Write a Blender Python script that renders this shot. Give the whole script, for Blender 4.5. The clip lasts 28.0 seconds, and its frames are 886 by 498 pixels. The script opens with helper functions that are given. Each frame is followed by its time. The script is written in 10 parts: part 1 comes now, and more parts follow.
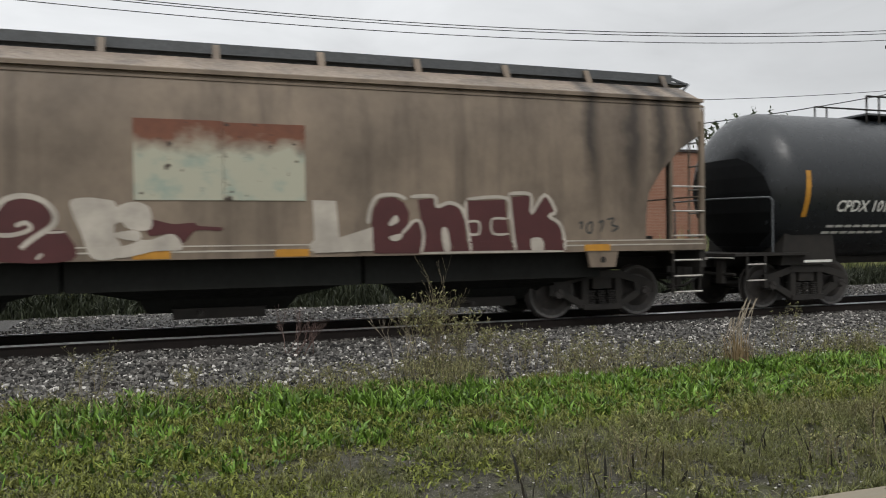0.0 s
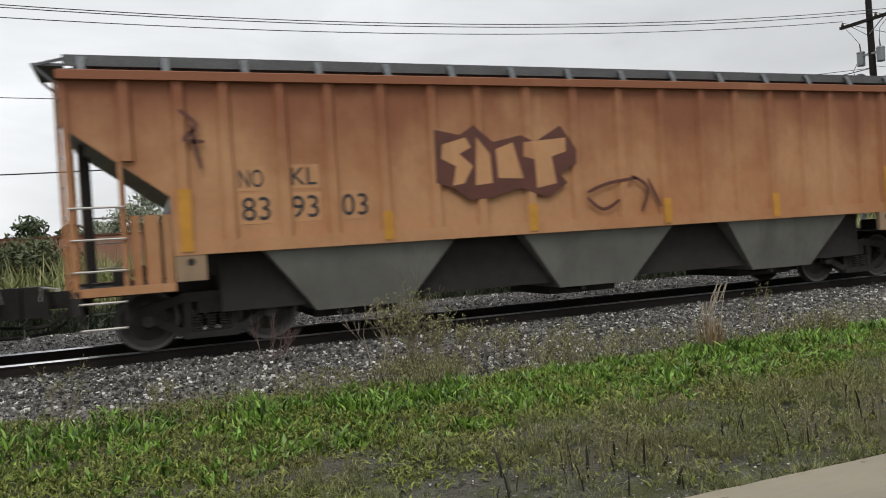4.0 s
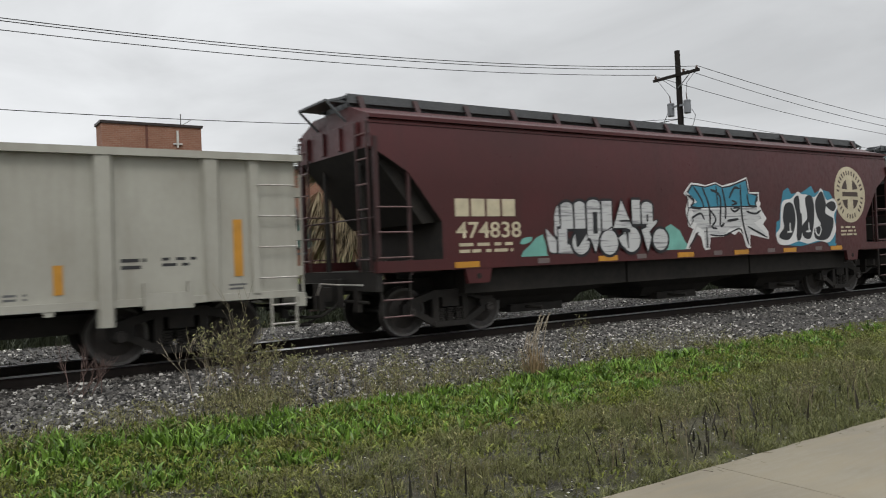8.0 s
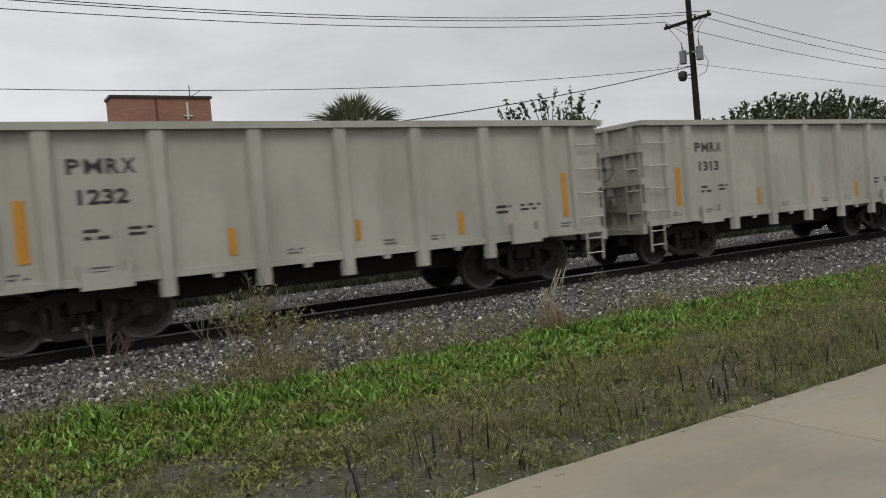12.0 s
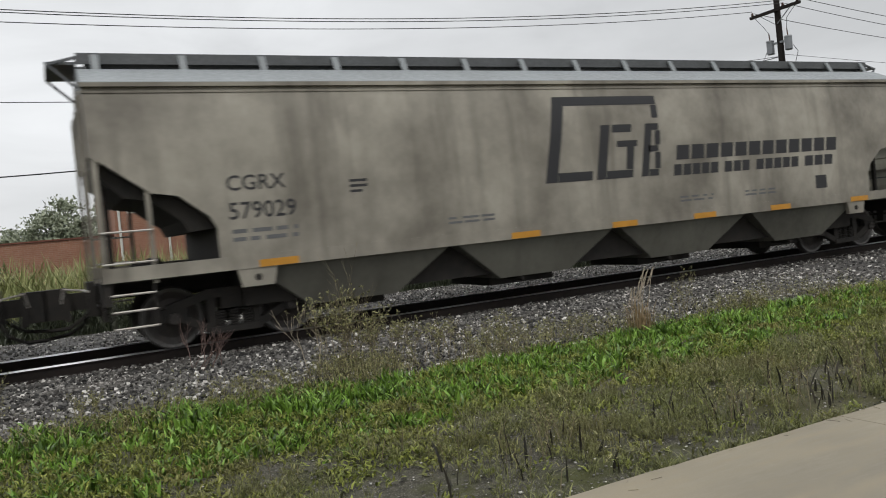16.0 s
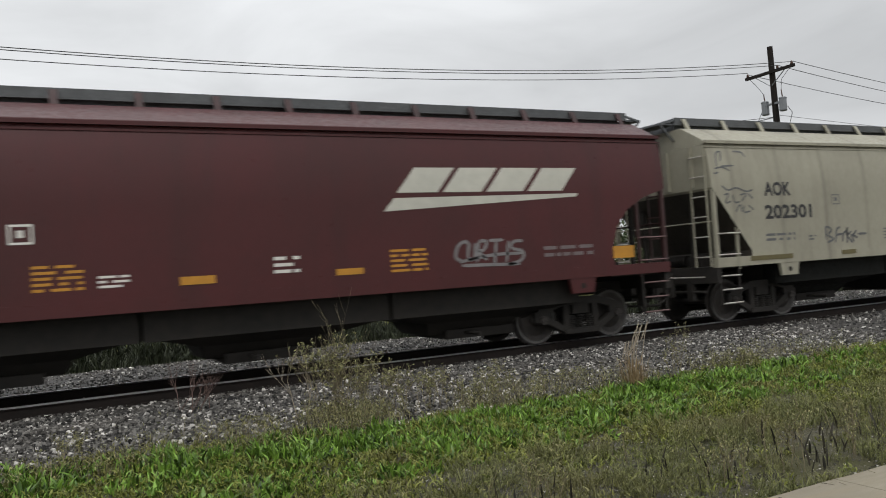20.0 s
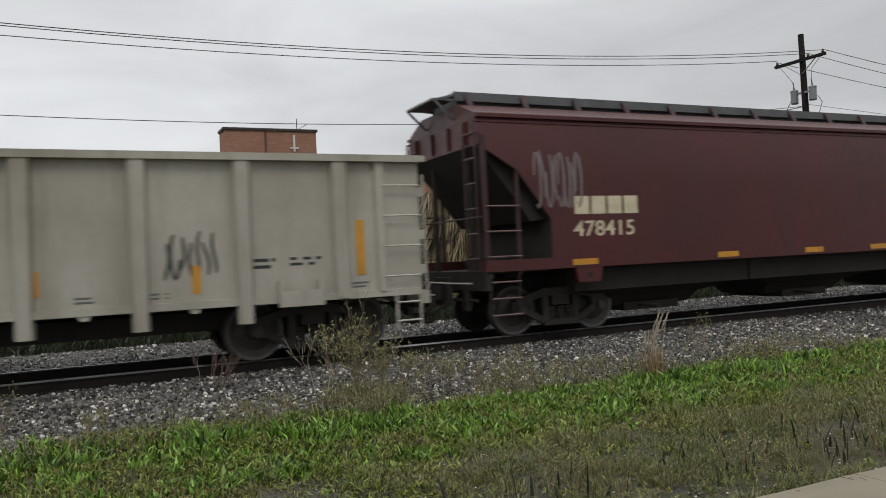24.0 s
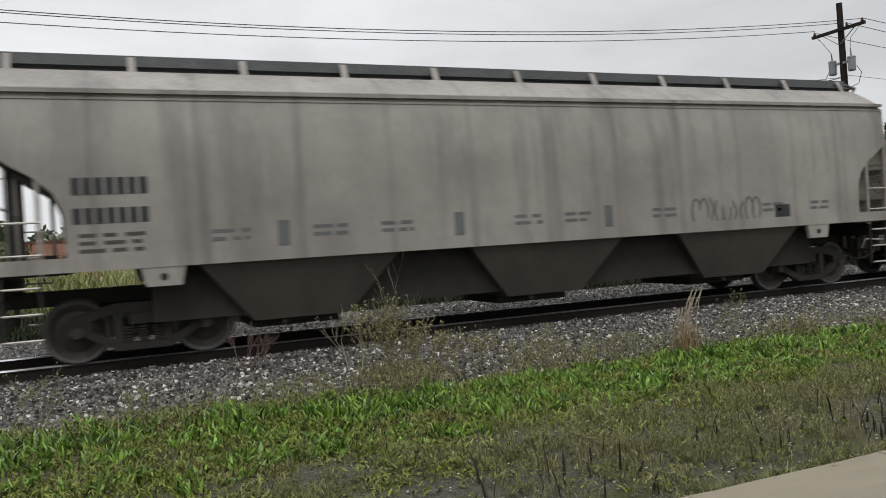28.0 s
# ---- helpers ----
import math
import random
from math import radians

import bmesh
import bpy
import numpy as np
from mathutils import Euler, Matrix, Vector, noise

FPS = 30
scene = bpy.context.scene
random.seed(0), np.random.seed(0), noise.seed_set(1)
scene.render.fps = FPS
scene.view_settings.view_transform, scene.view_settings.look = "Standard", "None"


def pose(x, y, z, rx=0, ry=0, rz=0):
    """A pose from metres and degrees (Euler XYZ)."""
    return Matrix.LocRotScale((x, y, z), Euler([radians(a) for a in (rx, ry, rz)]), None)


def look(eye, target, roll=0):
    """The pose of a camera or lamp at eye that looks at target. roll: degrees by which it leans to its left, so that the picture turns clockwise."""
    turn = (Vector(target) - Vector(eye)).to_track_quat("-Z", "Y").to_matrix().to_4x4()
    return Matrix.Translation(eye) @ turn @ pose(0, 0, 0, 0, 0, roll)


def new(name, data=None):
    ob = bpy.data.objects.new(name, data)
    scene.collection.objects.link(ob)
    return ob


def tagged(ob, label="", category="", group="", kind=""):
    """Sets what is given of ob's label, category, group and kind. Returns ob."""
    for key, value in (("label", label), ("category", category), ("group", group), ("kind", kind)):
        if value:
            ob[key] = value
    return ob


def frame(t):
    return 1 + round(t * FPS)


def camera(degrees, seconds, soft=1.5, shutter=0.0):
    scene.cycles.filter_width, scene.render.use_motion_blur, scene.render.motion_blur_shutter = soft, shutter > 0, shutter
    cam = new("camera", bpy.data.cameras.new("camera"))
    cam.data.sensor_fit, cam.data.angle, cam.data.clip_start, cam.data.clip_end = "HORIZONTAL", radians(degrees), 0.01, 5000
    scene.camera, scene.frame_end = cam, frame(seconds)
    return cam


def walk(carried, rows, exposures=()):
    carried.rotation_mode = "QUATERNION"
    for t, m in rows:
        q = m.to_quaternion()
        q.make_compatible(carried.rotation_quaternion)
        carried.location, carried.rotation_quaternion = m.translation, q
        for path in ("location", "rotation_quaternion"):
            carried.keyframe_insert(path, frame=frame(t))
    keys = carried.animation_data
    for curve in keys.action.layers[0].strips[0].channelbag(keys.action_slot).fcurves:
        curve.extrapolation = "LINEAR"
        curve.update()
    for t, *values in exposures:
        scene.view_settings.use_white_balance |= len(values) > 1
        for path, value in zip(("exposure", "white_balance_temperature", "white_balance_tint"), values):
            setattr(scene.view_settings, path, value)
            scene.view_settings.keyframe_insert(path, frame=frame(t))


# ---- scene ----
# ---- camera ----
cam = camera(59.33, 28.0, soft=1.0, shutter=0.2)
CAMERA_ROWS = [
    (0, -0.031, -0.007, 1.608, 89.27, 0.71, -19.58),
    (0.5, -0.020, -0.017, 1.602, 89.97, 0.96, -20.38),
    (1, -0.016, -0.014, 1.597, 90.05, 1.39, -21.02),
    (1.5, -0.007, -0.008, 1.602, 90.06, 1.70, -21.49),
    (2, -0.010, 0.007, 1.595, 89.95, 2.70, -21.98),
    (2.5, -0.018, 0.000, 1.604, 89.87, 2.99, -21.96),
    (4.5, -0.017, 0.029, 1.600, 88.91, 3.66, -21.72),
    (5, -0.013, 0.041, 1.599, 88.91, 3.45, -22.11),
    (5.5, -0.014, 0.012, 1.600, 88.99, 2.80, -22.17),
    (6, -0.016, 0.002, 1.613, 89.55, 2.72, -23.10),
    (6.5, -0.014, -0.006, 1.615, 90.56, 2.64, -24.45),
    (7, -0.002, -0.007, 1.610, 91.43, 0.93, -27.27),
    (7.5, 0.012, -0.017, 1.629, 91.40, 0.97, -30.65),
    (8, 0.042, -0.011, 1.623, 90.56, 2.17, -33.58),
    (8.5, 0.057, -0.061, 1.617, 90.12, 2.88, -35.84),
    (9, 0.073, -0.072, 1.624, 89.95, 3.91, -36.81),
    (9.5, 0.068, -0.088, 1.620, 89.22, 4.12, -37.06),
    (10, 0.072, -0.062, 1.608, 88.24, 4.21, -37.07),
    (10.5, 0.061, -0.056, 1.607, 87.33, 4.41, -36.97),
    (11, 0.053, -0.060, 1.604, 87.34, 4.37, -35.79),
    (11.5, 0.054, -0.031, 1.617, 87.52, 4.38, -34.03),
    (12, 0.048, -0.036, 1.617, 87.71, 4.70, -32.44),
    (12.5, 0.028, -0.025, 1.615, 87.85, 5.04, -31.02),
    (13, 0.005, 0.006, 1.620, 87.91, 5.14, -29.67),
    (13.5, -0.013, 0.001, 1.621, 88.26, 5.35, -27.52),
    (15.5, -0.013, 0.030, 1.606, 88.41, 5.66, -25.92),
    (16, -0.015, 0.025, 1.613, 88.30, 5.55, -26.75),
    (16.5, -0.009, 0.017, 1.622, 88.10, 5.41, -28.26),
    (17, -0.019, 0.022, 1.623, 88.15, 4.96, -29.04),
    (17.5, -0.020, 0.006, 1.627, 89.33, 4.10, -28.84),
    (18, -0.007, 0.002, 1.627, 91.61, 3.19, -28.85),
    (18.5, -0.003, 0.010, 1.625, 91.84, 2.75, -28.82),
    (19, -0.004, 0.031, 1.621, 91.77, 3.10, -28.73),
    (19.5, -0.013, 0.038, 1.613, 91.81, 3.83, -28.35),
    (20, -0.015, 0.032, 1.618, 91.81, 3.83, -27.13),
    (20.5, -0.017, 0.032, 1.620, 91.57, 3.83, -26.31),
    (21, -0.016, 0.017, 1.624, 91.46, 3.48, -26.04),
    (21.5, -0.023, 0.015, 1.625, 91.43, 3.06, -26.01),
    (22, -0.024, 0.023, 1.620, 91.39, 2.53, -25.97),
    (22.5, -0.023, 0.027, 1.622, 91.23, 2.45, -25.91),
    (24.5, -0.019, 0.027, 1.624, 90.58, 3.09, -25.17),
    (25, -0.025, 0.014, 1.613, 90.67, 3.15, -24.00),
    (25.5, -0.022, 0.014, 1.610, 90.48, 3.34, -23.43),
    (26, -0.021, 0.009, 1.612, 90.05, 3.39, -23.31),
    (26.5, -0.024, 0.002, 1.612, 89.69, 3.38, -23.29),
    (27, -0.015, 0.000, 1.600, 89.60, 3.44, -23.24),
    (27.5, -0.022, -0.003, 1.607, 89.48, 3.41, -23.29),
    (28, -0.019, -0.007, 1.612, 89.43, 3.48, -23.24),
]
walk(cam, [(t, pose(x, y, z, rx, ry, rz)) for t, x, y, z, rx, ry, rz in CAMERA_ROWS],
     exposures=[(0, 0.08), (1, 0.06), (2, -0.02), (5, 0.2), (6, -0.14), (7, -0.10), (8, 0.04), (9, -0.06), (10, -0.04), (13, -0.18), (16, 0.08), (17, 0.2), (18, -0.22), (19, -0.20), (20, 0.05), (21, 0.08), (22, 0.12), (25, -0.19), (26, -0.16), (27, -0.2), (28, 0.1)])

# ---- world and sun: overcast, rain ----
SUN_ELEVATION, SUN_AZIMUTH = 52.0, 205.0  # degrees; azimuth from +y towards +x
world = bpy.data.worlds.new("world")
scene.world = world
world.use_nodes = True


def build_world():
    nt = world.node_tree
    nt.nodes.clear()
    n = lambda kind: nt.nodes.new(kind)
    link = nt.links.new
    out, back = n("ShaderNodeOutputWorld"), n("ShaderNodeBackground")
    sky = n("ShaderNodeTexSky")
    sky.sky_type, sky.sun_disc = "NISHITA", False
    sky.sun_elevation, sky.sun_rotation = radians(SUN_ELEVATION), radians(SUN_AZIMUTH)
    sky.air_density, sky.dust_density = 1.0, 4.0
    # the cloud deck: brighter towards the zenith, with soft darker banks
    coord, split = n("ShaderNodeTexCoord"), n("ShaderNodeSeparateXYZ")
    link(coord.outputs["Generated"], split.inputs[0])
    height = n("ShaderNodeMapRange")
    height.inputs["From Min"].default_value, height.inputs["From Max"].default_value = 0.30, 0.95
    height.inputs["To Min"].default_value, height.inputs["To Max"].default_value = 0.84, 1.75
    link(split.outputs["Z"], height.inputs["Value"])
    stretch = n("ShaderNodeMapping")
    stretch.inputs["Scale"].default_value = (1.6, 1.6, 5.0)
    link(coord.outputs["Generated"], stretch.inputs["Vector"])
    banks = n("ShaderNodeTexNoise")
    banks.inputs["Scale"].default_value, banks.inputs["Detail"].default_value, banks.inputs["Roughness"].default_value = 1.7, 7.0, 0.52
    banks.inputs["Distortion"].default_value = 0.4
    link(stretch.outputs["Vector"], banks.inputs["Vector"])
    ramp = n("ShaderNodeMapRange")
    ramp.inputs["From Min"].default_value, ramp.inputs["From Max"].default_value = 0.32, 0.68
    ramp.inputs["To Min"].default_value, ramp.inputs["To Max"].default_value = 0.84, 1.12
    link(banks.outputs["Fac"], ramp.inputs["Value"])
    mul = n("ShaderNodeMath")
    mul.operation = "MULTIPLY"
    # thinner, brighter cloud towards -x
    thinner = n("ShaderNodeMapRange")
    thinner.inputs["From Min"].default_value, thinner.inputs["From Max"].default_value = -0.2, 0.95
    thinner.inputs["To Min"].default_value, thinner.inputs["To Max"].default_value = 1.12, 0.80
    link(split.outputs["X"], thinner.inputs["Value"])
    side = n("ShaderNodeMath")
    side.operation = "MULTIPLY"
    link(height.outputs["Result"], side.inputs[0]), link(thinner.outputs["Result"], side.inputs[1])
    link(side.outputs["Value"], mul.inputs[0]), link(ramp.outputs["Result"], mul.inputs[1])
    grey = n("ShaderNodeMix")
    grey.data_type = "RGBA"
    grey.blend_type = "MULTIPLY"
    grey.inputs["Factor"].default_value = 1.0
    grey.inputs["A"].default_value = (0.965, 0.985, 1.005, 1)
    link(mul.outputs["Value"], grey.inputs["B"])
    thin = n("ShaderNodeVectorMath")
    thin.operation = "SCALE"
    thin.inputs["Scale"].default_value = 0.05
    link(sky.outputs["Color"], thin.inputs[0])
    both = n("ShaderNodeMix")
    both.data_type = "RGBA"
    both.inputs["Factor"].default_value = 0.93
    link(thin.outputs["Vector"], both.inputs["A"]), link(grey.outputs["Result"], both.inputs["B"])
    link(both.outputs["Result"], back.inputs["Color"])
    back.inputs["Strength"].default_value = 1.0
    link(back.outputs["Background"], out.inputs["Surface"])


build_world()
sun = new("sun", bpy.data.lights.new("sun", "SUN"))
sun.data.energy, sun.data.angle, sun.data.color = 1.0, radians(16), (1.0, 0.97, 0.93)
sun.matrix_world = look((math.sin(radians(SUN_AZIMUTH)) * 60, math.cos(radians(SUN_AZIMUTH)) * 60, 60 * math.tan(radians(SUN_ELEVATION))), (0, 0, 0))

# ---- materials ----


class Nodes:
    """A material's node tree, with short ways to add nodes."""

    def __init__(self, name, rough=0.6, metal=0.0, spec=0.5):
        self.mat = bpy.data.materials.new(name)
        self.mat.use_nodes = True
        self.nt = self.mat.node_tree
        self.bsdf = next(n for n in self.nt.nodes if n.type == "BSDF_PRINCIPLED")
        self.bsdf.inputs["Roughness"].default_value = rough
        self.bsdf.inputs["Metallic"].default_value = metal
        self.bsdf.inputs["Specular IOR Level"].default_value = spec
        self.coord = self.nt.nodes.new("ShaderNodeTexCoord")

    def put(self, socket, value):
        if hasattr(value, "is_output"):
            self.nt.links.new(value, socket)
        elif isinstance(value, tuple) and len(value) == 3 and socket.type == "RGBA":
            socket.default_value = (*value, 1)
        else:
            socket.default_value = value

    def noise(self, scale, detail=4.0, rough=0.55, stretch=(1, 1, 1), space="Object", shift=(0, 0, 0)):
        m = self.nt.nodes.new("ShaderNodeMapping")
        m.inputs["Scale"].default_value, m.inputs["Location"].default_value = stretch, shift
        self.nt.links.new(self.coord.outputs[space], m.inputs["Vector"])
        t = self.nt.nodes.new("ShaderNodeTexNoise")
        t.inputs["Scale"].default_value, t.inputs["Detail"].default_value, t.inputs["Roughness"].default_value = scale, detail, rough
        self.nt.links.new(m.outputs["Vector"], t.inputs["Vector"])
        return t.outputs["Fac"]

    def axis(self, name, space="Object"):
        s = self.nt.nodes.new("ShaderNodeSeparateXYZ")
        self.nt.links.new(self.coord.outputs[space], s.inputs[0])
        return s.outputs[name]

    def ramp(self, value, a, b, lo=0.0, hi=1.0):
        r = self.nt.nodes.new("ShaderNodeMapRange")
        self.put(r.inputs["Value"], value)
        for key, v in (("From Min", a), ("From Max", b), ("To Min", lo), ("To Max", hi)):
            r.inputs[key].default_value = v
        return r.outputs["Result"]

    def math(self, op, a, b=0.0):
        m = self.nt.nodes.new("ShaderNodeMath")
        m.operation = op
        self.put(m.inputs[0], a), self.put(m.inputs[1], b)
        return m.outputs["Value"]

    def mix(self, fac, a, b, blend="MIX"):
        m = self.nt.nodes.new("ShaderNodeMix")
        m.data_type, m.blend_type = "RGBA", blend
        self.put(m.inputs["Factor"], fac), self.put(m.inputs["A"], a), self.put(m.inputs["B"], b)
        return m.outputs["Result"]

    def random(self):
        return self.nt.nodes.new("ShaderNodeObjectInfo").outputs["Random"]

    def island(self):
        return self.nt.nodes.new("ShaderNodeNewGeometry").outputs["Random Per Island"]

    def colour(self, c):
        self.put(self.bsdf.inputs["Base Color"], c)
        return self

    def bump(self, height, strength=0.3, distance=0.02):
        b = self.nt.nodes.new("ShaderNodeBump")
        b.inputs["Strength"].default_value, b.inputs["Distance"].default_value = strength, distance
        self.put(b.inputs["Height"], height)
        self.nt.links.new(b.outputs["Normal"], self.bsdf.inputs["Normal"])
        return self

    def rough(self, v):
        self.put(self.bsdf.inputs["Roughness"], v)
        return self


def paint(name, base, dirt=(0.06, 0.052, 0.045), streak=0.35, grime=0.35, rust=0.0, rust_colour=(0.16, 0.06, 0.03), seed=0.0, rough=0.45, spec=0.35, seams=0.0, runs=()):
    """Weathered railcar paint: vertical dirt streaks, blotches and optional rust, in the car's own metres."""
    n = Nodes(name, rough=rough, spec=spec)
    streaks = n.noise(1.0, 6, 0.6, (1.9, 1.9, 0.16), shift=(seed, seed * 0.7, 0))
    blotch = n.noise(0.55, 5, 0.6, shift=(seed * 1.3, 3, seed))
    fine = n.noise(14.0, 5, 0.65, (1, 1, 0.5), shift=(0, seed, 0))
    c = n.mix(n.ramp(blotch, 0.35, 0.7, 0, grime), base, dirt)
    c = n.mix(n.math("MULTIPLY", n.ramp(streaks, 0.5, 0.72), streak), c, dirt)
    if rust:
        r = n.math("ADD", n.math("MULTIPLY", streaks, 0.6), n.math("MULTIPLY", blotch, 0.5))
        c = n.mix(n.ramp(r, 0.74 - 0.34 * rust, 0.86 - 0.26 * rust, 0, 0.95), c, n.mix(fine, rust_colour, tuple(v * 1.9 for v in rust_colour)))
    c = n.mix(n.ramp(fine, 0.3, 0.8, 0, 0.16), c, dirt)
    if seams:
        # a dirtier band at each welded joint of the side sheets
        c = n.mix(n.math("MULTIPLY", n.ramp(n.math("PINGPONG", n.axis("X"), seams / 2), 0.0, 0.11, 0.45, 0.0), n.ramp(streaks, 0.35, 0.6, 0.3, 1.0)), c, dirt)
    for x in runs:
        # broad run of soot that has come down from the roof
        off = n.math("ABSOLUTE", n.math("SUBTRACT", n.math("ADD", n.axis("X"), n.math("MULTIPLY", blotch, 0.9)), x + 0.45))
        fall = n.ramp(n.math("ADD", n.axis("Z"), streaks), 2.0, 3.4, 0.0, 0.9)
        c = n.mix(n.math("MULTIPLY", n.ramp(off, 0.03, 0.26, 1.0, 0.0), fall), c, tuple(0.5 * v for v in dirt))
    n.colour(c).rough(n.ramp(fine, 0.3, 0.7, rough - 0.1, rough + 0.2))
    n.bump(n.math("ADD", n.math("MULTIPLY", fine, 0.25), n.noise(0.9, 2, 0.5)), 0.25, 0.03)
    return n.mat


def plain(name, base, vary=0.25, scale=9.0, rough=0.6, metal=0.0, spec=0.4, bump=0.15, other=None):
    n = Nodes(name, rough=rough, metal=metal, spec=spec)
    f = n.noise(scale, 5, 0.6)
    g = n.noise(scale * 0.13, 3, 0.5)
    dark = other or tuple(v * (1 - 2 * vary) if vary < 0.5 else 0 for v in base)
    c = n.mix(n.ramp(f, 0.3, 0.75, 0, 0.8), base, dark)
    c = n.mix(n.ramp(g, 0.35, 0.7, 0, 0.5), c, dark)
    n.colour(c).bump(f, bump, 0.01)
    return n.mat


# serves sooty running gear, and shade painted on bays and end slopes
BLACK_STEEL = plain("sooty_shaded_steel", (0.017, 0.0165, 0.016), 0.3, 6, rough=0.75, spec=0.15, other=(0.033, 0.029, 0.025))
WHEEL_STEEL = plain("wheel_steel", (0.025, 0.0238, 0.023), 0.3, 8, rough=0.55, metal=0.3, spec=0.3, other=(0.06, 0.051, 0.045))
RAIL_SIDE = plain("rail_rust", (0.013, 0.0115, 0.0105), 0.3, 12, rough=0.8, spec=0.1, other=(0.022, 0.017, 0.015))
RAIL_TOP = plain("rail_polished", (0.6, 0.6, 0.61), 0.1, 20, rough=0.36, metal=1.0, bump=0.02)
EDGE = plain("grating_edge", (0.105, 0.11, 0.113), 0.25, 20, rough=0.55, metal=0.3)
RUNG_RED = plain("sooty_red_rung", (0.15, 0.088, 0.084), 0.3, 14, rough=0.5)
# worn rungs, paler than their steel: the sky's sheen is in the colour
RUNG = plain("worn_rung_sky_sheen", (0.50, 0.49, 0.465), 0.3, 14, rough=0.5, metal=0.2, other=(0.24, 0.20, 0.16))
RIM = plain("wheel_rim", (0.10, 0.095, 0.09), 0.25, 10, rough=0.4, metal=0.6)
YELLOW = plain("reflector_yellow", (0.50, 0.235, 0.025), 0.2, 5, rough=0.4)
WHITE_MARK = plain("stencil_white", (0.66, 0.65, 0.6), 0.15, 8, rough=0.6)
BLACK_MARK = plain("stencil_black", (0.02, 0.02, 0.022), 0.1, 8, rough=0.6)
GRATE = plain("grating_steel", (0.125, 0.132, 0.138), 0.3, 20, rough=0.55, metal=0.3)

# ---- mesh helpers ----


class Geo:
    """Vertices and faces of one mesh."""

    def __init__(self):
        self.v, self.f, self.m = [], [], []

    def face(self, pts, mat=0):
        i = len(self.v)
        self.v.extend([tuple(p) for p in pts])
        self.f.append(tuple(range(i, i + len(pts))))
        self.m.append(mat)

    def solid(self, lower, upper, mat=0):
        """A closed prism between two equal rings."""
        i, n = len(self.v), len(lower)
        self.v.extend([tuple(p) for p in lower] + [tuple(p) for p in upper])
        self.f.append(tuple(i + k for k in reversed(range(n))))
        self.f.append(tuple(i + n + k for k in range(n)))
        for k in range(n):
            j = (k + 1) % n
            self.f.append((i + k, i + j, i + n + j, i + n + k))
        self.m.extend([mat] * (n + 2))
        return self

    def loft(self, rings, mat=0):
        """A closed shell through a stack of equal rings."""
        i, n = len(self.v), len(rings[0])
        for ring in rings:
            self.v.extend(tuple(p) for p in ring)
        self.f.append(tuple(i + k for k in reversed(range(n))))
        self.f.append(tuple(i + n * (len(rings) - 1) + k for k in range(n)))
        for j in range(len(rings) - 1):
            for k in range(n):
                a, b = i + j * n + k, i + j * n + (k + 1) % n
                self.f.append((a, b, b + n, a + n))
        self.m.extend([mat] * (2 + n * (len(rings) - 1)))
        return self

    def box(self, x0, x1, y0, y1, z0, z1, mat=0):
        return self.solid([(x0, y0, z0), (x1, y0, z0), (x1, y1, z0), (x0, y1, z0)], [(x0, y0, z1), (x1, y0, z1), (x1, y1, z1), (x0, y1, z1)], mat)

    def slab(self, outline, y0, y1, mat=0):
        """An outline in x and z, counter-clockwise seen from -y, between two depths."""
        return self.solid([(x, y1, z) for x, z in outline], [(x, y0, z) for x, z in outline], mat)

    def bar(self, a, b, w, h=None, mat=0):
        """A beam of rectangular section from a to b."""
        a, b = Vector(a), Vector(b)
        d = (b - a).normalized()
        side = d.cross(Vector((0, 0, 1)))
        side = side.normalized() if side.length > 1e-4 else Vector((1, 0, 0))
        up = side.cross(d)
        s, u = side * w / 2, up * (h or w) / 2
        return self.solid([a - s - u, a + s - u, a + s + u, a - s + u], [b - s - u, b + s - u, b + s + u, b - s + u], mat)

    def rod(self, a, b, r, n=8, r2=None, mat=0):
        a, b = Vector(a), Vector(b)
        d = (b - a).normalized()
        s = d.cross(Vector((0, 0, 1)))
        s = s.normalized() if s.length > 1e-4 else Vector((1, 0, 0))
        u = s.cross(d)
        ring = lambda c, q: [c + (s * math.cos(k * math.tau / n) + u * math.sin(k * math.tau / n)) * q for k in range(n)]
        return self.solid(ring(a, r), ring(b, r if r2 is None else r2), mat)

    def lathe(self, profile, axis="y", n=24, centre=(0, 0, 0), mat=0):
        """A closed profile of (radius, along) turned round an axis."""
        i, m = len(self.v), len(profile)
        for k in range(n):
            c, s = math.cos(k * math.tau / n), math.sin(k * math.tau / n)
            for r, t in profile:
                p = {"y": (r * c, t, r * s), "x": (t, r * c, r * s), "z": (r * c, r * s, t)}[axis]
                self.v.append(tuple(p[q] + centre[q] for q in range(3)))
        for k in range(n):
            for j in range(m - 1):
                a, b = i + k * m + j, i + ((k + 1) % n) * m + j
                self.f.append((a, b, b + 1, a + 1))
                self.m.append(mat)
        return self

    def mesh(self, name, mats, smooth=False):
        me = bpy.data.meshes.new(name)
        me.from_pydata(self.v, [], self.f)
        for mt in mats if isinstance(mats, (list, tuple)) else [mats]:
            me.materials.append(mt)
        if any(self.m):
            me.polygons.foreach_set("material_index", self.m)
        if smooth:
            me.polygons.foreach_set("use_smooth", [True] * len(me.polygons))
        me.update()
        return me


def part(name, geo, mat, parent=None, label="", at=None, smooth=False):
    """Links a Geo or a ready mesh as one object, under a thing or a part."""
    me = geo.mesh(name, mat, smooth) if isinstance(geo, Geo) else geo
    ob = new(name, me)
    if parent is not None:
        ob.parent = parent
    if at is not None:
        ob.matrix_basis = at
    return tagged(ob, label)


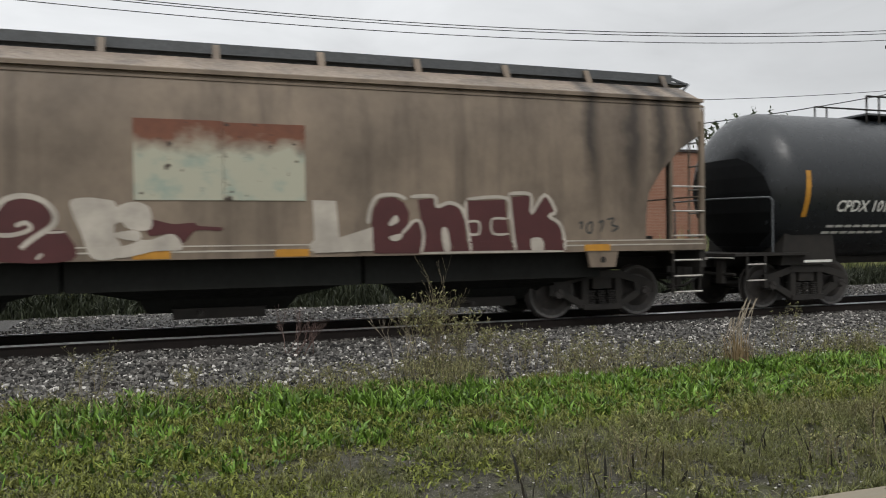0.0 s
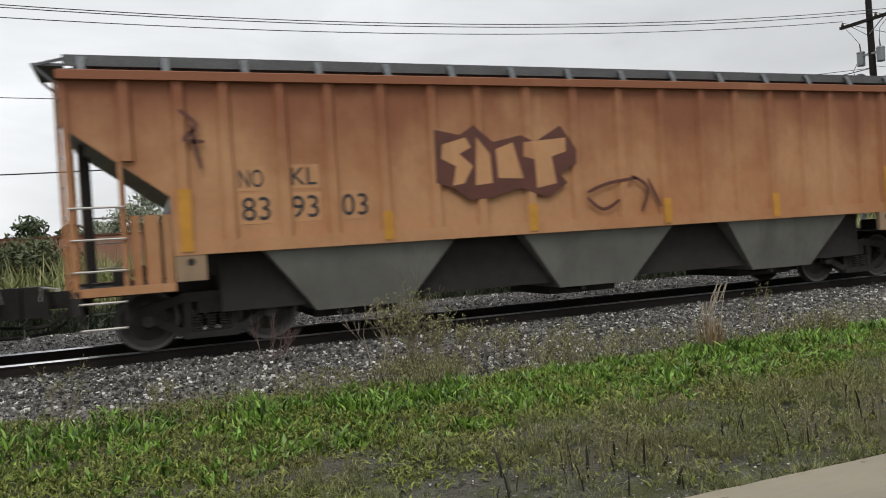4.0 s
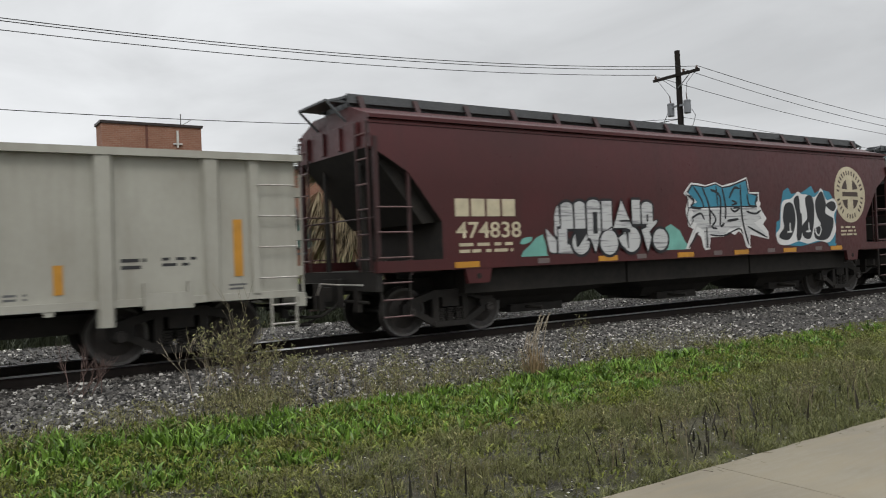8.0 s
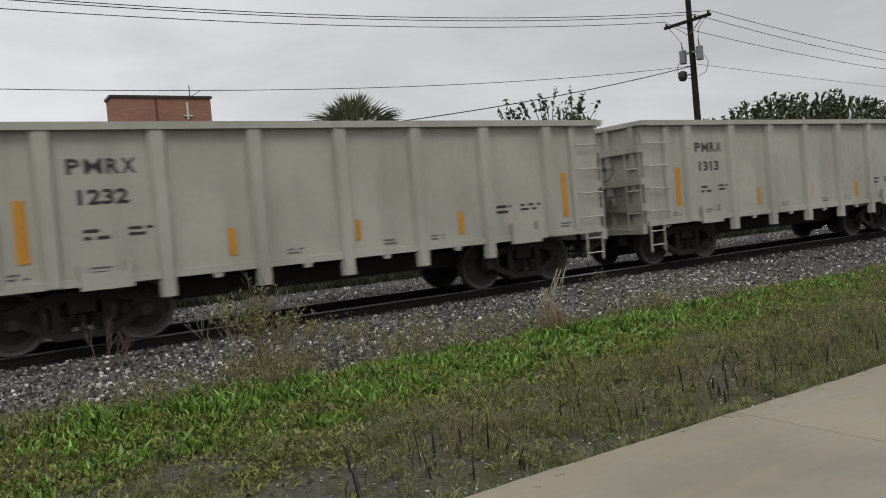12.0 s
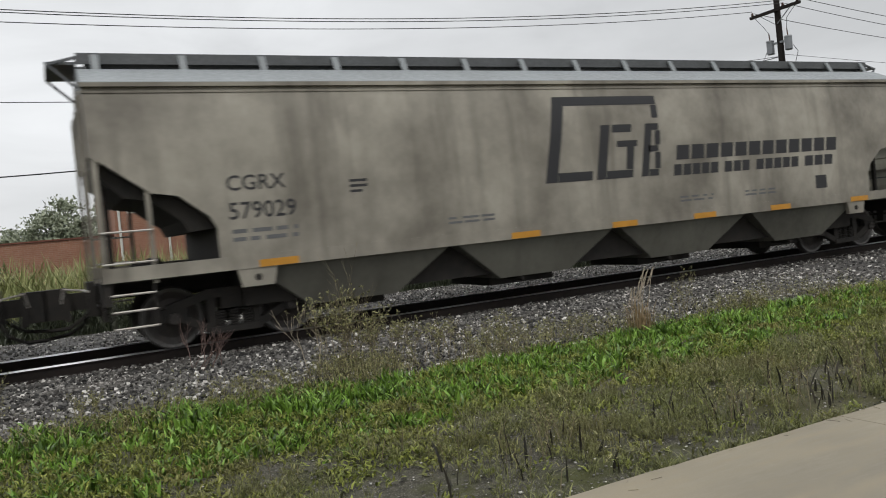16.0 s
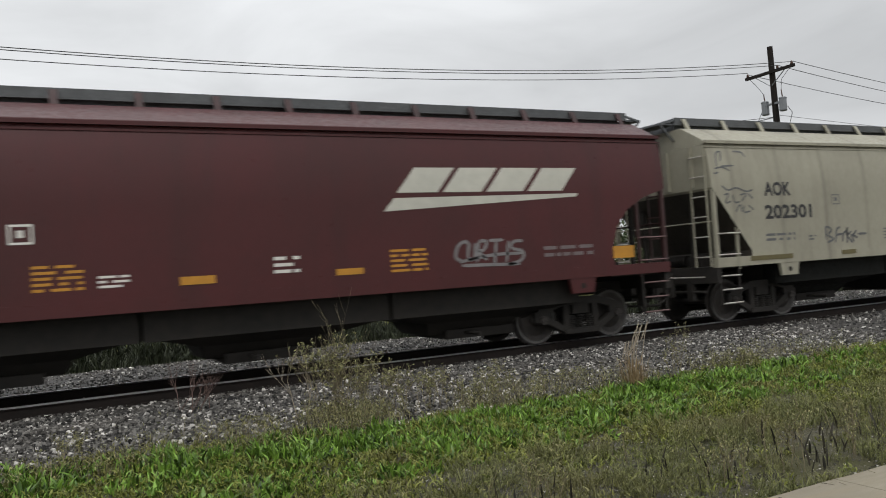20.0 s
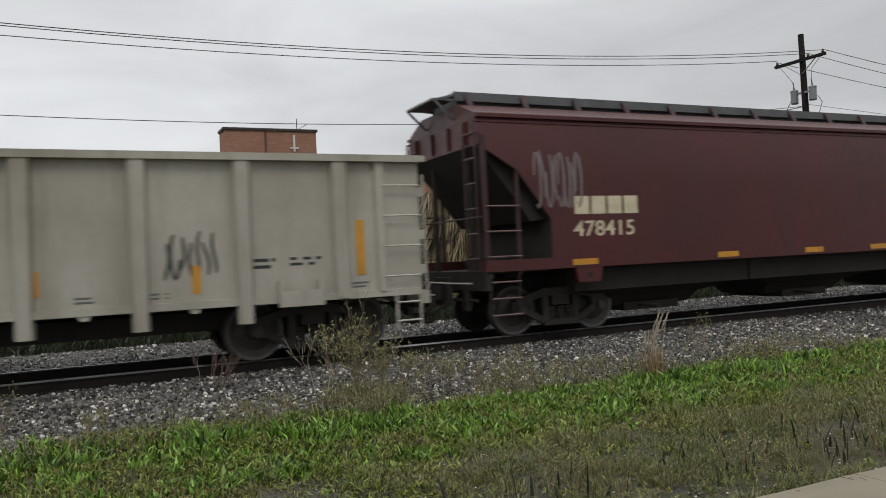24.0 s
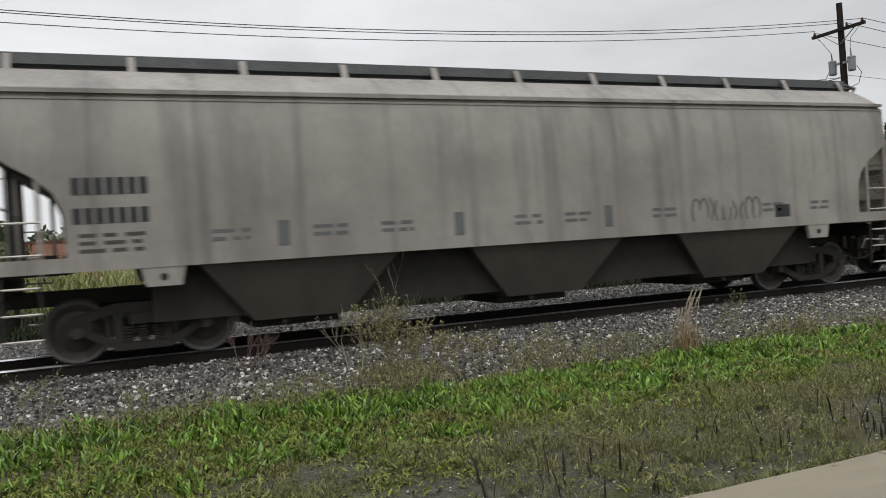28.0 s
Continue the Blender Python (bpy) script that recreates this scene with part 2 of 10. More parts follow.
def thing(name, label, category, group="", kind="", at=None):
    ob = new(name)
    ob.empty_display_size = 0.3
    if at is not None:
        ob.matrix_basis = at
    return tagged(ob, label, category, group, kind)


# ---- the plan (metres) ----
RAIL_Z, TRACK_Y, HALF_W = 0.16, 13.29, 1.58
GROUND_Z, PAVE_Z, PAVE_Y = -0.16, -0.12, 3.99


def ground_height(y):
    pts = [(-4000, -0.3), (PAVE_Y - 0.3, -0.3), (PAVE_Y - 0.02, -0.26), (PAVE_Y + 0.05, -0.18), (6, -0.16), (8.2, -0.13), (11.0, -0.035), (15.6, -0.035), (19.5, -0.10), (21, -0.2), (4000, -0.2)]
    for (a, za), (b, zb) in zip(pts, pts[1:]):
        if y <= b:
            return za + (zb - za) * (y - a) / (b - a)
    return pts[-1][1]

# ---- ground, pavement, track ----


def soil_material():
    n = Nodes("wet_soil_and_grass", rough=0.85, spec=0.1)
    big, mid, fine = n.noise(0.35, 5), n.noise(2.2, 5), n.noise(16, 6, 0.7)
    c = n.mix(n.ramp(fine, 0.3, 0.7), (0.018, 0.0165, 0.012), (0.084, 0.080, 0.060))
    c = n.mix(n.ramp(n.noise(85, 2, 0.5), 0.60, 0.68), c, (0.20, 0.19, 0.175))
    c = n.mix(n.ramp(mid, 0.46, 0.62, 0, 0.75), c, (0.052, 0.056, 0.020))
    c = n.mix(n.ramp(big, 0.48, 0.62, 0, 0.5), c, (0.062, 0.058, 0.027))
    # past the track rough pasture
    far = n.ramp(n.axis("Y"), 19.0, 22.0)
    c = n.mix(far, c, n.mix(mid, (0.025, 0.033, 0.013), (0.05, 0.055, 0.022)))
    n.colour(c).rough(n.ramp(mid, 0.4, 0.6, 0.65, 0.95)).bump(fine, 0.6, 0.03)
    return n.mat


def gravel_material(name="crushed_stone"):
    n = Nodes(name, rough=0.75, spec=0.4)
    v = n.nt.nodes.new("ShaderNodeTexVoronoi")
    v.inputs["Scale"].default_value = 17.0
    n.nt.links.new(n.coord.outputs["Object"], v.inputs["Vector"])
    s = n.nt.nodes.new("ShaderNodeSeparateColor")
    n.nt.links.new(v.outputs["Color"], s.inputs[0])
    c = n.mix(s.outputs["Red"], (0.018, 0.0165, 0.015), (0.100, 0.093, 0.084))
    c = n.mix(n.ramp(v.outputs["Distance"], 0.35, 0.75), c, (0.02, 0.019, 0.018))
    c = n.mix(n.ramp(n.noise(0.8, 4), 0.35, 0.75, 0, 0.5), c, (0.05, 0.044, 0.040))
    n.colour(c).bump(n.math("SUBTRACT", 1.0, v.outputs["Distance"]), 0.9, 0.04)
    return n.mat


def build_ground():
    ys = [-4000, -300, -40, -10, 0, 2, PAVE_Y - 0.3, PAVE_Y - 0.02, PAVE_Y + 0.05, 4.5, 5, 5.5, 6, 7, 8.2, 9, 10, 11, 13, 15.6, 17.5, 19.5, 21, 24, 30, 40, 60, 120, 400, 4000]
    xs = [-4000, -400, -60, -20] + [k * 0.5 - 8 for k in range(120)] + [60, 90, 150, 400, 4000]
    g = Geo()
    for y in ys:
        for x in xs:
            w = 0.03 * noise.noise((x * 0.9, y * 0.9, 0)) if 4.1 < y < 40 and -20 < x < 60 else 0
            g.v.append((x, y, ground_height(y) + w))
    nx = len(xs)
    for j in range(len(ys) - 1):
        for i in range(nx - 1):
            a = j * nx + i
            g.f.append((a, a + 1, a + nx + 1, a + nx))
            g.m.append(1 if 9.2 <= (ys[j] + ys[j + 1]) / 2 <= 20.5 else 0)
    ob = part("ground", g, [soil_material(), gravel_material()], smooth=True)
    tagged(ob, "wet soil verge and pasture with a gravel track bed", "ground", kind="structure")


build_ground()


def concrete_material():
    n = Nodes("wet_concrete", rough=0.5, spec=0.5)
    big, mid, fine = n.noise(0.5, 4), n.noise(2.6, 6, 0.65, (0.35, 1.6, 1)), n.noise(60, 4, 0.7)
    c = n.mix(n.ramp(big, 0.3, 0.7), (0.225, 0.194, 0.134), (0.148, 0.129, 0.092))
    c = n.mix(n.ramp(mid, 0.48, 0.66, 0, 0.55), c, (0.235, 0.195, 0.130))
    c = n.mix(n.ramp(fine, 0.35, 0.8, 0, 0.25), c, (0.12, 0.105, 0.085))
    n.colour(c).rough(n.ramp(mid, 0.35, 0.65, 0.42, 0.75)).bump(fine, 0.2, 0.004)
    return n.mat


CONCRETE = concrete_material()


def build_pavement():
    top = thing("pavement", "wet pale concrete pavement with a rough edge", "pavement", kind="structure")
    # panels between sawn joints that run across the edge
    joints = [-30.0, -17.4, -11.0, -5.0, 0.6, 5.2, 11.3, 17.5, 24.0, 32.0, 46.0, 70.0]
    rng = random.Random(4)
    for a, b in zip(joints, joints[1:]):
        g = Geo()
        n = max(4, int((b - a) / 0.18))
        edge = []
        for k in range(n + 1):
            x = a + 0.004 + (b - a - 0.008) * k / n
            edge.append((x, PAVE_Y + 0.02 * noise.noise((x * 1.7, 0, 3)) + 0.012 * (rng.random() - 0.5)))
        ring = [(a + 0.004, -9.0)] + [(b - 0.004, -9.0)] + edge[::-1]
        g.solid([(x, y, -0.29) for x, y in ring], [(x, y, PAVE_Z) for x, y in ring])
        part("slab", g, CONCRETE, top)


build_pavement()


def rail_mesh(length):
    prof = [(-0.075, -0.185), (0.075, -0.185), (0.075, -0.172), (0.012, -0.155), (0.012, -0.045), (0.037, -0.035), (0.037, -0.020), (0.018, 0.0), (-0.018, 0.0), (-0.037, -0.020), (-0.037, -0.035), (-0.012, -0.045), (-0.012, -0.155), (-0.075, -0.172)]
    g = Geo()
    i, n = 0, len(prof)
    g.v = [(-length / 2, y, z) for y, z in prof] + [(length / 2, y, z) for y, z in prof]
    for k in range(n):
        j = (k + 1) % n
        g.f.append((k, n + k, n + j, j))
        g.m.append(1 if k in (6, 7, 8) else 0)
    return g.mesh("rail", [RAIL_SIDE, RAIL_TOP])


def build_track():
    me = rail_mesh(480)
    for s in (-1, 1):
        ob = new("rail", me)
        ob.location = (100, TRACK_Y + s * 0.75, RAIL_Z)
        tagged(ob, "rusty steel rail with a polished running top", "rail", group="running rails", kind="structure")
    wood = plain("tie_timber", (0.035, 0.029, 0.024), 0.3, 5, rough=0.9)
    g = Geo().box(-0.115, 0.115, -1.3, 1.3, -0.19, 0.0)
    tie = g.mesh("tie", wood)
    top = thing("sleepers", "dark creosoted timber sleepers under the rails", "sleepers", kind="structure")
    for k in range(150):
        ob = part("sleeper", tie, None, top)
        ob.location = (-14 + k * 0.5, TRACK_Y, RAIL_Z - 0.183)
    plate = Geo().box(-0.09, 0.09, -0.17, 0.17, 0, 0.018).mesh("tie_plate", RAIL_SIDE)
    for k in range(60):
        for s in (-1, 1):
            ob = part("tie_plate", plate, None, top)
            ob.location = (-6 + k * 0.5, TRACK_Y + s * 0.75, RAIL_Z - 0.184)


build_track()

# ---- railcars ----
KINDS = {}


def shared(key, make):
    if key not in KINDS:
        KINDS[key] = make()
    return KINDS[key]


AXLE_Z, WHEEL_R, WHEELBASE = 0.457, 0.457, 1.78


def wheelset_mesh():
    g = Geo()
    for s in (-1, 1):
        y = s * 0.75
        o = s
        prof = [(0.0, y + o * 0.10), (0.10, y + o * 0.10), (0.13, y + o * 0.07), (0.30, y + o * 0.025), (0.39, y + o * 0.06), (0.452, y + o * 0.065), (0.457, y - o * 0.03), (0.483, y - o * 0.045), (0.483, y - o * 0.07), (0.39, y - o * 0.07), (0.30, y - o * 0.01), (0.12, y - o * 0.09), (0.10, y - o * 0.1)]
        if s > 0:
            prof = prof[::-1]
        g.lathe(prof, "y", 32)
        ring = [(0.405, y + o * 0.062), (0.452, y + o * 0.069), (0.458, y + o * 0.02), (0.405, y + o * 0.02)]
        g.lathe((ring + ring[:1])[::-1 if s > 0 else 1], "y", 32, mat=1)
        # bearing adapter cap with three bolts
        g.rod((0, y + o * 0.10, 0), (0, y + o * 0.36, 0), 0.085, 14)
        for k in range(3):
            a = k * math.tau / 3
            g.rod((0.05 * math.cos(a), y + o * 0.36, 0.05 * math.sin(a)), (0.05 * math.cos(a), y + o * 0.385, 0.05 * math.sin(a)), 0.016, 6)
    g.rod((0, -0.7, 0), (0, 0.7, 0), 0.082, 12)
    return g.mesh("wheelset", [WHEEL_STEEL, RIM], smooth=False)


def side_frame_mesh():
    g = Geo()
    y0, y1 = -0.06, 0.06
    for s in (-1, 1):
        g.slab([(s * 1.06, 0.42), (s * 0.72, 0.40), (s * 0.68, 0.60), (s * 0.82, 0.66), (s * 1.06, 0.60)][::1 if s < 0 else -1][::-1], y0, y1)
        g.bar((s * 0.98, 0, 0.60), (s * 0.36, 0, 0.77), 0.14, 0.13)
        g.bar((s * 0.80, 0, 0.46), (s * 0.34, 0, 0.21), 0.13, 0.12)
        g.bar((s * 0.34, 0, 0.18), (s * 0.34, 0, 0.78), 0.13, 0.11)
    g.box(-0.42, 0.42, -0.075, 0.075, 0.70, 0.84)
    g.box(-0.40, 0.40, -0.095, 0.095, 0.15, 0.25)
    return g.mesh("side_frame", BLACK_STEEL)


def spring_mesh():
    g = Geo()
    prof = [(0.05, 0.25)]
    for k in range(6):
        prof += [(0.078, 0.255 + k * 0.042), (0.078, 0.28 + k * 0.042), (0.055, 0.285 + k * 0.042)]
    g.lathe(prof, "z", 10)
    return g.mesh("spring", BLACK_STEEL)


def bolster_mesh():
    g = Geo().box(-0.19, 0.19, -1.05, 1.05, 0.52, 0.70)
    g.rod((0, 0, 0.70), (0, 0, 0.86), 0.2, 16)
    for s in (-1, 1):
        g.bar((s * 0.55, -0.72, 0.36), (s * 0.55, 0.72, 0.36), 0.09, 0.11)
        for y in (-0.75, 0.75):
            g.box(s * 0.37 - 0.03, s * 0.37 + 0.03, y - 0.06, y + 0.06, 0.36, 0.62)
    return g.mesh("truck", BLACK_STEEL)


ROLLING = []  # wheelsets with their car's start, to be turned in motions()
CARS = []


def add_trucks(car, half_spacing):
    for sx in (-1, 1):
        truck = part("truck", shared("bolster", bolster_mesh), None, car, "sooty cast-steel freight truck")
        truck.location = (sx * half_spacing, 0, 0)
        for sy in (-1, 1):
            part("side_frame", shared("side_frame", side_frame_mesh), None, truck).location = (0, sy * 1.0, 0)
            for dx in (-0.2, 0.0, 0.2):
                part("spring", shared("spring", spring_mesh), None, truck).location = (dx, sy * 1.0, 0)
        for w in (-1, 1):
            ws = part("wheelset", shared("wheelset", wheelset_mesh), None, truck, "steel wheels on an axle")
            ws.location = (w * WHEELBASE / 2, 0, AXLE_Z)
            ROLLING.append((ws, car, w * WHEELBASE / 2))


def add_draft_gear(car, end, sill_z=1.0, low=0.82):
    """Centre sill, strikers, couplers, release levers and air hoses; end: from the middle to the striker."""
    part("centre_sill", Geo().box(-end, end, -0.2, 0.2, low, sill_z + 0.05), BLACK_STEEL, car)
    for s in (-1, 1):
        span = lambda a, b: (min(s * (end + a), s * (end + b)), max(s * (end + a), s * (end + b)))
        part("striker", Geo().box(*span(-0.02, 0.10), -0.34, 0.34, 0.60, sill_z + 0.12), BLACK_STEEL, car)
        g = Geo()
        g.bar((s * (end + 0.10), 0, 0.84), (s * (end + 0.46), 0, 0.84), 0.20, 0.26)
        g.box(*span(0.36, 0.70), -0.20, 0.14, 0.60, 1.06)
        g.box(*span(0.5, 0.66), 0.12, 0.24, 0.64, 1.02)
        g.box(*span(0.34, 0.44), -0.26, -0.20, 0.56, 1.0)
        part("coupler", g, BLACK_STEEL, car)
        # release lever bent down to the coupler head
        lever = Geo()
        pts = [(s * (end + 0.12), -1.36, sill_z + 0.02), (s * (end + 0.17), -0.62, sill_z + 0.02), (s * (end + 0.42), -0.30, sill_z + 0.05), (s * (end + 0.46), -0.23, sill_z - 0.16)]
        for a, b in zip(pts, pts[1:]):
            lever.rod(a, b, 0.016, 6)
        part("release_lever", lever, RUNG, car)
        for drop, reach_y in ((0.0, 0.30), (0.13, -0.34)):
            h = Geo()
            pts = [(s * (end + 0.04), reach_y * s, 0.76), (s * (end + 0.16), reach_y * s, 0.60 - drop), (s * (end + 0.38), 0.75 * reach_y * s, 0.46 - drop), (s * (end + 0.68), 0.2 * reach_y * s, 0.44 - drop)]
            for a, b in zip(pts, pts[1:]):
                h.rod(a, b, 0.028, 7)
            part("air_hose", h, BLACK_STEEL, car)
        bar = Geo().rod((s * (end - 0.1), -1.15, 0.70), (s * (end - 0.1), 1.15, 0.70), 0.03, 7)
        bar.bar((s * (end - 0.1), -0.75, 0.52), (s * (end - 0.1), -0.75, 0.95), 0.10, 0.16)
        bar.bar((s * (end - 0.1), 0.75, 0.52), (s * (end - 0.1), 0.75, 0.95), 0.10, 0.16)
        part("brake_pipe", bar, BLACK_STEEL, car)


def ladder(car, name, mat, x, y, z0, z1, width, along="x", step=0.42, rails=True, rung_mat=None):
    """Grab-iron ladder; along: the way its rungs run."""
    g = Geo()
    dx, dy = (width, 0) if along == "x" else (0, width)
    if not rails:
        n = max(2, round((z1 - z0) / step))
        for k in range(n):
            z = z0 + (k + 0.5) * (z1 - z0) / n
            iron = Geo().rod((x, y, z), (x + dx, y + dy, z), 0.016, 6)
            for q in (0.02, 0.98):
                iron.rod((x + dx * q, y, z), (x + dx * q, y - math.copysign(0.12, y), z), 0.014, 5)
            part("grab_iron", iron, RUNG, car)
        return
    if rails:
        for k in (0, 1):
            g.bar((x + dx * k, y + dy * k, z0), (x + dx * k, y + dy * k, z1), 0.034, 0.022)
    n = max(2, round((z1 - z0) / step))
    for k in range(n):
        z = z0 + (k + 0.5) * (z1 - z0) / n
        g.rod((x, y, z), (x + dx, y + dy, z), 0.016, 6, mat=1)
    return part(name, g, [mat, rung_mat or RUNG], car)


def running_board(car, half, z, mat, roof_z, step=1.25, bracket=None):
    """Roof walkways of steel grating on brackets along the hatch trough, with end platforms."""
    bracket = bracket or mat
    for sy in (-1, 1):
        y0, y1 = sorted((sy * 0.20, sy * 0.62))
        board = part("running_board", Geo().box(-half, half, y0, y1, z - 0.05, z), GRATE, car, "open steel grating roof walkway")
        y = sy * 0.63
        part("edge_strip", Geo().box(-half, half, y - 0.012, y + 0.012, z - 0.15, z + 0.015), EDGE, board)
    part("hatch_coaming", Geo().box(-half + 0.12, half - 0.12, -0.50, 0.50, roof_z - 0.06, z - 0.06), GRATE, car)
    n = max(6, round(2 * half / step))
    for k in range(n + 1):
        x = -half + 0.25 + (2 * half - 0.5) * k / n
        b = Geo()
        for s in (-1, 1):
            b.bar((x, s * 0.655, z - 0.02), (x, s * 0.80, roof_z - 0.03), 0.11, 0.03)
        b.box(x - 0.05, x + 0.05, -0.62, 0.62, z - 0.085, z - 0.05)
        part("walkway_bracket", b, bracket, car)
    for s in (-1, 1):
        e = Geo().box(min(s * half, s * (half + 0.42)), max(s * half, s * (half + 0.42)), -0.6, 0.6, z - 0.15, z - 0.11)
        for y in (-0.6, 0.6):
            e.bar((s * (half - 0.05), y, z - 0.03), (s * (half + 0.4), y, z - 0.15), 0.04)
            e.bar((s * (half + 0.38), y, z - 0.16), (s * (half + 0.02), y, z - 0.5), 0.035)
        part("end_platform", e, GRATE, car)
    for k in range(4):
        a, b = -half + 0.5 + k * (2 * half - 1) / 4 + 0.08, -half + 0.5 + (k + 1) * (2 * half - 1) / 4 - 0.08
        part("hatch_cover", Geo().solid([(a, -0.19, z - 0.06), (b, -0.19, z - 0.06), (b, 0.19, z - 0.06), (a, 0.19, z - 0.06)], [(a, -0.12, z + 0.02), (b, -0.12, z + 0.02), (b, 0.12, z + 0.02), (a, 0.12, z + 0.02)]), mat, car)


KNEE_Z = 2.25


def hopper_outline(eave, sill, cut_z, cut_x, style):
    """Half of the side: from the sill's cut up to the eave at the end, as (distance from end, z)."""
    if style == "diag":
        return [(cut_x, sill), (cut_x, sill + 0.25), (0.03, cut_z), (0.0, cut_z + 0.05)]
    if style == "knee":
        return [(cut_x, sill), (cut_x - 0.01, KNEE_Z), (0.05, cut_z), (0.0, cut_z + 0.05)]
    pts = []
    for k in range(9):
        a = k / 8 * math.pi / 2
        pts.append((cut_x - (cut_x - 0.06) * (1 - math.cos(a)), sill + 0.15 + (cut_z - sill - 0.15) * math.sin(a)))
    return [(cut_x, sill)] + pts + [(0.0, cut_z + 0.06)]


EAVE_IN = 0.13


def inset(z, eave):
    """How far the curved side of a smooth car falls back from its widest line."""
    if z > 2.75:
        return EAVE_IN * ((z - 2.75) / (eave - 2.75)) ** 2
    return 0.0


def curved_body(out, half, w, eave, sill, curved, shade_from, shade_to):
    """The carbody lofted upwards: its length follows the end outline, its width the curve of the sides."""
    zs = sorted({z for d, z in out} | {eave} | ({sill + (eave - sill) * k / 22 for k in range(23)} if curved else set()))
    reach = lambda z: half - float(np.interp(z, [q for d, q in out], [d for d, q in out]))
    wide = lambda z: w - (inset(z, eave) if curved else 0.05)
    g = Geo()
    for s in (-1, 1):
        i = len(g.v)
        for z in zs:
            g.v += [(-reach(z), s * wide(z), z), (reach(z), s * wide(z), z)]
        for k in range(len(zs) - 1):
            q = (i + 2 * k, i + 2 * k + 1, i + 2 * k + 3, i + 2 * k + 2)
            g.f.append(q if s < 0 else q[::-1])
            g.m.append(0)
    for s in (-1, 1):
        for z0, z1 in zip(zs, zs[1:]):
            q = [(s * reach(z0), -wide(z0), z0), (s * reach(z0), wide(z0), z0), (s * reach(z1), wide(z1), z1), (s * reach(z1), -wide(z1), z1)]
            g.face(q if s > 0 else q[::-1], 1 if z0 >= shade_from - 0.01 and z1 <= shade_to + 0.01 else 0)
    for z in (zs[0], zs[-1]):
        q = [(-reach(z), -wide(z), z), (reach(z), -wide(z), z), (reach(z), wide(z), z), (-reach(z), wide(z), z)]
        g.face(q if z == zs[-1] else q[::-1])
    return g


def hopper(label, x_right, x_left, mat, eave=3.92, sill=1.27, cut_z=3.05, cut_x=1.1, style="round", ribs=False, rb=4.5, light_bays=False, bays=3, sill_mat=None, bay_mat=None, post_mat=None, slope_mat=None, panel_mat=None, lip=0.26, step=1.25, cut=None, bracket=None, pad_mat=None, web_mat=None, rib_shift=0.0, rung_mat=None, roof_mat=None):
    half = (x_right - x_left) / 2
    car = thing("hopper_car", label, "hopper car", group="freight train", at=pose((x_right + x_left) / 2, TRACK_Y, RAIL_Z))
    car["half"] = half
    CARS.append(car)
    w = HALF_W
    sill_mat, bay_mat = sill_mat or mat, bay_mat or BLACK_STEEL
    post_mat = post_mat or mat
    if cut:
        cut_x, cut_z = cut[0][0], cut[-2][1]
    out = [(cut_x, sill)] + list(cut) if cut else hopper_outline(eave, sill, cut_z, cut_x, style)
    # second material: end slope faces, dark for soot and the overhang's shade
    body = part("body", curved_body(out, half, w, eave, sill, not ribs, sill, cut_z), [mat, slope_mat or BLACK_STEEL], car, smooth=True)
    if not ribs:
        car["eave"], car["sill"] = eave, sill
    fall = 0.0 if ribs else EAVE_IN
    # eave channel and roof
    for s in (-1, 1):
        y0, y1 = sorted((s * (w - fall - 0.05), s * (w - fall + 0.07)))
        rail = part("eave_rail", Geo().box(-half - 0.02, half + 0.02, y0, y1, eave - (0.06 if ribs else 0.0), eave + 0.06), mat, car)
        if not ribs:
            y0, y1 = sorted((s * (w - fall - 0.05), s * (w - fall + 0.035)))
            part("eave_lip", Geo().box(-half - 0.02, half + 0.02, y0, y1, eave - 0.085, eave - 0.05), mat, rail)
    rz = rb - 0.26
    prof = [(-w + fall, eave + 0.003), (-w + fall + 0.07, eave + 0.10), (-1.1, eave + 0.62 * (rz - eave)), (-0.8, rz), (0.8, rz), (1.1, eave + 0.62 * (rz - eave)), (w - fall - 0.07, eave + 0.10), (w - fall, eave + 0.003)]
    part("roof", Geo().solid([(-half, y, z) for y, z in prof], [(half, y, z) for y, z in prof]), roof_mat or mat, car)
    running_board(car, half - 0.02, rb, roof_mat or mat, rz, step, bracket)
    # side sills run on to the ends, or stop at the open cut-away
    reach = half - cut_x - 0.01 if ribs else half
    deck_z = sill - (0.46 if ribs else 0.05)
    for s in (-1, 1):
        y0, y1 = sorted((s * (w - 0.12), s * (w + 0.02)))
        part("side_sill", Geo().box(-reach, reach, y0, y1, sill - 0.07, sill + 0.13), sill_mat, car)
    if ribs:
        for s in (-1, 1):
            for x in [q * (p + (rib_shift if 6 < p < 6.5 else 0.0)) for p in (0.47, 1.38, 2.29, 3.10, 3.95, 4.80, 5.53, 6.25, 6.98, 7.70) for q in (-1, 1)]:
                d = half - abs(x)
                z0 = sill if d > cut_x + 0.12 else float(np.interp(d - 0.12, [q for q, z in out][::-1], [z for q, z in out][::-1])) + 0.03
                y = s * (w - 0.05)
                r = Geo().solid([(x - 0.11, y, z0), (x - 0.06, y + s * 0.075, z0), (x + 0.06, y + s * 0.075, z0), (x + 0.11, y, z0)][::s],
                                [(x - 0.11, y, eave - 0.06), (x - 0.06, y + s * 0.075, eave - 0.06), (x + 0.06, y + s * 0.075, eave - 0.06), (x + 0.11, y, eave - 0.06)][::s])
                part("side_post", r, mat, car)
    # hopper bays under the sill, and a black box for the shade between them
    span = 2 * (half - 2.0)
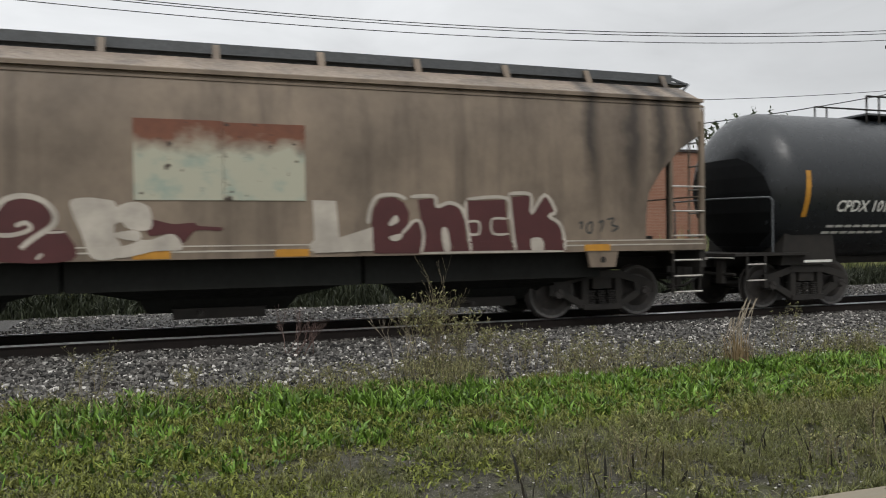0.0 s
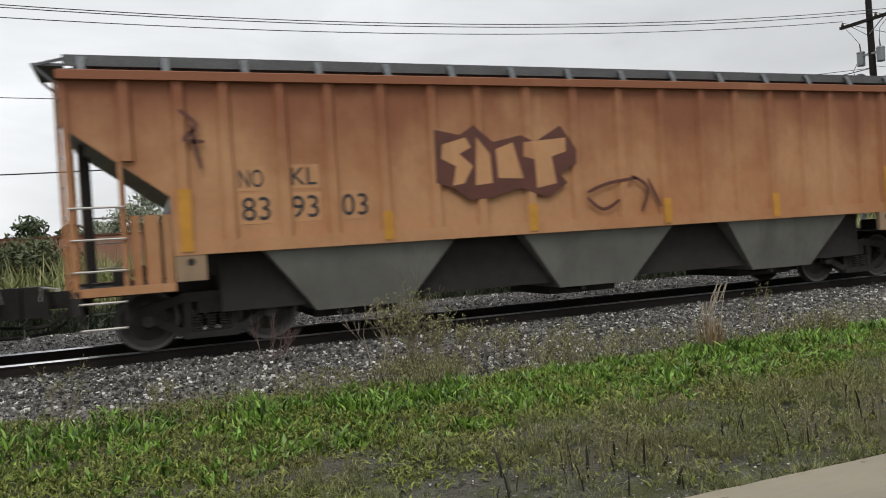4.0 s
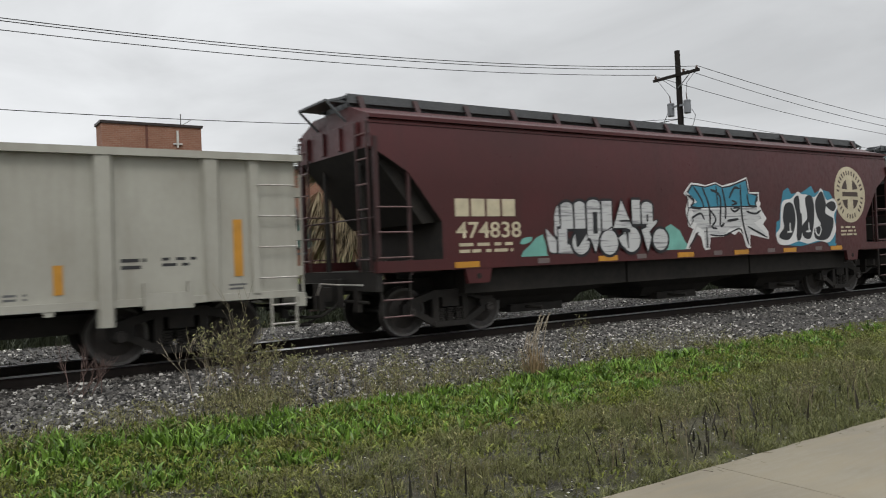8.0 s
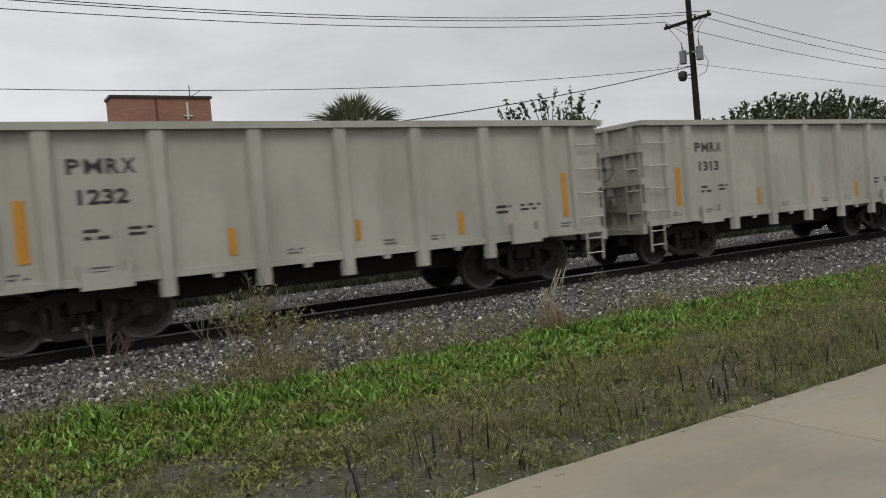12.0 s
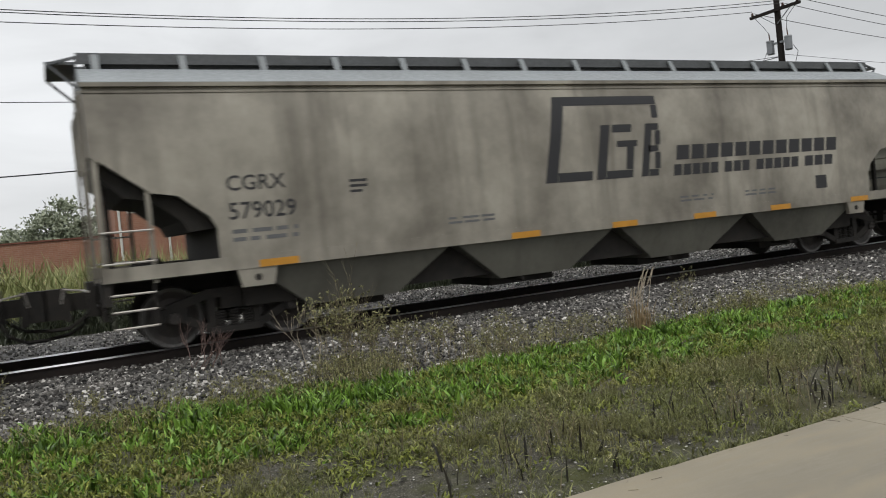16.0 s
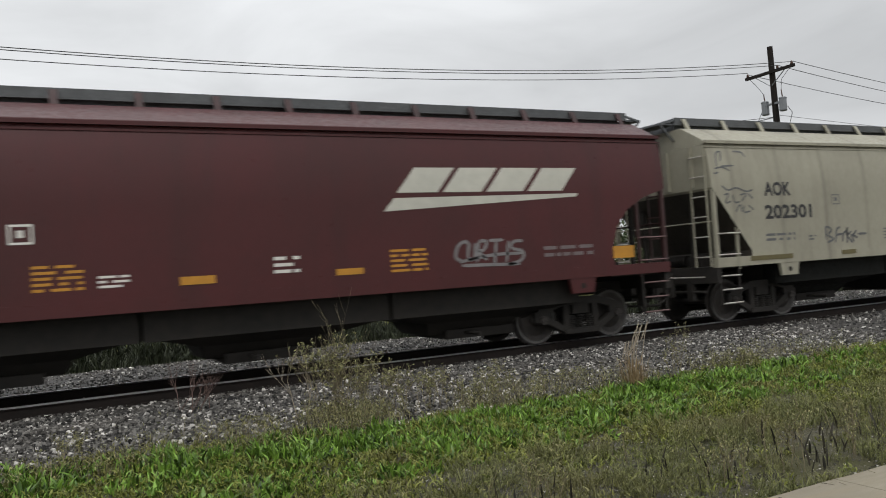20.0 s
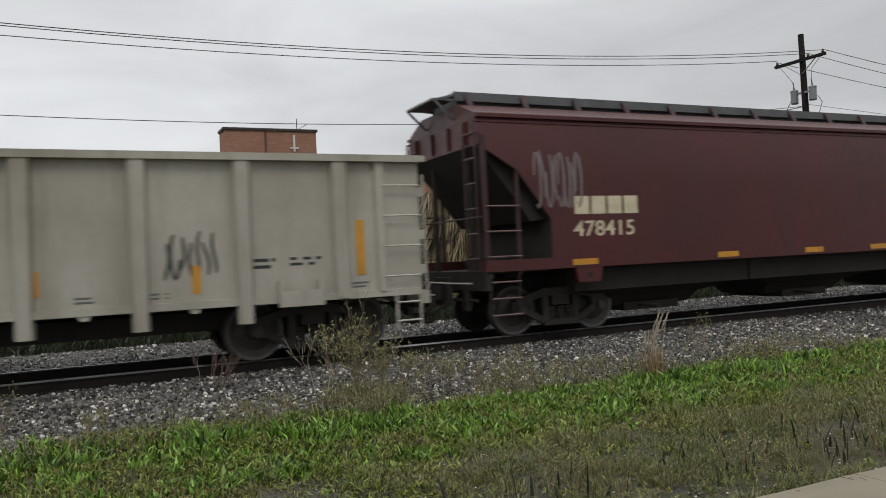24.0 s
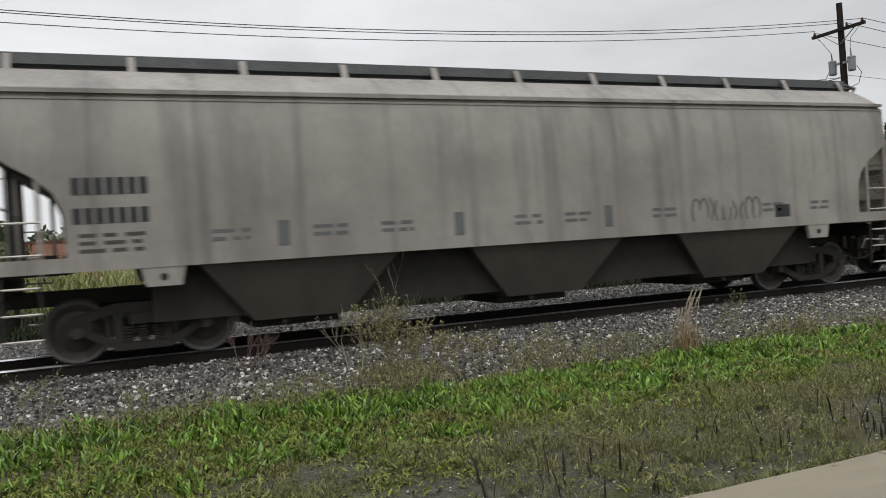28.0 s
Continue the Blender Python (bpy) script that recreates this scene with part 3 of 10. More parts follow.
    part("bay_gap_shade", Geo().box(-span / 2, span / 2, -1.2 if light_bays else -0.95, 1.2 if light_bays else 0.95, 0.52 if light_bays else 0.76, sill - 0.06), BLACK_STEEL, car)
    for k in range(bays):
        c = -span / 2 + span * (k + 0.5) / bays
        hw = span / bays / 2 - 0.03
        top, low = sill - 0.06, 0.42
        if light_bays:
            upper = hw - 0.05 if bays > 3 else 0.72 * hw
            b = Geo().solid([(c - 0.75, -1.28, low), (c + 0.75, -1.28, low), (c + 0.75, 1.28, low), (c - 0.75, 1.28, low)],
                            [(c - upper, -w + 0.06, top), (c + upper, -w + 0.06, top), (c + upper, w - 0.06, top), (c - upper, w - 0.06, top)])
        else:
            b = Geo().loft([[(c - hw * r, -y, z), (c + hw * r, -y, z), (c + hw * r, y, z), (c - hw * r, y, z)] for r, y, z in ((0.50, 0.62, 0.36), (0.56, 0.85, 0.58), (0.86, 1.24, 0.74), (1.0, 1.28, 0.75), (1.0, 1.28, top))])
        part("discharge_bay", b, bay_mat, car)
        gate = Geo().box(c - 0.70, c + 0.70, -0.8, 0.8, 0.27, 0.43)
        gate.rod((c - 0.3, -1.32, 0.37), (c - 0.3, 1.32, 0.37), 0.035, 8)
        part("outlet_gate", gate, BLACK_STEEL, car)
    # jacking pads over the trucks
    for s in (-1, 1):
        for sy in (-1, 1):
            if ribs:
                x, y = s * (half - cut_x - 0.22), sy * (w - 0.03)
                outline, hole = [(x - 0.21, sill - 0.07), (x - 0.21, sill - 0.44), (x + 0.21, sill - 0.44), (x + 0.21, sill - 0.07)], sill - 0.17
            else:
                x, y = s * (half - 2.15), sy * (w - 0.03)
                outline, hole = [(x - 0.30, sill - 0.07), (x - 0.24, sill - 0.34), (x + 0.24, sill - 0.34), (x + 0.30, sill - 0.07)], sill - 0.21
            pad = part("jacking_pad", Geo().slab(outline, y - 0.04, y + 0.04), pad_mat or (P_WHITE_WORN if ribs else sill_mat), car)
            part("pad_hole", Geo().rod((x, y + sy * 0.035, hole), (x, y + sy * 0.045, hole), 0.055, 12), BLACK_STEEL, pad)
    # end frames: platform, posts, ladders, end slope braces
    for s in (-1, 1):
        x = s * half
        span = lambda a, b: (min(x - s * a, x - s * b), max(x - s * a, x - s * b))
        rise = lambda d: float(np.interp(d, [q for q, z in out][::-1], [z for q, z in out][::-1]))
        part("end_deck", Geo().box(*span(0, cut_x), -w + 0.13, w - 0.13, deck_z - 0.05, deck_z), BLACK_STEEL, car)
        part("end_sill", Geo().box(*span(0, 0.12), -w + 0.02, w - 0.02, deck_z - 0.34, deck_z - 0.02), BLACK_STEEL, car)
        stile = min(0.68, cut_x * 0.62)
        for sy in (-1, 1):
            y, yo = sy * (w - 0.05), sy * (w + 0.01)
            if ribs:
                y0, y1 = sorted((sy * (w - 0.13), sy * (w - 0.02)))
                part("deck_edge", Geo().box(*span(0.0, cut_x), y0, y1, deck_z - 0.11, deck_z + 0.01), post_mat, car)
            part("corner_post", Geo().box(*span(0.02, 0.10), y - 0.04, y + 0.04, deck_z, (eave - 0.1) if ribs else cut_z + 0.22), post_mat, car)
            part("ladder_post", Geo().box(*span(stile, stile + 0.06), y - 0.025, y + 0.025, deck_z - 0.08, rise(stile) + 0.04), post_mat, car)
            n = int((rise(stile) - deck_z - 0.15) / 0.44)
            for k in range(max(2, n)):
                z = deck_z + 0.24 + 0.44 * k
                part("rung", Geo().rod((x - s * 0.04, yo, z), (x - s * (stile + 0.05), yo, z), 0.017, 6), rung_mat or RUNG, car)
            step_ = Geo()
            for d in (0.10, stile):
                step_.bar((x - s * d, y, deck_z - 0.02), (x - s * d, y, 0.42), 0.03, 0.04)
            for z in np.linspace(0.45, deck_z - 0.2, 3 if deck_z > 1.1 else 2):
                step_.rod((x - s * 0.10, yo, z), (x - s * stile, yo, z), 0.018, 6, mat=1)
            part("sill_step", step_, [BLACK_STEEL, rung_mat or RUNG], car)
            ladder(car, "end_ladder", post_mat, x + s * 0.05, sy * (w - 0.12), deck_z, eave - 0.05, -sy * 0.42, "y", 0.44, rung_mat=rung_mat)
            part("slope_brace", Geo().bar((x - s * 0.20, sy * 0.75, deck_z), (x - s * 0.20, sy * 0.75, rise(0.2)), 0.08, 0.07), BLACK_STEEL, car)
            if ribs:
                # upright plates between the bolster and the slope sheet
                y0, y1 = sorted((sy * (w - 0.20), sy * (w - 0.24)))
                for a, b in ((0.80, 0.92), (0.98, 1.18), (1.23, cut_x)):
                    part("end_web", Geo().box(*span(a, b), y0, y1, deck_z, min(deck_z + 1.0, rise(a) - 0.03)), web_mat or P_BAY, car)
        for y in (-1.05, -0.35, 0.35, 1.05):
            part("end_post", Geo().box(min(x, x + s * 0.05), max(x, x + s * 0.05), y - 0.05, y + 0.05, cut_z + 0.1, eave - 0.03), panel_mat or mat, car)
        part("hand_rail", Geo().rod((x - s * 0.05, -w + 0.05, deck_z + 0.95), (x - s * 0.05, w - 0.05, deck_z + 0.95), 0.016, 6), post_mat, car)
        part("brake_cylinder", Geo().rod((x - s * 0.9, 0.15, deck_z + 0.15), (x - s * 0.9, 0.70, deck_z + 0.15), 0.13, 14), BLACK_STEEL, car)
        part("air_reservoir", Geo().box(*span(0.5, 0.75), -0.65, -0.25, deck_z, deck_z + 0.24), BLACK_STEEL, car)
    # black lip along the cut; soot and underside shade are in its colour
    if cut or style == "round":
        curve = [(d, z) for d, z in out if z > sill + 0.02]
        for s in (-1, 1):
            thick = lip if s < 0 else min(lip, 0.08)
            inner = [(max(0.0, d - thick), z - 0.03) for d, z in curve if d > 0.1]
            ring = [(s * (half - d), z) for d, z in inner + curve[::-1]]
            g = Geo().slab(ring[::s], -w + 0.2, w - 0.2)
            part("slope_sheet", g, BLACK_STEEL, car, "curved end slope sheet, black with soot and painted shade")
    if panel_mat:
        for s in (-1, 1):
            part("end_panel", Geo().box(min(s * half, s * (half + 0.012)), max(s * half, s * (half + 0.012)), -w + 0.08, w - 0.08, cut_z + 0.08, eave - 0.02), panel_mat, car, "pale end panel")
    add_trucks(car, half - 1.85)
    add_draft_gear(car, half + 0.06)
    return car


def gondola(label, x_right, x_left, mat, top=3.19, low=0.97):
    half = (x_right - x_left) / 2
    car = thing("gondola_car", label, "gondola car", group="freight train", at=pose((x_right + x_left) / 2, TRACK_Y, RAIL_Z))
    car["half"] = half
    CARS.append(car)
    w = HALF_W - 0.10
    t = 0.03
    part("floor_plate", Geo().box(-half + 0.1, half - 0.1, -w + t, w - t, low - 0.05, low), BLACK_STEEL, car)
    for s in (-1, 1):
        y0, y1 = sorted((s * w, s * (w - t)))
        part("side_sheet", Geo().box(-half + 0.02, half - 0.02, y0, y1, low, top - 0.10), mat, car)
        y0, y1 = sorted((s * (w - 0.06), s * (w + 0.13)))
        part("top_chord", Geo().box(-half, half, y0, y1, top - 0.11, top), mat, car)
        y0, y1 = sorted((s * w, s * (w + 0.06)))
        part("side_sill", Geo().box(-half + 0.02, half - 0.02, y0, y1, low - 0.06, low + 0.05), mat, car)
        posts = (-5.13, -4.45, -2.93, -1.46, 0.0, 1.46, 2.93, 4.45, 5.13)
        for k, p in enumerate(posts):
            x = p * half / 5.83
            end_post = k in (0, 8)
            deep = -0.03 if end_post else (0.04 if k in (1, 7) else 0.33)
            a, b = (0.10, 0.07) if end_post else (0.155, 0.10)
            y, yo = s * w, s * (w + (0.08 if end_post else 0.11))
            ring = lambda z, f=1.0: [(x - a * f, y, z), (x - b * f, yo, z), (x + b * f, yo, z), (x + a * f, y, z)][::s]
            part("side_post", Geo().solid(ring(low - deep, 0.8), ring(top - 0.11)), mat, car)
        for a, b in zip(posts[1:], posts[2:-1]):
            x = (a + b) / 2 * half / 5.83
            y0, y1 = sorted((s * (w - 0.02), s * (w + 0.05)))
            part("cross_bearer", Geo().slab([(x - 0.09, low - 0.04), (x - 0.05, low - 0.13), (x + 0.05, low - 0.13), (x + 0.09, low - 0.04)][::1], y0, y1), mat, car)
        for e in (-1, 1):
            x = e * half
            ladder(car, "side_ladder", mat, x - e * 0.03, s * (w + 0.11), low + 0.02, top - 0.25, -e * 0.62, "x", 0.44, rails=False)
            ladder(car, "sill_step", mat, x - e * 0.05, s * (w + 0.05), low - 0.62, low - 0.02, -e * 0.42, "x", 0.3)
            ladder(car, "end_ladder", mat, x + e * 0.10, s * (w - 0.02), low, top - 0.3, -s * 0.42, "y", 0.44)
            # jacking bracket
            xb = x - e * 2.05
            g = Geo().slab([(xb - 0.35, low - 0.12), (xb + 0.35, low - 0.12), (xb + 0.35, low + 0.28), (xb + 0.27, low + 0.28), (xb + 0.27, low + 0.12), (xb - 0.27, low + 0.12), (xb - 0.27, low + 0.28), (xb - 0.35, low + 0.28)], *sorted((s * (w + 0.05), s * (w + 0.12))))
            part("jack_bracket", g, mat, car)
    for e in (-1, 1):
        x = e * half
        part("end_sheet", Geo().box(min(x, x - e * t), max(x, x - e * t), -w, w, low, top - 0.11), mat, car)
        part("end_chord", Geo().box(min(x - e * 0.08, x + e * 0.10), max(x - e * 0.08, x + e * 0.10), -w - 0.12, w + 0.12, top - 0.10, top - 0.003), mat, car)
        for z in (low + 0.28, low + 0.85, low + 1.55):
            part("end_rib", Geo().box(min(x, x + e * 0.11), max(x, x + e * 0.11), -w, w, z, z + 0.15), mat, car)
        for y in (-1.25, -0.5, 0.5, 1.25):
            part("end_post", Geo().box(min(x, x + e * 0.085), max(x, x + e * 0.085), y - 0.06, y + 0.06, low, top - 0.1), mat, car)
        part("end_sill", Geo().box(min(x, x + e * 0.14), max(x, x + e * 0.14), -w, w, low - 0.22, low - 0.003), mat, car)
        part("brake_step", Geo().box(min(x + e * 0.11, x + e * 0.42), max(x + e * 0.11, x + e * 0.42), -0.95, 0.15, low + 0.62, low + 0.65), GRATE, car)
        g = Geo().lathe([(0.0, -0.02), (0.06, -0.02), (0.06, 0.02), (0.0, 0.02)], "x", 10, (x + e * 0.3, -0.6, low + 1.25))
        g.lathe([(0.255, -0.012), (0.275, -0.012), (0.275, 0.012), (0.255, 0.012), (0.255, -0.012)], "x", 18, (x + e * 0.3, -0.6, low + 1.25))
        for k in range(4):
            a = k * math.tau / 4
            g.rod((x + e * 0.3, -0.6, low + 1.25), (x + e * 0.3, -0.6 + 0.27 * math.cos(a), low + 1.25 + 0.27 * math.sin(a)), 0.012, 6)
        part("brake_wheel", g, GRATE, car)
    add_trucks(car, half - 1.75)
    add_draft_gear(car, half + 0.14, 0.85)
    part("brake_rigging", Geo().box(-half + 2.9, half - 2.9, -0.45, 0.45, 0.50, 0.80), BLACK_STEEL, car)
    return car


def tank_car(label, x_left, length, mat):
    half = length / 2
    car = thing("tank_car", label, "tank car", group="freight train", at=pose(x_left + half, TRACK_Y, RAIL_Z))
    car["half"] = half
    CARS.append(car)
    r, zc, tip, dish = 1.52, 2.47, half - 0.28, 0.85
    prof = [(0.0, -tip)] + [(r * math.sin(a), -tip + dish * (1 - math.cos(a))) for a in [k * math.pi / 2 / 8 for k in range(1, 9)]]
    prof = prof + [(q, -t) for q, t in prof[::-1]]
    part("tank_shell", Geo().lathe(prof[::-1], "x", 48, (0, 0, zc)), mat, car, "gloss black welded tank", smooth=True)
    for s in (-1, 1):
        x = s * (half - 1.6)
        g = Geo().slab([(x - 0.7, 0.85), (x + 0.7, 0.85), (x + 0.6, 1.5), (x + 0.4, 1.7), (x - 0.4, 1.7), (x - 0.6, 1.5)], -1.12, 1.12)
        part("saddle", g, BLACK_STEEL, car)
        part("end_deck", Geo().box(min(s * (half + 0.35), s * (half - 1.5)), max(s * (half + 0.35), s * (half - 1.5)), -1.3, 1.3, 1.05, 1.10), BLACK_STEEL, car)
        # dark reflection as a black plate: follows the dished head, broad below, round-shouldered above
        g = Geo()
        rings = []
        for z, hw in ((1.22, 0.62), (1.5, 0.98), (1.9, 1.16), (2.3, 1.18), (2.6, 1.08), (2.85, 0.84), (3.0, 0.52)):
            ring = []
            for k in range(13):
                y = -hw + 2 * hw * k / 12
                q = max(0.0, 1 - (y * y + (z - zc) ** 2) / r ** 2)
                ring.append((s * (tip - dish + dish * math.sqrt(q) + 0.02), y, z))
            rings.append(ring)
        for lower, upper in zip(rings, rings[1:]):
            for k in range(12):
                q = [lower[k], lower[k + 1], upper[k + 1], upper[k]]
                g.face(q if s > 0 else q[::-1])
                g.face([(p[0] - s * 0.012, p[1], p[2]) for p in (q[::-1] if s > 0 else q)])
        part("head_reflection", g, TANK_REFLECTION, car, "dull black plate drawn for a dark reflection on the head", smooth=True)
        h = Geo()
        pts = [(s * (half - 0.35), -1.5, 1.12), (s * (half - 0.35), -1.5, 2.10), (s * (half - 0.30), -1.47, 2.17), (s * (half + 0.25), -0.7, 2.17), (s * (half + 0.25), 0.7, 2.17), (s * (half - 0.30), 1.47, 2.17), (s * (half - 0.35), 1.5, 2.10), (s * (half - 0.35), 1.5, 1.12)]
        for p, q in zip(pts, pts[1:]):
            h.rod(p, q, 0.017, 7)
        part("hand_rail", h, GRATE, car)
        for sy in (-1, 1):
            ladder(car, "sill_step", BLACK_STEEL, s * (half + 0.25), sy * 1.5, 0.45, 1.05, -s * 0.42, "x", 0.3)
    part("top_platform", Geo().box(-4.6, 4.6, -0.7, 0.7, 3.98, 4.02), GRATE, car)
    for sy in (-1, 1):
        h = Geo()
        for x in (-4.6, -4.25, -2.2, 0.0, 2.2, 4.25, 4.6):
            h.rod((x, sy * 0.7, 3.78), (x, sy * 0.7, 4.38), 0.02, 7)
        h.rod((-4.6, sy * 0.7, 4.38), (4.6, sy * 0.7, 4.38), 0.02, 7)
        part("top_rail", h, BLACK_STEEL, car)
    part("dome", Geo().rod((0, 0, 3.9), (0, 0, 4.4), 0.5, 20), mat, car)
    for sy in (-1, 1):
        ladder(car, "side_ladder", BLACK_STEEL, -0.22, sy * 1.56, 0.9, 4.05, 0.44, "x", 0.38)
    part("side_sill", Geo().box(-half, half, -0.25, 0.25, 0.82, 1.06), BLACK_STEEL, car)
    add_trucks(car, half - 1.6)
    add_draft_gear(car, half + 0.34)
    return car

# ---- the train ----
P_BROWN = paint("paint_grimy_tan", (0.222, 0.172, 0.125), (0.050, 0.038, 0.029), 0.72, 0.7, 0.15, (0.10, 0.048, 0.028), 1.0, runs=(6.2, 7.05, 7.55, 8.05))
P_GREY = paint("paint_pale_grey", (0.190, 0.206, 0.212), (0.09, 0.092, 0.09), 0.35, 0.25, 0.0, seed=5.0)
P_ORANGE = paint("paint_faded_orange", (0.45, 0.235, 0.105), (0.13, 0.075, 0.045), 0.35, 0.3, 0.5, (0.22, 0.075, 0.032), 9.0)
P_BLUE = paint("paint_blue_grey", (0.178, 0.226, 0.236), (0.09, 0.112, 0.115), 0.3, 0.25, 0.0, seed=13.0)
P_MAROON = paint("paint_mineral_red", (0.062, 0.0130, 0.0138), (0.026, 0.012, 0.011), 0.4, 0.45, 0.0, seed=17.0, rough=0.36, spec=0.30)
P_WHITE = paint("paint_off_white", (0.355, 0.350, 0.305), (0.15, 0.134, 0.105), 0.42, 0.35, 0.0, seed=21.0)
P_WHITE_WORN = paint("paint_worn_white", (0.325, 0.312, 0.262), (0.13, 0.113, 0.085), 0.55, 0.5, 0.0, seed=23.0)
P_DIRTY = paint("paint_stained_white", (0.31, 0.289, 0.240), (0.085, 0.075, 0.060), 0.65, 0.95, 0.0, seed=27.0, seams=2.9)
P_CREAM = paint("paint_cream", (0.283, 0.270, 0.208), (0.10, 0.088, 0.068), 0.3, 0.25, 0.0, seed=37.0, seams=1.45)
P_SILVER = paint("paint_dull_grey", (0.272, 0.254, 0.231), (0.085, 0.078, 0.071), 0.6, 0.5, 0.0, seed=43.0, seams=1.45)
P_BAY = paint("paint_sooty_bay", (0.125, 0.122, 0.102), (0.035, 0.033, 0.027), 0.5, 0.6, 0.0, seed=47.0)
# near-black bay: the shade under the body is put into this colour
P_DARKBAY = paint("paint_shaded_bay", (0.0165, 0.0172, 0.0155), (0.010, 0.0095, 0.0085), 0.5, 0.6, 0.0, seed=49.0, rough=0.75, spec=0.12)
P_BAY_PALE = paint("paint_grey_bay", (0.160, 0.159, 0.141), (0.05, 0.048, 0.04), 0.5, 0.6, 0.0, seed=53.0)
# brown bay and end slope, darkened in the colour for shade
P_BAY_DARK = paint("paint_shaded_brown_bay", (0.058, 0.051, 0.042), (0.018, 0.016, 0.013), 0.5, 0.6, 0.0, seed=54.0)
P_TAN = paint("paint_faded_tan", (0.30, 0.205, 0.125), (0.10, 0.07, 0.045), 0.5, 0.5, 0.2, (0.16, 0.07, 0.035), 58.0)
# flat black for the dark reflection painted on the tank heads
TANK_REFLECTION = plain("reflection_black", (0.006, 0.0065, 0.007), 0.3, 5, rough=0.8, spec=0.12)
P_TANK = paint("paint_gloss_black", (0.008, 0.010, 0.012), (0.016, 0.017, 0.018), 0.2, 0.15, 0.0, seed=51.0, rough=0.3, spec=0.5)


def rust_wash():
    """Grey paint with rust that has run down from the roof over most of the side."""
    n = Nodes("paint_rust_wash", rough=0.65, spec=0.25)
    streaks = n.noise(1.0, 6, 0.6, (1.6, 1.6, 0.14), shift=(31, 20, 0))
    blotch = n.noise(0.8, 5, 0.62, shift=(4, 9, 2))
    fine = n.noise(11.0, 5, 0.65, (1, 1, 0.35))
    height = n.ramp(n.axis("Z"), 1.55, 3.1)
    level = n.math("ADD", n.math("ADD", height, n.math("MULTIPLY", n.math("SUBTRACT", streaks, 0.5), 1.5)), n.math("MULTIPLY", n.math("SUBTRACT", blotch, 0.5), 1.0))
    worn = n.noise(0.75, 4, 0.55, (1.3, 1.3, 0.45), shift=(7, 1, 4))
    rusty = n.mix(n.ramp(worn, 0.40, 0.60), n.mix(fine, (0.075, 0.029, 0.021), (0.138, 0.063, 0.041)), (0.168, 0.112, 0.083))
    base = n.mix(n.ramp(n.noise(0.6, 4), 0.35, 0.7, 0, 0.6), (0.225, 0.222, 0.197), (0.147, 0.126, 0.105))
    c = n.mix(n.ramp(level, 0.18, 0.58, 0, 0.94), base, rusty)
    n.colour(c).bump(fine, 0.2, 0.01)
    return n.mat


P_RUSTY = rust_wash()


def ochre_wash():
    """Faded ochre paint, redder and rusted towards the roof, with pale chalky patches lower down."""
    n = Nodes("paint_faded_ochre", rough=0.6, spec=0.25)
    streaks = n.noise(1.0, 6, 0.6, (1.5, 1.5, 0.14), shift=(9, 2, 0))
    blotch = n.noise(0.7, 5, 0.62, shift=(1, 5, 3))
    fine = n.noise(12.0, 5, 0.65, (1, 1, 0.4))
    level = n.math("ADD", n.ramp(n.axis("Z"), 1.6, 3.9), n.math("MULTIPLY", n.math("SUBTRACT", n.math("ADD", streaks, blotch), 1.0), 0.9))
    base = n.mix(n.ramp(blotch, 0.3, 0.65), (0.40, 0.22, 0.11), (0.33, 0.15, 0.065))
    c = n.mix(n.ramp(level, 0.35, 0.9, 0, 0.95), base, n.mix(fine, (0.15, 0.052, 0.026), (0.25, 0.095, 0.045)))
    c = n.mix(n.ramp(fine, 0.4, 0.85, 0, 0.25), c, (0.10, 0.06, 0.04))
    n.colour(c).bump(fine, 0.2, 0.01)
    return n.mat


P_OCHRE = ochre_wash()


def patch_paint():
    """Primer plate with rust that has crept down from its top edge and sea-green stains below."""
    n = Nodes("paint_primer_patch", rough=0.6, spec=0.3)
    fine, mid = n.noise(9, 5, 0.65), n.noise(2.4, 5, 0.6)
    c = n.mix(n.ramp(mid, 0.52, 0.68, 0, 0.6), (0.36, 0.35, 0.27), (0.14, 0.25, 0.225))
    level = n.math("ADD", n.axis("Z"), n.math("MULTIPLY", n.math("SUBTRACT", mid, 0.5), 0.7))
    c = n.mix(n.ramp(level, 2.72, 3.02), c, n.mix(fine, (0.19, 0.075, 0.042), (0.10, 0.042, 0.028)))
    c = n.mix(n.ramp(n.noise(5, 3), 0.64, 0.69), c, (0.05, 0.036, 0.028))
    n.colour(c)
    return n.mat


P_PATCH = patch_paint()
P_MAROON_DARK = paint("paint_sooty_red", (0.040, 0.014, 0.014), (0.018, 0.012, 0.011), 0.4, 0.5, 0.0, seed=19.0)

tank = tank_car("gloss black tank car with yellow stripe on the rails", 10.45, 16.4, P_TANK)
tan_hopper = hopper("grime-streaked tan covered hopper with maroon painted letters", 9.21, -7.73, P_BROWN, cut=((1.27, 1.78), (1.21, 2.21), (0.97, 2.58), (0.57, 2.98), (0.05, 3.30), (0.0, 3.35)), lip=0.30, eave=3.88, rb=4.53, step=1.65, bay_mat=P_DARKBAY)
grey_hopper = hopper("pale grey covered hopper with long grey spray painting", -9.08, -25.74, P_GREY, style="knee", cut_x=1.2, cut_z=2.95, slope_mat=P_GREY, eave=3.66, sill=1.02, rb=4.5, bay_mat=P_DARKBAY)
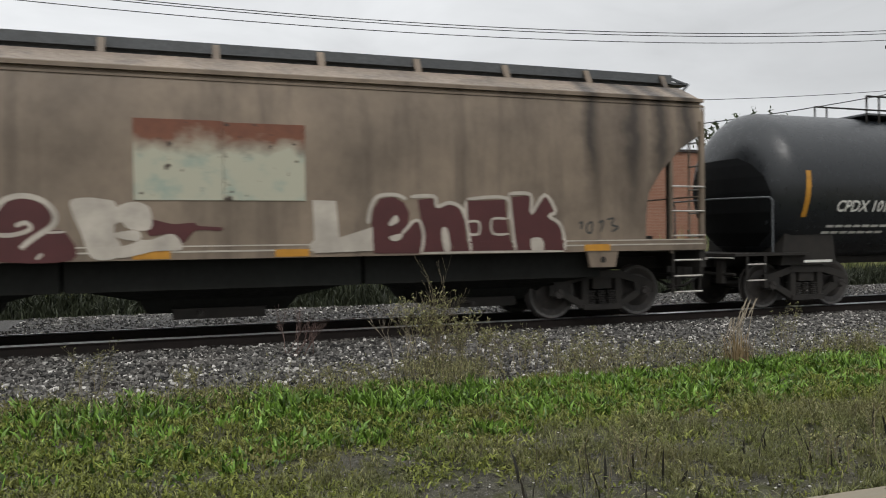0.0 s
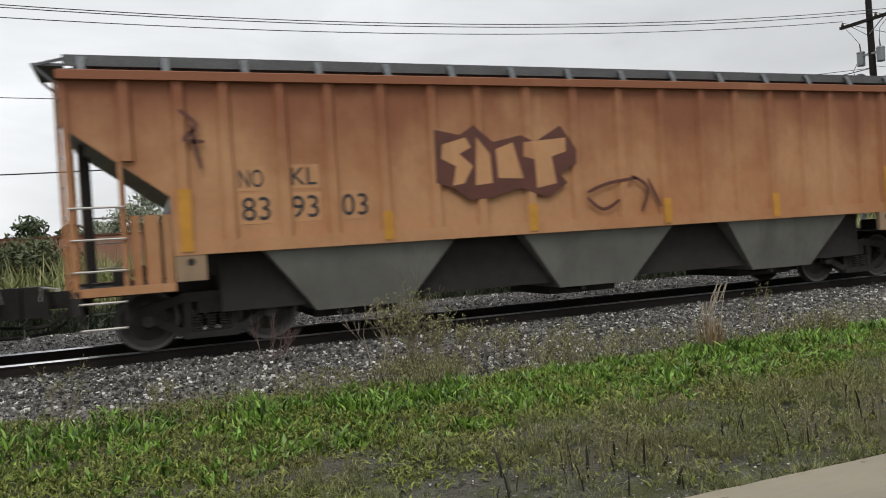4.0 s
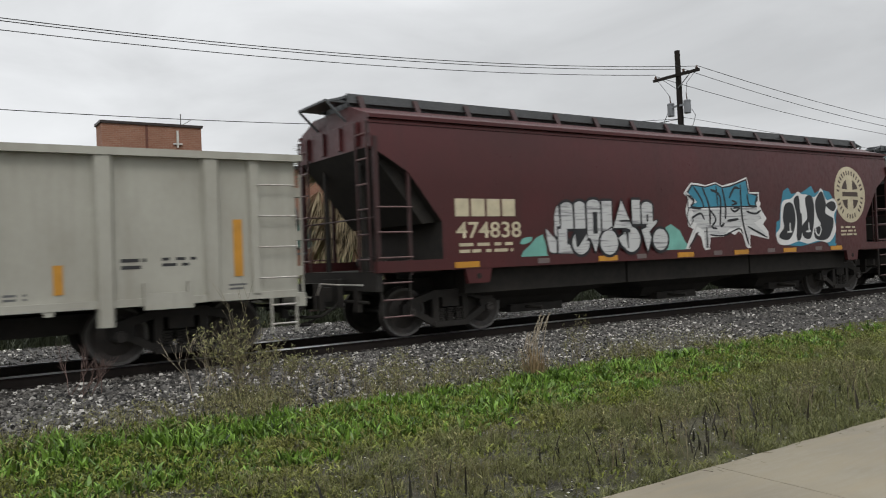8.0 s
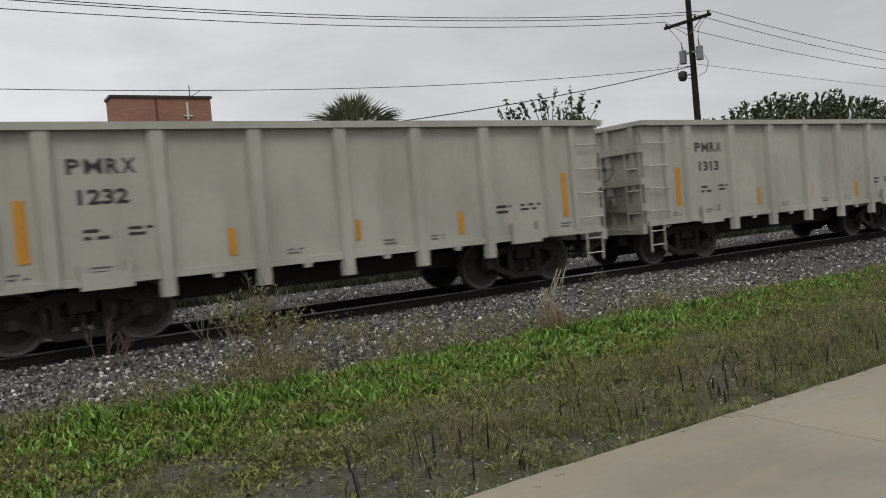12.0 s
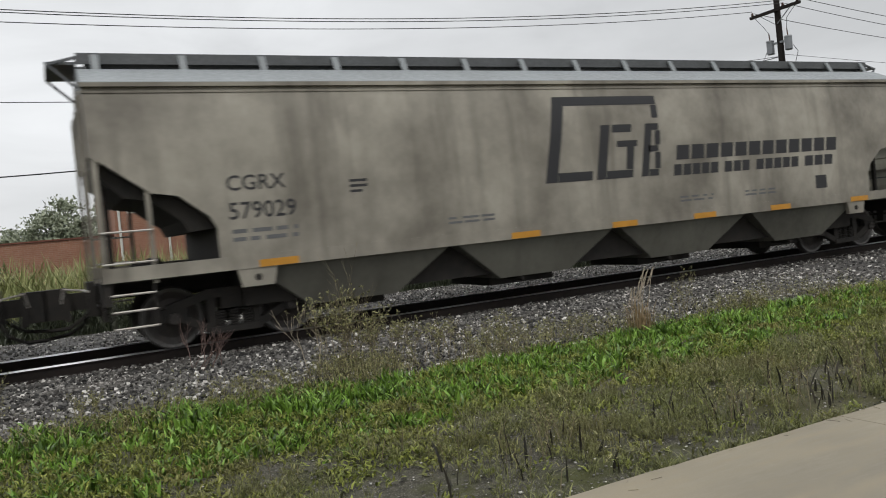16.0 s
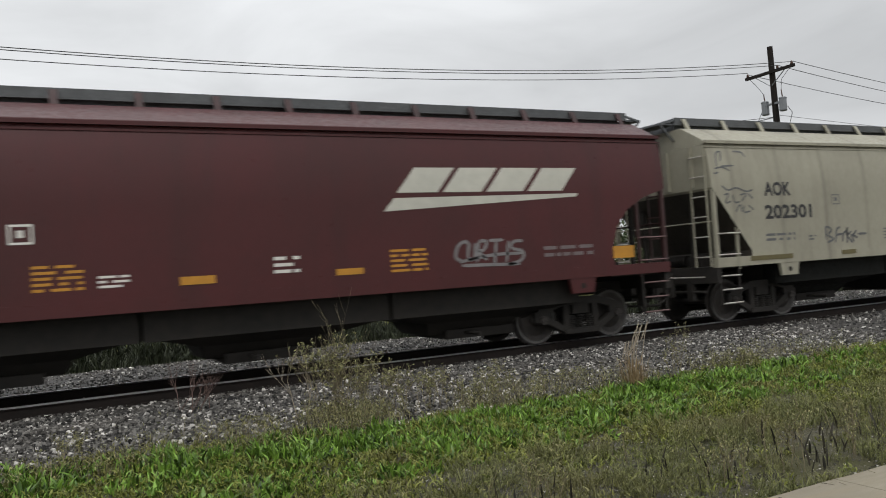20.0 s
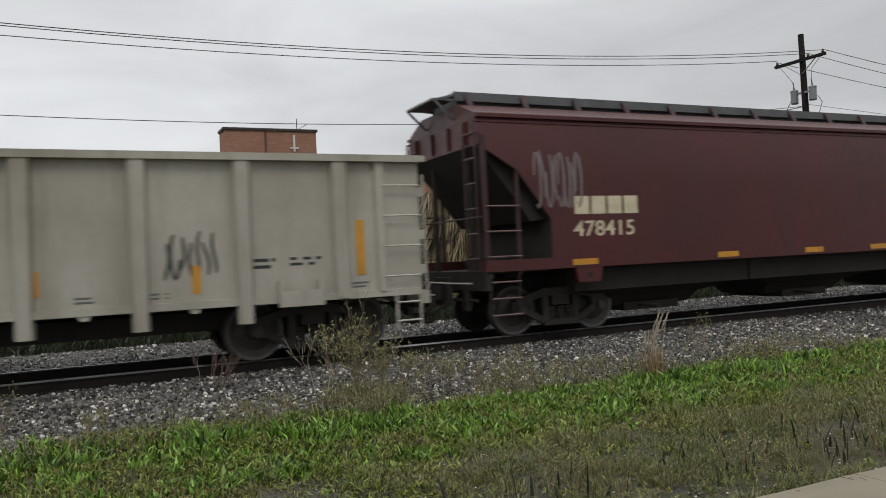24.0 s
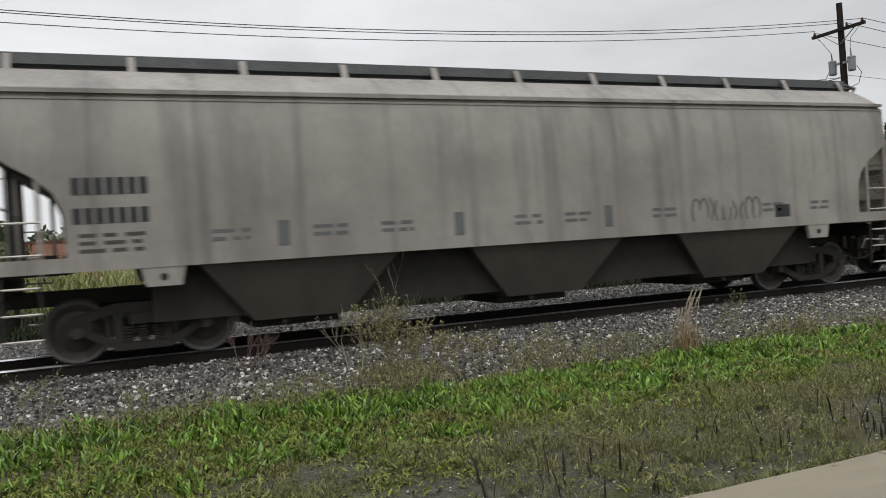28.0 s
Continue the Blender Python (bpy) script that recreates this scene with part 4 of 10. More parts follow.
orange_hopper = hopper("rusty faded orange ribbed covered hopper", -27.16, -44.20, P_OCHRE, panel_mat=P_CREAM, ribs=True, style="knee", cut_x=1.36, sill=1.47, eave=3.95, rb=4.44, bay_mat=P_BAY_PALE, light_bays=True, cut_z=3.22, slope_mat=P_BAY, post_mat=P_OCHRE, web_mat=P_OCHRE, rib_shift=0.10, pad_mat=P_TAN, bracket=GRATE)
blue_hopper = hopper("blue-grey ribbed covered hopper with grey discharge bays", -45.75, -62.61, P_BLUE, ribs=True, style="knee", cut_x=1.36, sill=1.48, eave=3.95, rb=4.42, bay_mat=P_BAY_PALE, light_bays=True, cut_z=3.22, post_mat=P_BAY_PALE, panel_mat=P_SILVER, bracket=GRATE)
red_hopper_a = hopper("dark red covered hopper with silver and turquoise spray letters", -64.08, -81.24, P_MAROON, cut=((1.37, 2.10), (0.69, 2.98), (0.05, 3.37), (0.0, 3.42)), lip=0.30, post_mat=P_MAROON_DARK, bracket=P_MAROON_DARK, rung_mat=RUNG_RED, eave=3.92, rb=4.48, sill=1.29)
gondola_marks = ["1342", "1414", "1313", "1232", "1302", "1409"]
gondolas = []
for number, (xr, xl) in zip(gondola_marks, [(-82.66, -94.33), (-95.70, -107.30), (-108.63, -120.29), (-121.63, -133.25), (-134.61, -146.17), (-147.56, -159.46)]):
    gondolas.append(gondola("off-white steel gondola with broad side posts", xr, xl, P_WHITE))
dirty_hopper = hopper("stained white covered hopper with a large black emblem", -160.84, -178.91, P_DIRTY, cut=((1.62, 1.75), (1.53, 1.92), (1.12, 2.25), (0.76, 2.31), (0.16, 2.76), (0.0, 2.86)), lip=0.36, bays=4, bay_mat=P_BAY, light_bays=True, eave=3.84, sill=1.17, rb=4.5, roof_mat=P_GREY)
rusty_hopper = hopper("rust-washed grey ribbed covered hopper with white number panels", -180.39, -197.39, P_RUSTY, panel_mat=P_GREY, ribs=True, style="knee", cut_x=1.36, sill=1.38, eave=4.05, rb=4.5, bay_mat=P_BAY, light_bays=True, cut_z=3.22, post_mat=P_BAY_PALE, bracket=GRATE)
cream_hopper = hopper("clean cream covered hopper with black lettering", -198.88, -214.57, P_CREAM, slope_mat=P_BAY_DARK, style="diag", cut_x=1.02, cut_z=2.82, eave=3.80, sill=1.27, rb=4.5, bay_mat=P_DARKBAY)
red_hopper_b = hopper("dark red covered hopper with a slanted white emblem", -215.88, -231.62, P_MAROON, cut=((1.37, 1.78), (1.25, 2.14), (0.98, 2.45), (0.57, 2.68), (0.10, 2.82), (0.0, 2.86)), lip=0.38, post_mat=P_MAROON_DARK, bracket=P_MAROON_DARK, rung_mat=RUNG_RED, eave=3.86, rb=4.55)
red_hopper_c = hopper("dark red covered hopper with emblem and faint spray tags", -233.11, -250.24, P_MAROON, cut=((1.37, 1.78), (1.25, 2.14), (0.98, 2.45), (0.57, 2.68), (0.10, 2.82), (0.0, 2.86)), lip=0.38, post_mat=P_MAROON_DARK, bracket=P_MAROON_DARK, rung_mat=RUNG_RED, eave=3.86, rb=4.57)
red_hopper_d = hopper("dark red covered hopper with a round cream emblem", -251.68, -269.0, P_MAROON, cut=((1.37, 2.10), (0.69, 2.98), (0.05, 3.37), (0.0, 3.42)), lip=0.30, post_mat=P_MAROON_DARK, bracket=P_MAROON_DARK, rung_mat=RUNG_RED, eave=3.9, rb=4.5)
for number, (xr, xl) in zip(["1357", "1347", "1359"], [(-270.17, -281.80), (-283.20, -294.85), (-296.33, -307.93)]):
    gondola_marks.append(number)
    gondolas.append(gondola("off-white steel gondola with spray tags on its side", xr, xl, P_WHITE_WORN))
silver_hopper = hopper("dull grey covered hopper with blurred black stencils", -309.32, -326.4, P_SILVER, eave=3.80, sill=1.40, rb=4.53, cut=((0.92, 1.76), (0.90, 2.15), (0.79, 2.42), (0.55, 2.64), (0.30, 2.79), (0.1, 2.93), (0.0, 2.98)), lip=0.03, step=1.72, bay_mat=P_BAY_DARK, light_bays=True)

# ---- lettering, emblems and spray paint on the near sides ----
SIDE = -HALF_W - 0.004
RIBBED = -HALF_W + 0.05 - 0.004
GOND = -(HALF_W - 0.10) - 0.004


def skin(car, y, z):
    """Depth of the painted side at a height: smooth cars have curved sides."""
    if "eave" not in car:
        return y
    return y + inset(z, car["eave"])


def split_bands(poly, car):
    """Cuts a flat outline into low bands so that it follows a curved side."""
    z0, z1 = min(z for x, z in poly), max(z for x, z in poly)
    if "eave" not in car or z1 < 2.75 or z1 - z0 < 0.12:
        return [poly]

    def clip(p, level, up):
        out = []
        for (xa, za), (xb, zb) in zip(p, p[1:] + p[:1]):
            ia, ib = (za >= level) == up, (zb >= level) == up
            if ia:
                out.append((xa, za))
            if ia != ib:
                f = (level - za) / (zb - za)
                out.append((xa + f * (xb - xa), level))
        return out

    cuts = [z0] + [2.75 + 0.08 * k for k in range(20) if z0 < 2.75 + 0.08 * k < z1] + [z1]
    bands = []
    for a, b in zip(cuts, cuts[1:]):
        p = poly if a == z0 else clip(poly, a, True)
        p = p if b == z1 or len(p) < 3 else clip(p, b, False)
        if len(p) > 2:
            bands.append(p)
    return bands


def flat(name, polys, mat, car, y, label="", surface=None):
    """Flat paint in x and z on the side that faces -y."""
    g = Geo()
    for whole in polys:
        for poly in split_bands(whole, car):
            g.face([(x, surface(z) if surface else skin(car, y, z), z) for x, z in poly])
    # weld the bands into one sheet
    first = {}
    slot = [first.setdefault((round(p[0], 4), round(p[2], 4)), k) for k, p in enumerate(g.v)]
    kept = {k: n for n, k in enumerate(sorted(set(slot)))}
    g.v = [g.v[k] for k in sorted(kept)]
    g.f = [tuple(kept[slot[k]] for k in f) for f in g.f]
    return part(name, g, mat, car, label)


def rect(x0, x1, z0, z1, lean=0.0):
    return [(x0, z0), (x1, z0), (x1 + lean * (z1 - z0), z1), (x0 + lean * (z1 - z0), z1)]


def glyphs(body, bold=0.0):
    c = bpy.data.curves.new("letters", "FONT")
    c.body, c.size, c.offset, c.resolution_u = body, 1.0, bold, 3
    ob = bpy.data.objects.new("letters", c)
    me = bpy.data.meshes.new_from_object(ob)
    bpy.data.objects.remove(ob)
    return me


def letters(name, body, x0, x1, z0, z1, mat, car, y, bold=0.02, label="", wobble=0.0, surface=None, lean=0.0, grow=0.0):
    """Words in the built-in font, fitted to a box on the side."""
    me = glyphs(body, bold)
    n = len(me.vertices)
    co = np.empty(n * 3)
    me.vertices.foreach_get("co", co)
    co = co.reshape(n, 3)
    lo, hi = co.min(0), co.max(0)
    u = (co[:, 0] - lo[0]) / max(1e-6, hi[0] - lo[0])
    v = (co[:, 1] - lo[1]) / max(1e-6, hi[1] - lo[1])
    x = x0 - grow + u * (x1 - x0 + 2 * grow) + lean * v * (z1 - z0)
    z = z0 - grow + v * (z1 - z0 + 2 * grow)
    if wobble:
        x = x + wobble * np.sin(z * 5.1 + u * 9) * 0.6
        z = z + wobble * np.sin(x * 3.7 + 1.3)
    yy = np.array([surface(q) for q in z]) if surface else np.array([skin(car, y, q) for q in z])
    me.vertices.foreach_set("co", np.stack([x, yy, z], 1).ravel())
    me.materials.clear()
    me.materials.append(mat)
    me.name = name
    me.update()
    return part(name, me, None, car, label)


def stencil(car, x0, x1, z0, z1, rows, mat, y, seed=1):
    """Small writing too fine to read: rows of bars."""
    rng = random.Random(seed)
    polys, h = [], (z1 - z0) / rows
    for r in range(rows):
        x, z = x0, z1 - (r + 1) * h + h * 0.3
        while x < x1 - 0.04:
            w = min(rng.uniform(0.10, 0.34), x1 - x)
            polys.append(rect(x, x + w, z, z + h * 0.5))
            x += w + rng.uniform(0.04, 0.12)
    tagged(flat("stencil", polys, mat, car, y), "small stencilled data lines", kind="stuff")


def scribble(name, car, x0, x1, z0, z1, mat, y, seed, strokes=9, width=0.035, label="sprayed tag of looping strokes"):
    """A hand-sprayed tag: loops and strokes from left to right."""
    rng = random.Random(seed)
    tag = None
    cw = (x1 - x0) / strokes
    for k in range(strokes):
        kind = rng.random()
        cx, pts = x0 + cw * (k + 0.5), []
        if kind < 0.5:
            a0, turn = rng.uniform(0, 6.28), rng.uniform(3.6, 6.0)
            for q in range(10):
                a = a0 + turn * q / 9
                pts.append((cx + math.cos(a) * cw * 0.55, (z0 + z1) / 2 + math.sin(a) * (z1 - z0) * 0.42))
        else:
            za, zb = rng.uniform(0, 0.25), rng.uniform(0.75, 1)
            d = rng.uniform(-0.5, 0.5)
            for q in range(7):
                f = q / 6
                pts.append((cx + cw * (d * (f - 0.5) + 0.25 * math.sin(f * 5 + kind * 9)), z0 + (z1 - z0) * (za + (zb - za) * f)))
        g, i = Geo(), 0
        for q, (x, z) in enumerate(pts):
            (xa, za), (xb, zb) = pts[max(0, q - 1)], pts[min(len(pts) - 1, q + 1)]
            d = math.hypot(xb - xa, zb - za) or 1
            wide = width * (0.5 if 0 < q < len(pts) - 1 else 0.32)
            nx, nz = -(zb - za) / d * wide, (xb - xa) / d * wide
            lift = y - 0.0006 * (k % 4)
            g.v += [(x - nx, skin(car, lift, z - nz), z - nz), (x + nx, skin(car, lift, z + nz), z + nz)]
        for q in range(len(pts) - 1):
            g.f.append((i + 2 * q, i + 2 * q + 2, i + 2 * q + 3, i + 2 * q + 1))
            g.m.append(0)
        if tag is None:
            tag = part(name, g, mat, car, label)
        else:
            part("stroke", g, mat, tag)
    return tag


def fresh(name, c, vary=0.2, rough=0.5):
    return plain(name, c, vary, 3.0, rough=rough, bump=0.03)


S_MAROON, S_IVORY = fresh("spray_maroon", (0.075, 0.018, 0.018)), fresh("spray_ivory", (0.50, 0.45, 0.38), 0.25)
S_SILVER, S_BLACK = fresh("spray_silver", (0.34, 0.345, 0.34), 0.2), fresh("spray_black", (0.012, 0.013, 0.016))
S_TEAL, S_MINT = fresh("spray_blue", (0.035, 0.22, 0.32)), fresh("spray_mint", (0.16, 0.40, 0.34))
S_WHITE, S_GREY = fresh("spray_white", (0.60, 0.60, 0.59), 0.1), fresh("spray_dark_grey", (0.11, 0.112, 0.115))
S_SLATE, S_AQUA, S_SMOKE = fresh("spray_slate", (0.085, 0.092, 0.105), 0.3), fresh("spray_aqua", (0.17, 0.30, 0.32)), fresh("spray_smoke", (0.17, 0.165, 0.15), 0.3)
S_MID, S_BROWN = fresh("spray_mid_grey", (0.21, 0.208, 0.185)), fresh("spray_brown", (0.095, 0.03, 0.018))
S_TAUPE, S_FAINT = fresh("spray_taupe", (0.15, 0.12, 0.115)), fresh("spray_faint_grey", (0.16, 0.13, 0.13))
S_NAVY, S_CHARCOAL = fresh("spray_navy", (0.03, 0.05, 0.17)), fresh("spray_charcoal", (0.05, 0.05, 0.045))
def streaked():
    n = Nodes("spray_silver_streaked", rough=0.45, spec=0.4)
    lines = n.noise(3.0, 5, 0.6, (0.35, 1, 7.0))
    n.colour(n.mix(n.ramp(lines, 0.52, 0.64), (0.42, 0.425, 0.42), (0.17, 0.17, 0.175)))
    return n.mat


S_STREAK = streaked()
CREAM_MARK = plain("emblem_cream", (0.52, 0.46, 0.32), 0.2, 5, rough=0.5)
EMBLEM_DARK = plain("emblem_umber", (0.05, 0.03, 0.022), 0.2, 5, rough=0.5)
OLIVE_BAR = plain("reflector_olive", (0.12, 0.10, 0.04), 0.2, 5, rough=0.5)
EMBLEM_PALE = plain("emblem_pale", (0.46, 0.45, 0.39), 0.12, 5, rough=0.5)
S_MOSS, S_HAZE = fresh("spray_moss", (0.105, 0.098, 0.09), 0.3), fresh("spray_haze", (0.23, 0.22, 0.22), 0.3)
PANEL_BLUE = plain("number_panel_blue", (0.075, 0.10, 0.11), 0.2, 5)


def reflectors(car, y, bars):
    for x0, x1, z0, z1 in bars:
        part("reflector", Geo().box(x0, x1, y - 0.004, y + 0.004, z0, z1), YELLOW, car, "yellow reflective strip")


def sill_bars(car, xs, z, y=SIDE - 0.022, w=0.5, h=0.11):
    reflectors(car, y, [(x - w / 2, x + w / 2, z - h / 2, z + h / 2) for x in xs])


def curve_through(pts, closed=False, n=4):
    """Points along a soft curve through the given ones."""
    m, out = len(pts), []
    for k in range(m if closed else m - 1):
        p = [pts[(k + q) % m] if closed else pts[min(max(k + q, 0), m - 1)] for q in (-1, 0, 1, 2)]
        for j in range(n):
            t = j / n
            out.append(tuple(0.5 * (2 * b + (c - a) * t + (2 * a - 5 * b + 4 * c - d) * t * t + (3 * b - a - 3 * c + d) * t ** 3) for a, b, c, d in zip(*p)))
    return out if closed else out + [pts[-1]]


def over_sill(car, z):
    """How far the side sill stands out at a height."""
    return 0.022 if "sill" in car and z < car["sill"] + 0.132 else 0.0


def halves(poly, level):
    """The parts of an outline above and below a level."""
    out = []
    for up in (True, False):
        q = []
        for (xa, za), (xb, zb) in zip(poly, poly[1:] + poly[:1]):
            if (za >= level) == up:
                q.append((xa, za))
            if (za >= level) != (zb >= level):
                q.append((xa + (level - za) / (zb - za) * (xb - xa), level))
        out.append(q)
    return out


def shape(car, pts, mat, lift, label="", soft=True):
    """A sprayed field of paint with the given outline; it runs on over the side sill."""
    y = car["paint_y"] if "paint_y" in car else SIDE
    poly = curve_through(pts, True) if soft else list(pts)
    level = car["sill"] + 0.132 if "sill" in car else -9.0
    g = Geo()
    for half, out in zip(halves(poly, level), (0.0, 0.022)):
        for band in split_bands(half, car) if len(half) > 2 else ():
            g.face([(x, skin(car, y - lift - out, z), z) for x, z in band])
    return part("spray_shape", g, mat, car, label)


def ribbon(car, pts, width, mat, lift, label=""):
    """A sprayed stroke along a soft curve, thinner at its ends."""
    y = car["paint_y"] if "paint_y" in car else SIDE
    line = curve_through(pts)
    g, m = Geo(), len(line)
    for k, (x, z) in enumerate(line):
        (xa, za), (xb, zb) = line[max(0, k - 1)], line[min(m - 1, k + 1)]
        d = math.hypot(xb - xa, zb - za) or 1
        w = width * 0.5 * (0.55 if k in (0, m - 1) else 1.0)
        nx, nz = -(zb - za) / d * w, (xb - xa) / d * w
        for e in (-1, 1):
            q = z + e * nz
            g.v.append((x + e * nx, skin(car, y - lift - over_sill(car, z), q), q))
    g.f = [(2 * k, 2 * k + 2, 2 * k + 3, 2 * k + 1) for k in range(m - 1)]
    g.m = [0] * (m - 1)
    return part("spray_stroke", g, mat, car, label)


def round_emblem(car, cx, cz, r, y):
    disc = lambda q, n=48: [(cx + q * math.cos(k * math.tau / n), cz + q * math.sin(k * math.tau / n)) for k in range(n)]
    flat("round_emblem", [disc(r)], CREAM_MARK, car, y, "cream round emblem with a dark cross and ring")
    wedges = []
    for k in range(4):
        a0, a1 = k * math.pi / 2 + 0.36, (k + 1) * math.pi / 2 - 0.36
        arc = [(cx + 0.56 * r * math.cos(a0 + (a1 - a0) * q / 6), cz + 0.56 * r * math.sin(a0 + (a1 - a0) * q / 6)) for q in range(7)]
        m = (a0 + a1) / 2
        wedges.append([(cx + 0.25 * r * math.cos(m), cz + 0.25 * r * math.sin(m))] + arc)
    for wedge in wedges:
        flat("emblem_quarter", [wedge], EMBLEM_DARK, car, y - 0.003)
    ring = []
    for k in range(30):
        a = k * math.tau / 30 + 0.04
        if abs(math.sin(a)) < 0.16 or k in (20, 25):
            continue
        p = lambda q, b: (cx + q * r * math.cos(b), cz + q * r * math.sin(b))
        ring.append([p(0.70, a - 0.045), p(0.86, a - 0.045), p(0.86, a + 0.045), p(0.70, a + 0.045)][::-1])
    ring.append(rect(cx - 0.50 * r, cx + 0.50 * r, cz - 0.07 * r, cz + 0.09 * r))
    for piece in ring:
        flat("emblem_mark", [piece], EMBLEM_DARK, car, y - 0.003)


def slant_emblem(car, x0, x1, z0, z1, y, mat):
    """Four slanted plain blocks over a long wedge."""
    h, n = z1 - z0, 4
    w = (x1 - x0 - 0.62) / n
    for k in range(n):
        a, zb = x0 + 0.25 + k * w, z0 + 0.42 * h
        flat("emblem_block", [rect(a, a + w * 0.88, zb, z1, 0.85)], mat, car, y)
    flat("emblem_wedge", [[(x0, z0), (x1 - 0.15, z0 + 0.27 * h), (x1 - 0.12, z0 + 0.35 * h), (x0 + 0.2, z0 + 0.30 * h)]], mat, car, y, "cream wedge under a slanted emblem")


def block_mark(car, x0, x1, z0, z1, mat, y, n=4):
    """An owner's mark as plain blocks."""
    w = (x1 - x0) / n
    for k in range(n):
        flat("owner_mark", [rect(x0 + k * w, x0 + k * w + w * 0.86, z0, z1)], mat, car, y, "plain block of the owner's mark")


# tank car
tank_skin = lambda z: -math.sqrt(max(0.01, 1.52 ** 2 - (z - 2.47) ** 2)) - 0.006
head_point = lambda y, z: (-(7.07 + 0.85 * math.sqrt(max(0.0, 1 - (y * y + (z - 2.47) ** 2) / 1.52 ** 2)) + 0.028), y, z)
for y0, y1, z in ((0.38, 0.30, 2.78), (0.27, 0.10, 2.78), (0.06, -0.12, 2.78), (0.30, 0.12, 2.68), (0.08, -0.08, 2.68), (0.12, -0.16, 1.95), (0.12, -0.10, 1.87), (0.12, -0.18, 1.79)):
    part("stencil", Geo().face([head_point(y0, z), head_point(y1, z), head_point(y1, z + 0.055), head_point(y0, z + 0.055)]), WHITE_MARK, tank)
flat("stencil", [[(-6.9, 0.90), (-6.2, 0.90), (-6.2, 0.95), (-6.9, 0.95)]], WHITE_MARK, tank, -1.302)
letters("lettering", "CPDX 1010", -6.22, -4.72, 1.89, 2.12, WHITE_MARK, tank, 0, 0.02, "white stencilled reporting mark", surface=tank_skin, lean=0.12)
for k, z in enumerate((1.585, 1.46)):
    for j in range(7):
        x0 = -6.30 + 0.235 * j - 0.03 * k
        flat("stencil", [[(x0, z), (x0 + 0.19, z), (x0 + 0.19, z + 0.05), (x0, z + 0.05)]], WHITE_MARK, tank, 0, surface=tank_skin)
for k in range(8):
    za, zb = 1.79 + 0.1125 * k, 1.79 + 0.1125 * (k + 1)
    flat("reflector", [[(-7.05, za), (-6.93, za), (-6.93, zb), (-7.05, zb)]], YELLOW, tank, 0, "yellow reflective strip", surface=tank_skin)

# tan hopper
c = tan_hopper
part("number_panel", Geo().box(-7.03, -5.64, SIDE, SIDE + 0.01, 1.86, 2.61), PANEL_BLUE, c, "blue-grey number panel")
letters("lettering", "NOKL", -6.92, -6.15, 2.29, 2.54, BLACK_MARK, c, SIDE - 0.004, 0.04)
letters("lettering", "852834", -6.95, -5.72, 1.92, 2.2, BLACK_MARK, c, SIDE - 0.004, 0.04)
patch = part("patch_plate", Geo().box(-1.19, 0.02, SIDE - 0.008, SIDE + 0.01, 2.05, 3.20).box(0.03, 1.21, SIDE - 0.010, SIDE + 0.01, 2.05, 3.18), P_PATCH, c, "rust-edged primer patch plate")
shape(c, [(-5.4, 1.26), (-5.54, 1.41), (-5.4, 1.5), (-5.11, 1.51), (-5.14, 1.8), (-5.15, 1.98), (-4.98, 2.07), (-4.76, 2.07), (-4.64, 2.02), (-4.62, 1.86), (-4.4, 1.96), (-4.17, 1.94), (-4, 1.8), (-3.97, 1.59), (-4, 1.26)], S_MAROON, 0.003, "maroon bubble letter edged in ivory")
shape(c, [(-4.02, 1.26), (-3.87, 1.55), (-3.88, 1.89), (-3.74, 1.99), (-3.51, 1.98), (-3.36, 1.88), (-3.16, 1.9), (-3, 1.81), (-3, 1.54), (-2.95, 1.27)], S_MAROON, 0.0035, "maroon bubble letter edged in ivory")
shape(c, [(-3.01, 1.25), (-2.94, 1.61), (-2.91, 1.88), (-2.77, 2.05), (-2.54, 2.07), (-2.31, 1.97), (-2.23, 1.8), (-2.3, 1.63), (-2.07, 1.61), (-1.98, 1.22)], S_MAROON, 0.004, "maroon bubble letter edged in ivory")
ribbon(c, [(-5.54, 1.39), (-5.61, 1.28), (-5.37, 1.26)], 0.09, S_IVORY, 0.006)
ribbon(c, [(-5.58, 1.43), (-5.36, 1.52), (-5.13, 1.52)], 0.06, S_IVORY, 0.006)
shape(c, [(-5.37, 1.87), (-5.19, 1.9), (-5.13, 1.51), (-5.31, 1.5)], S_IVORY, 0.006)
ribbon(c, [(-5.26, 1.96), (-5.09, 2.07), (-4.87, 2.12), (-4.65, 2.1), (-4.54, 2.04), (-4.62, 1.86), (-4.4, 1.98), (-4.15, 1.97), (-3.96, 1.84), (-3.9, 1.62), (-3.96, 1.37)], 0.085, S_IVORY, 0.0065)
ribbon(c, [(-3.94, 1.92), (-3.82, 2.01), (-3.59, 2.02), (-3.37, 1.95), (-3.36, 1.88), (-3.54, 1.68), (-3.58, 1.53)], 0.07, S_IVORY, 0.006)
shape(c, [(-3.4, 1.85), (-3.58, 1.68), (-3.6, 1.45), (-3.45, 1.41), (-3.46, 1.61)], S_IVORY, 0.007)
ribbon(c, [(-3.36, 1.88), (-3.15, 1.92), (-2.98, 1.84), (-2.94, 1.64), (-3.01, 1.5), (-2.91, 1.27)], 0.06, S_IVORY, 0.006)
ribbon(c, [(-2.93, 1.84), (-2.81, 2.03), (-2.58, 2.1), (-2.33, 2.03), (-2.19, 1.85), (-2.22, 1.7), (-2.41, 1.56), (-2.54, 1.46), (-2.6, 1.38)], 0.075, S_IVORY, 0.0065)
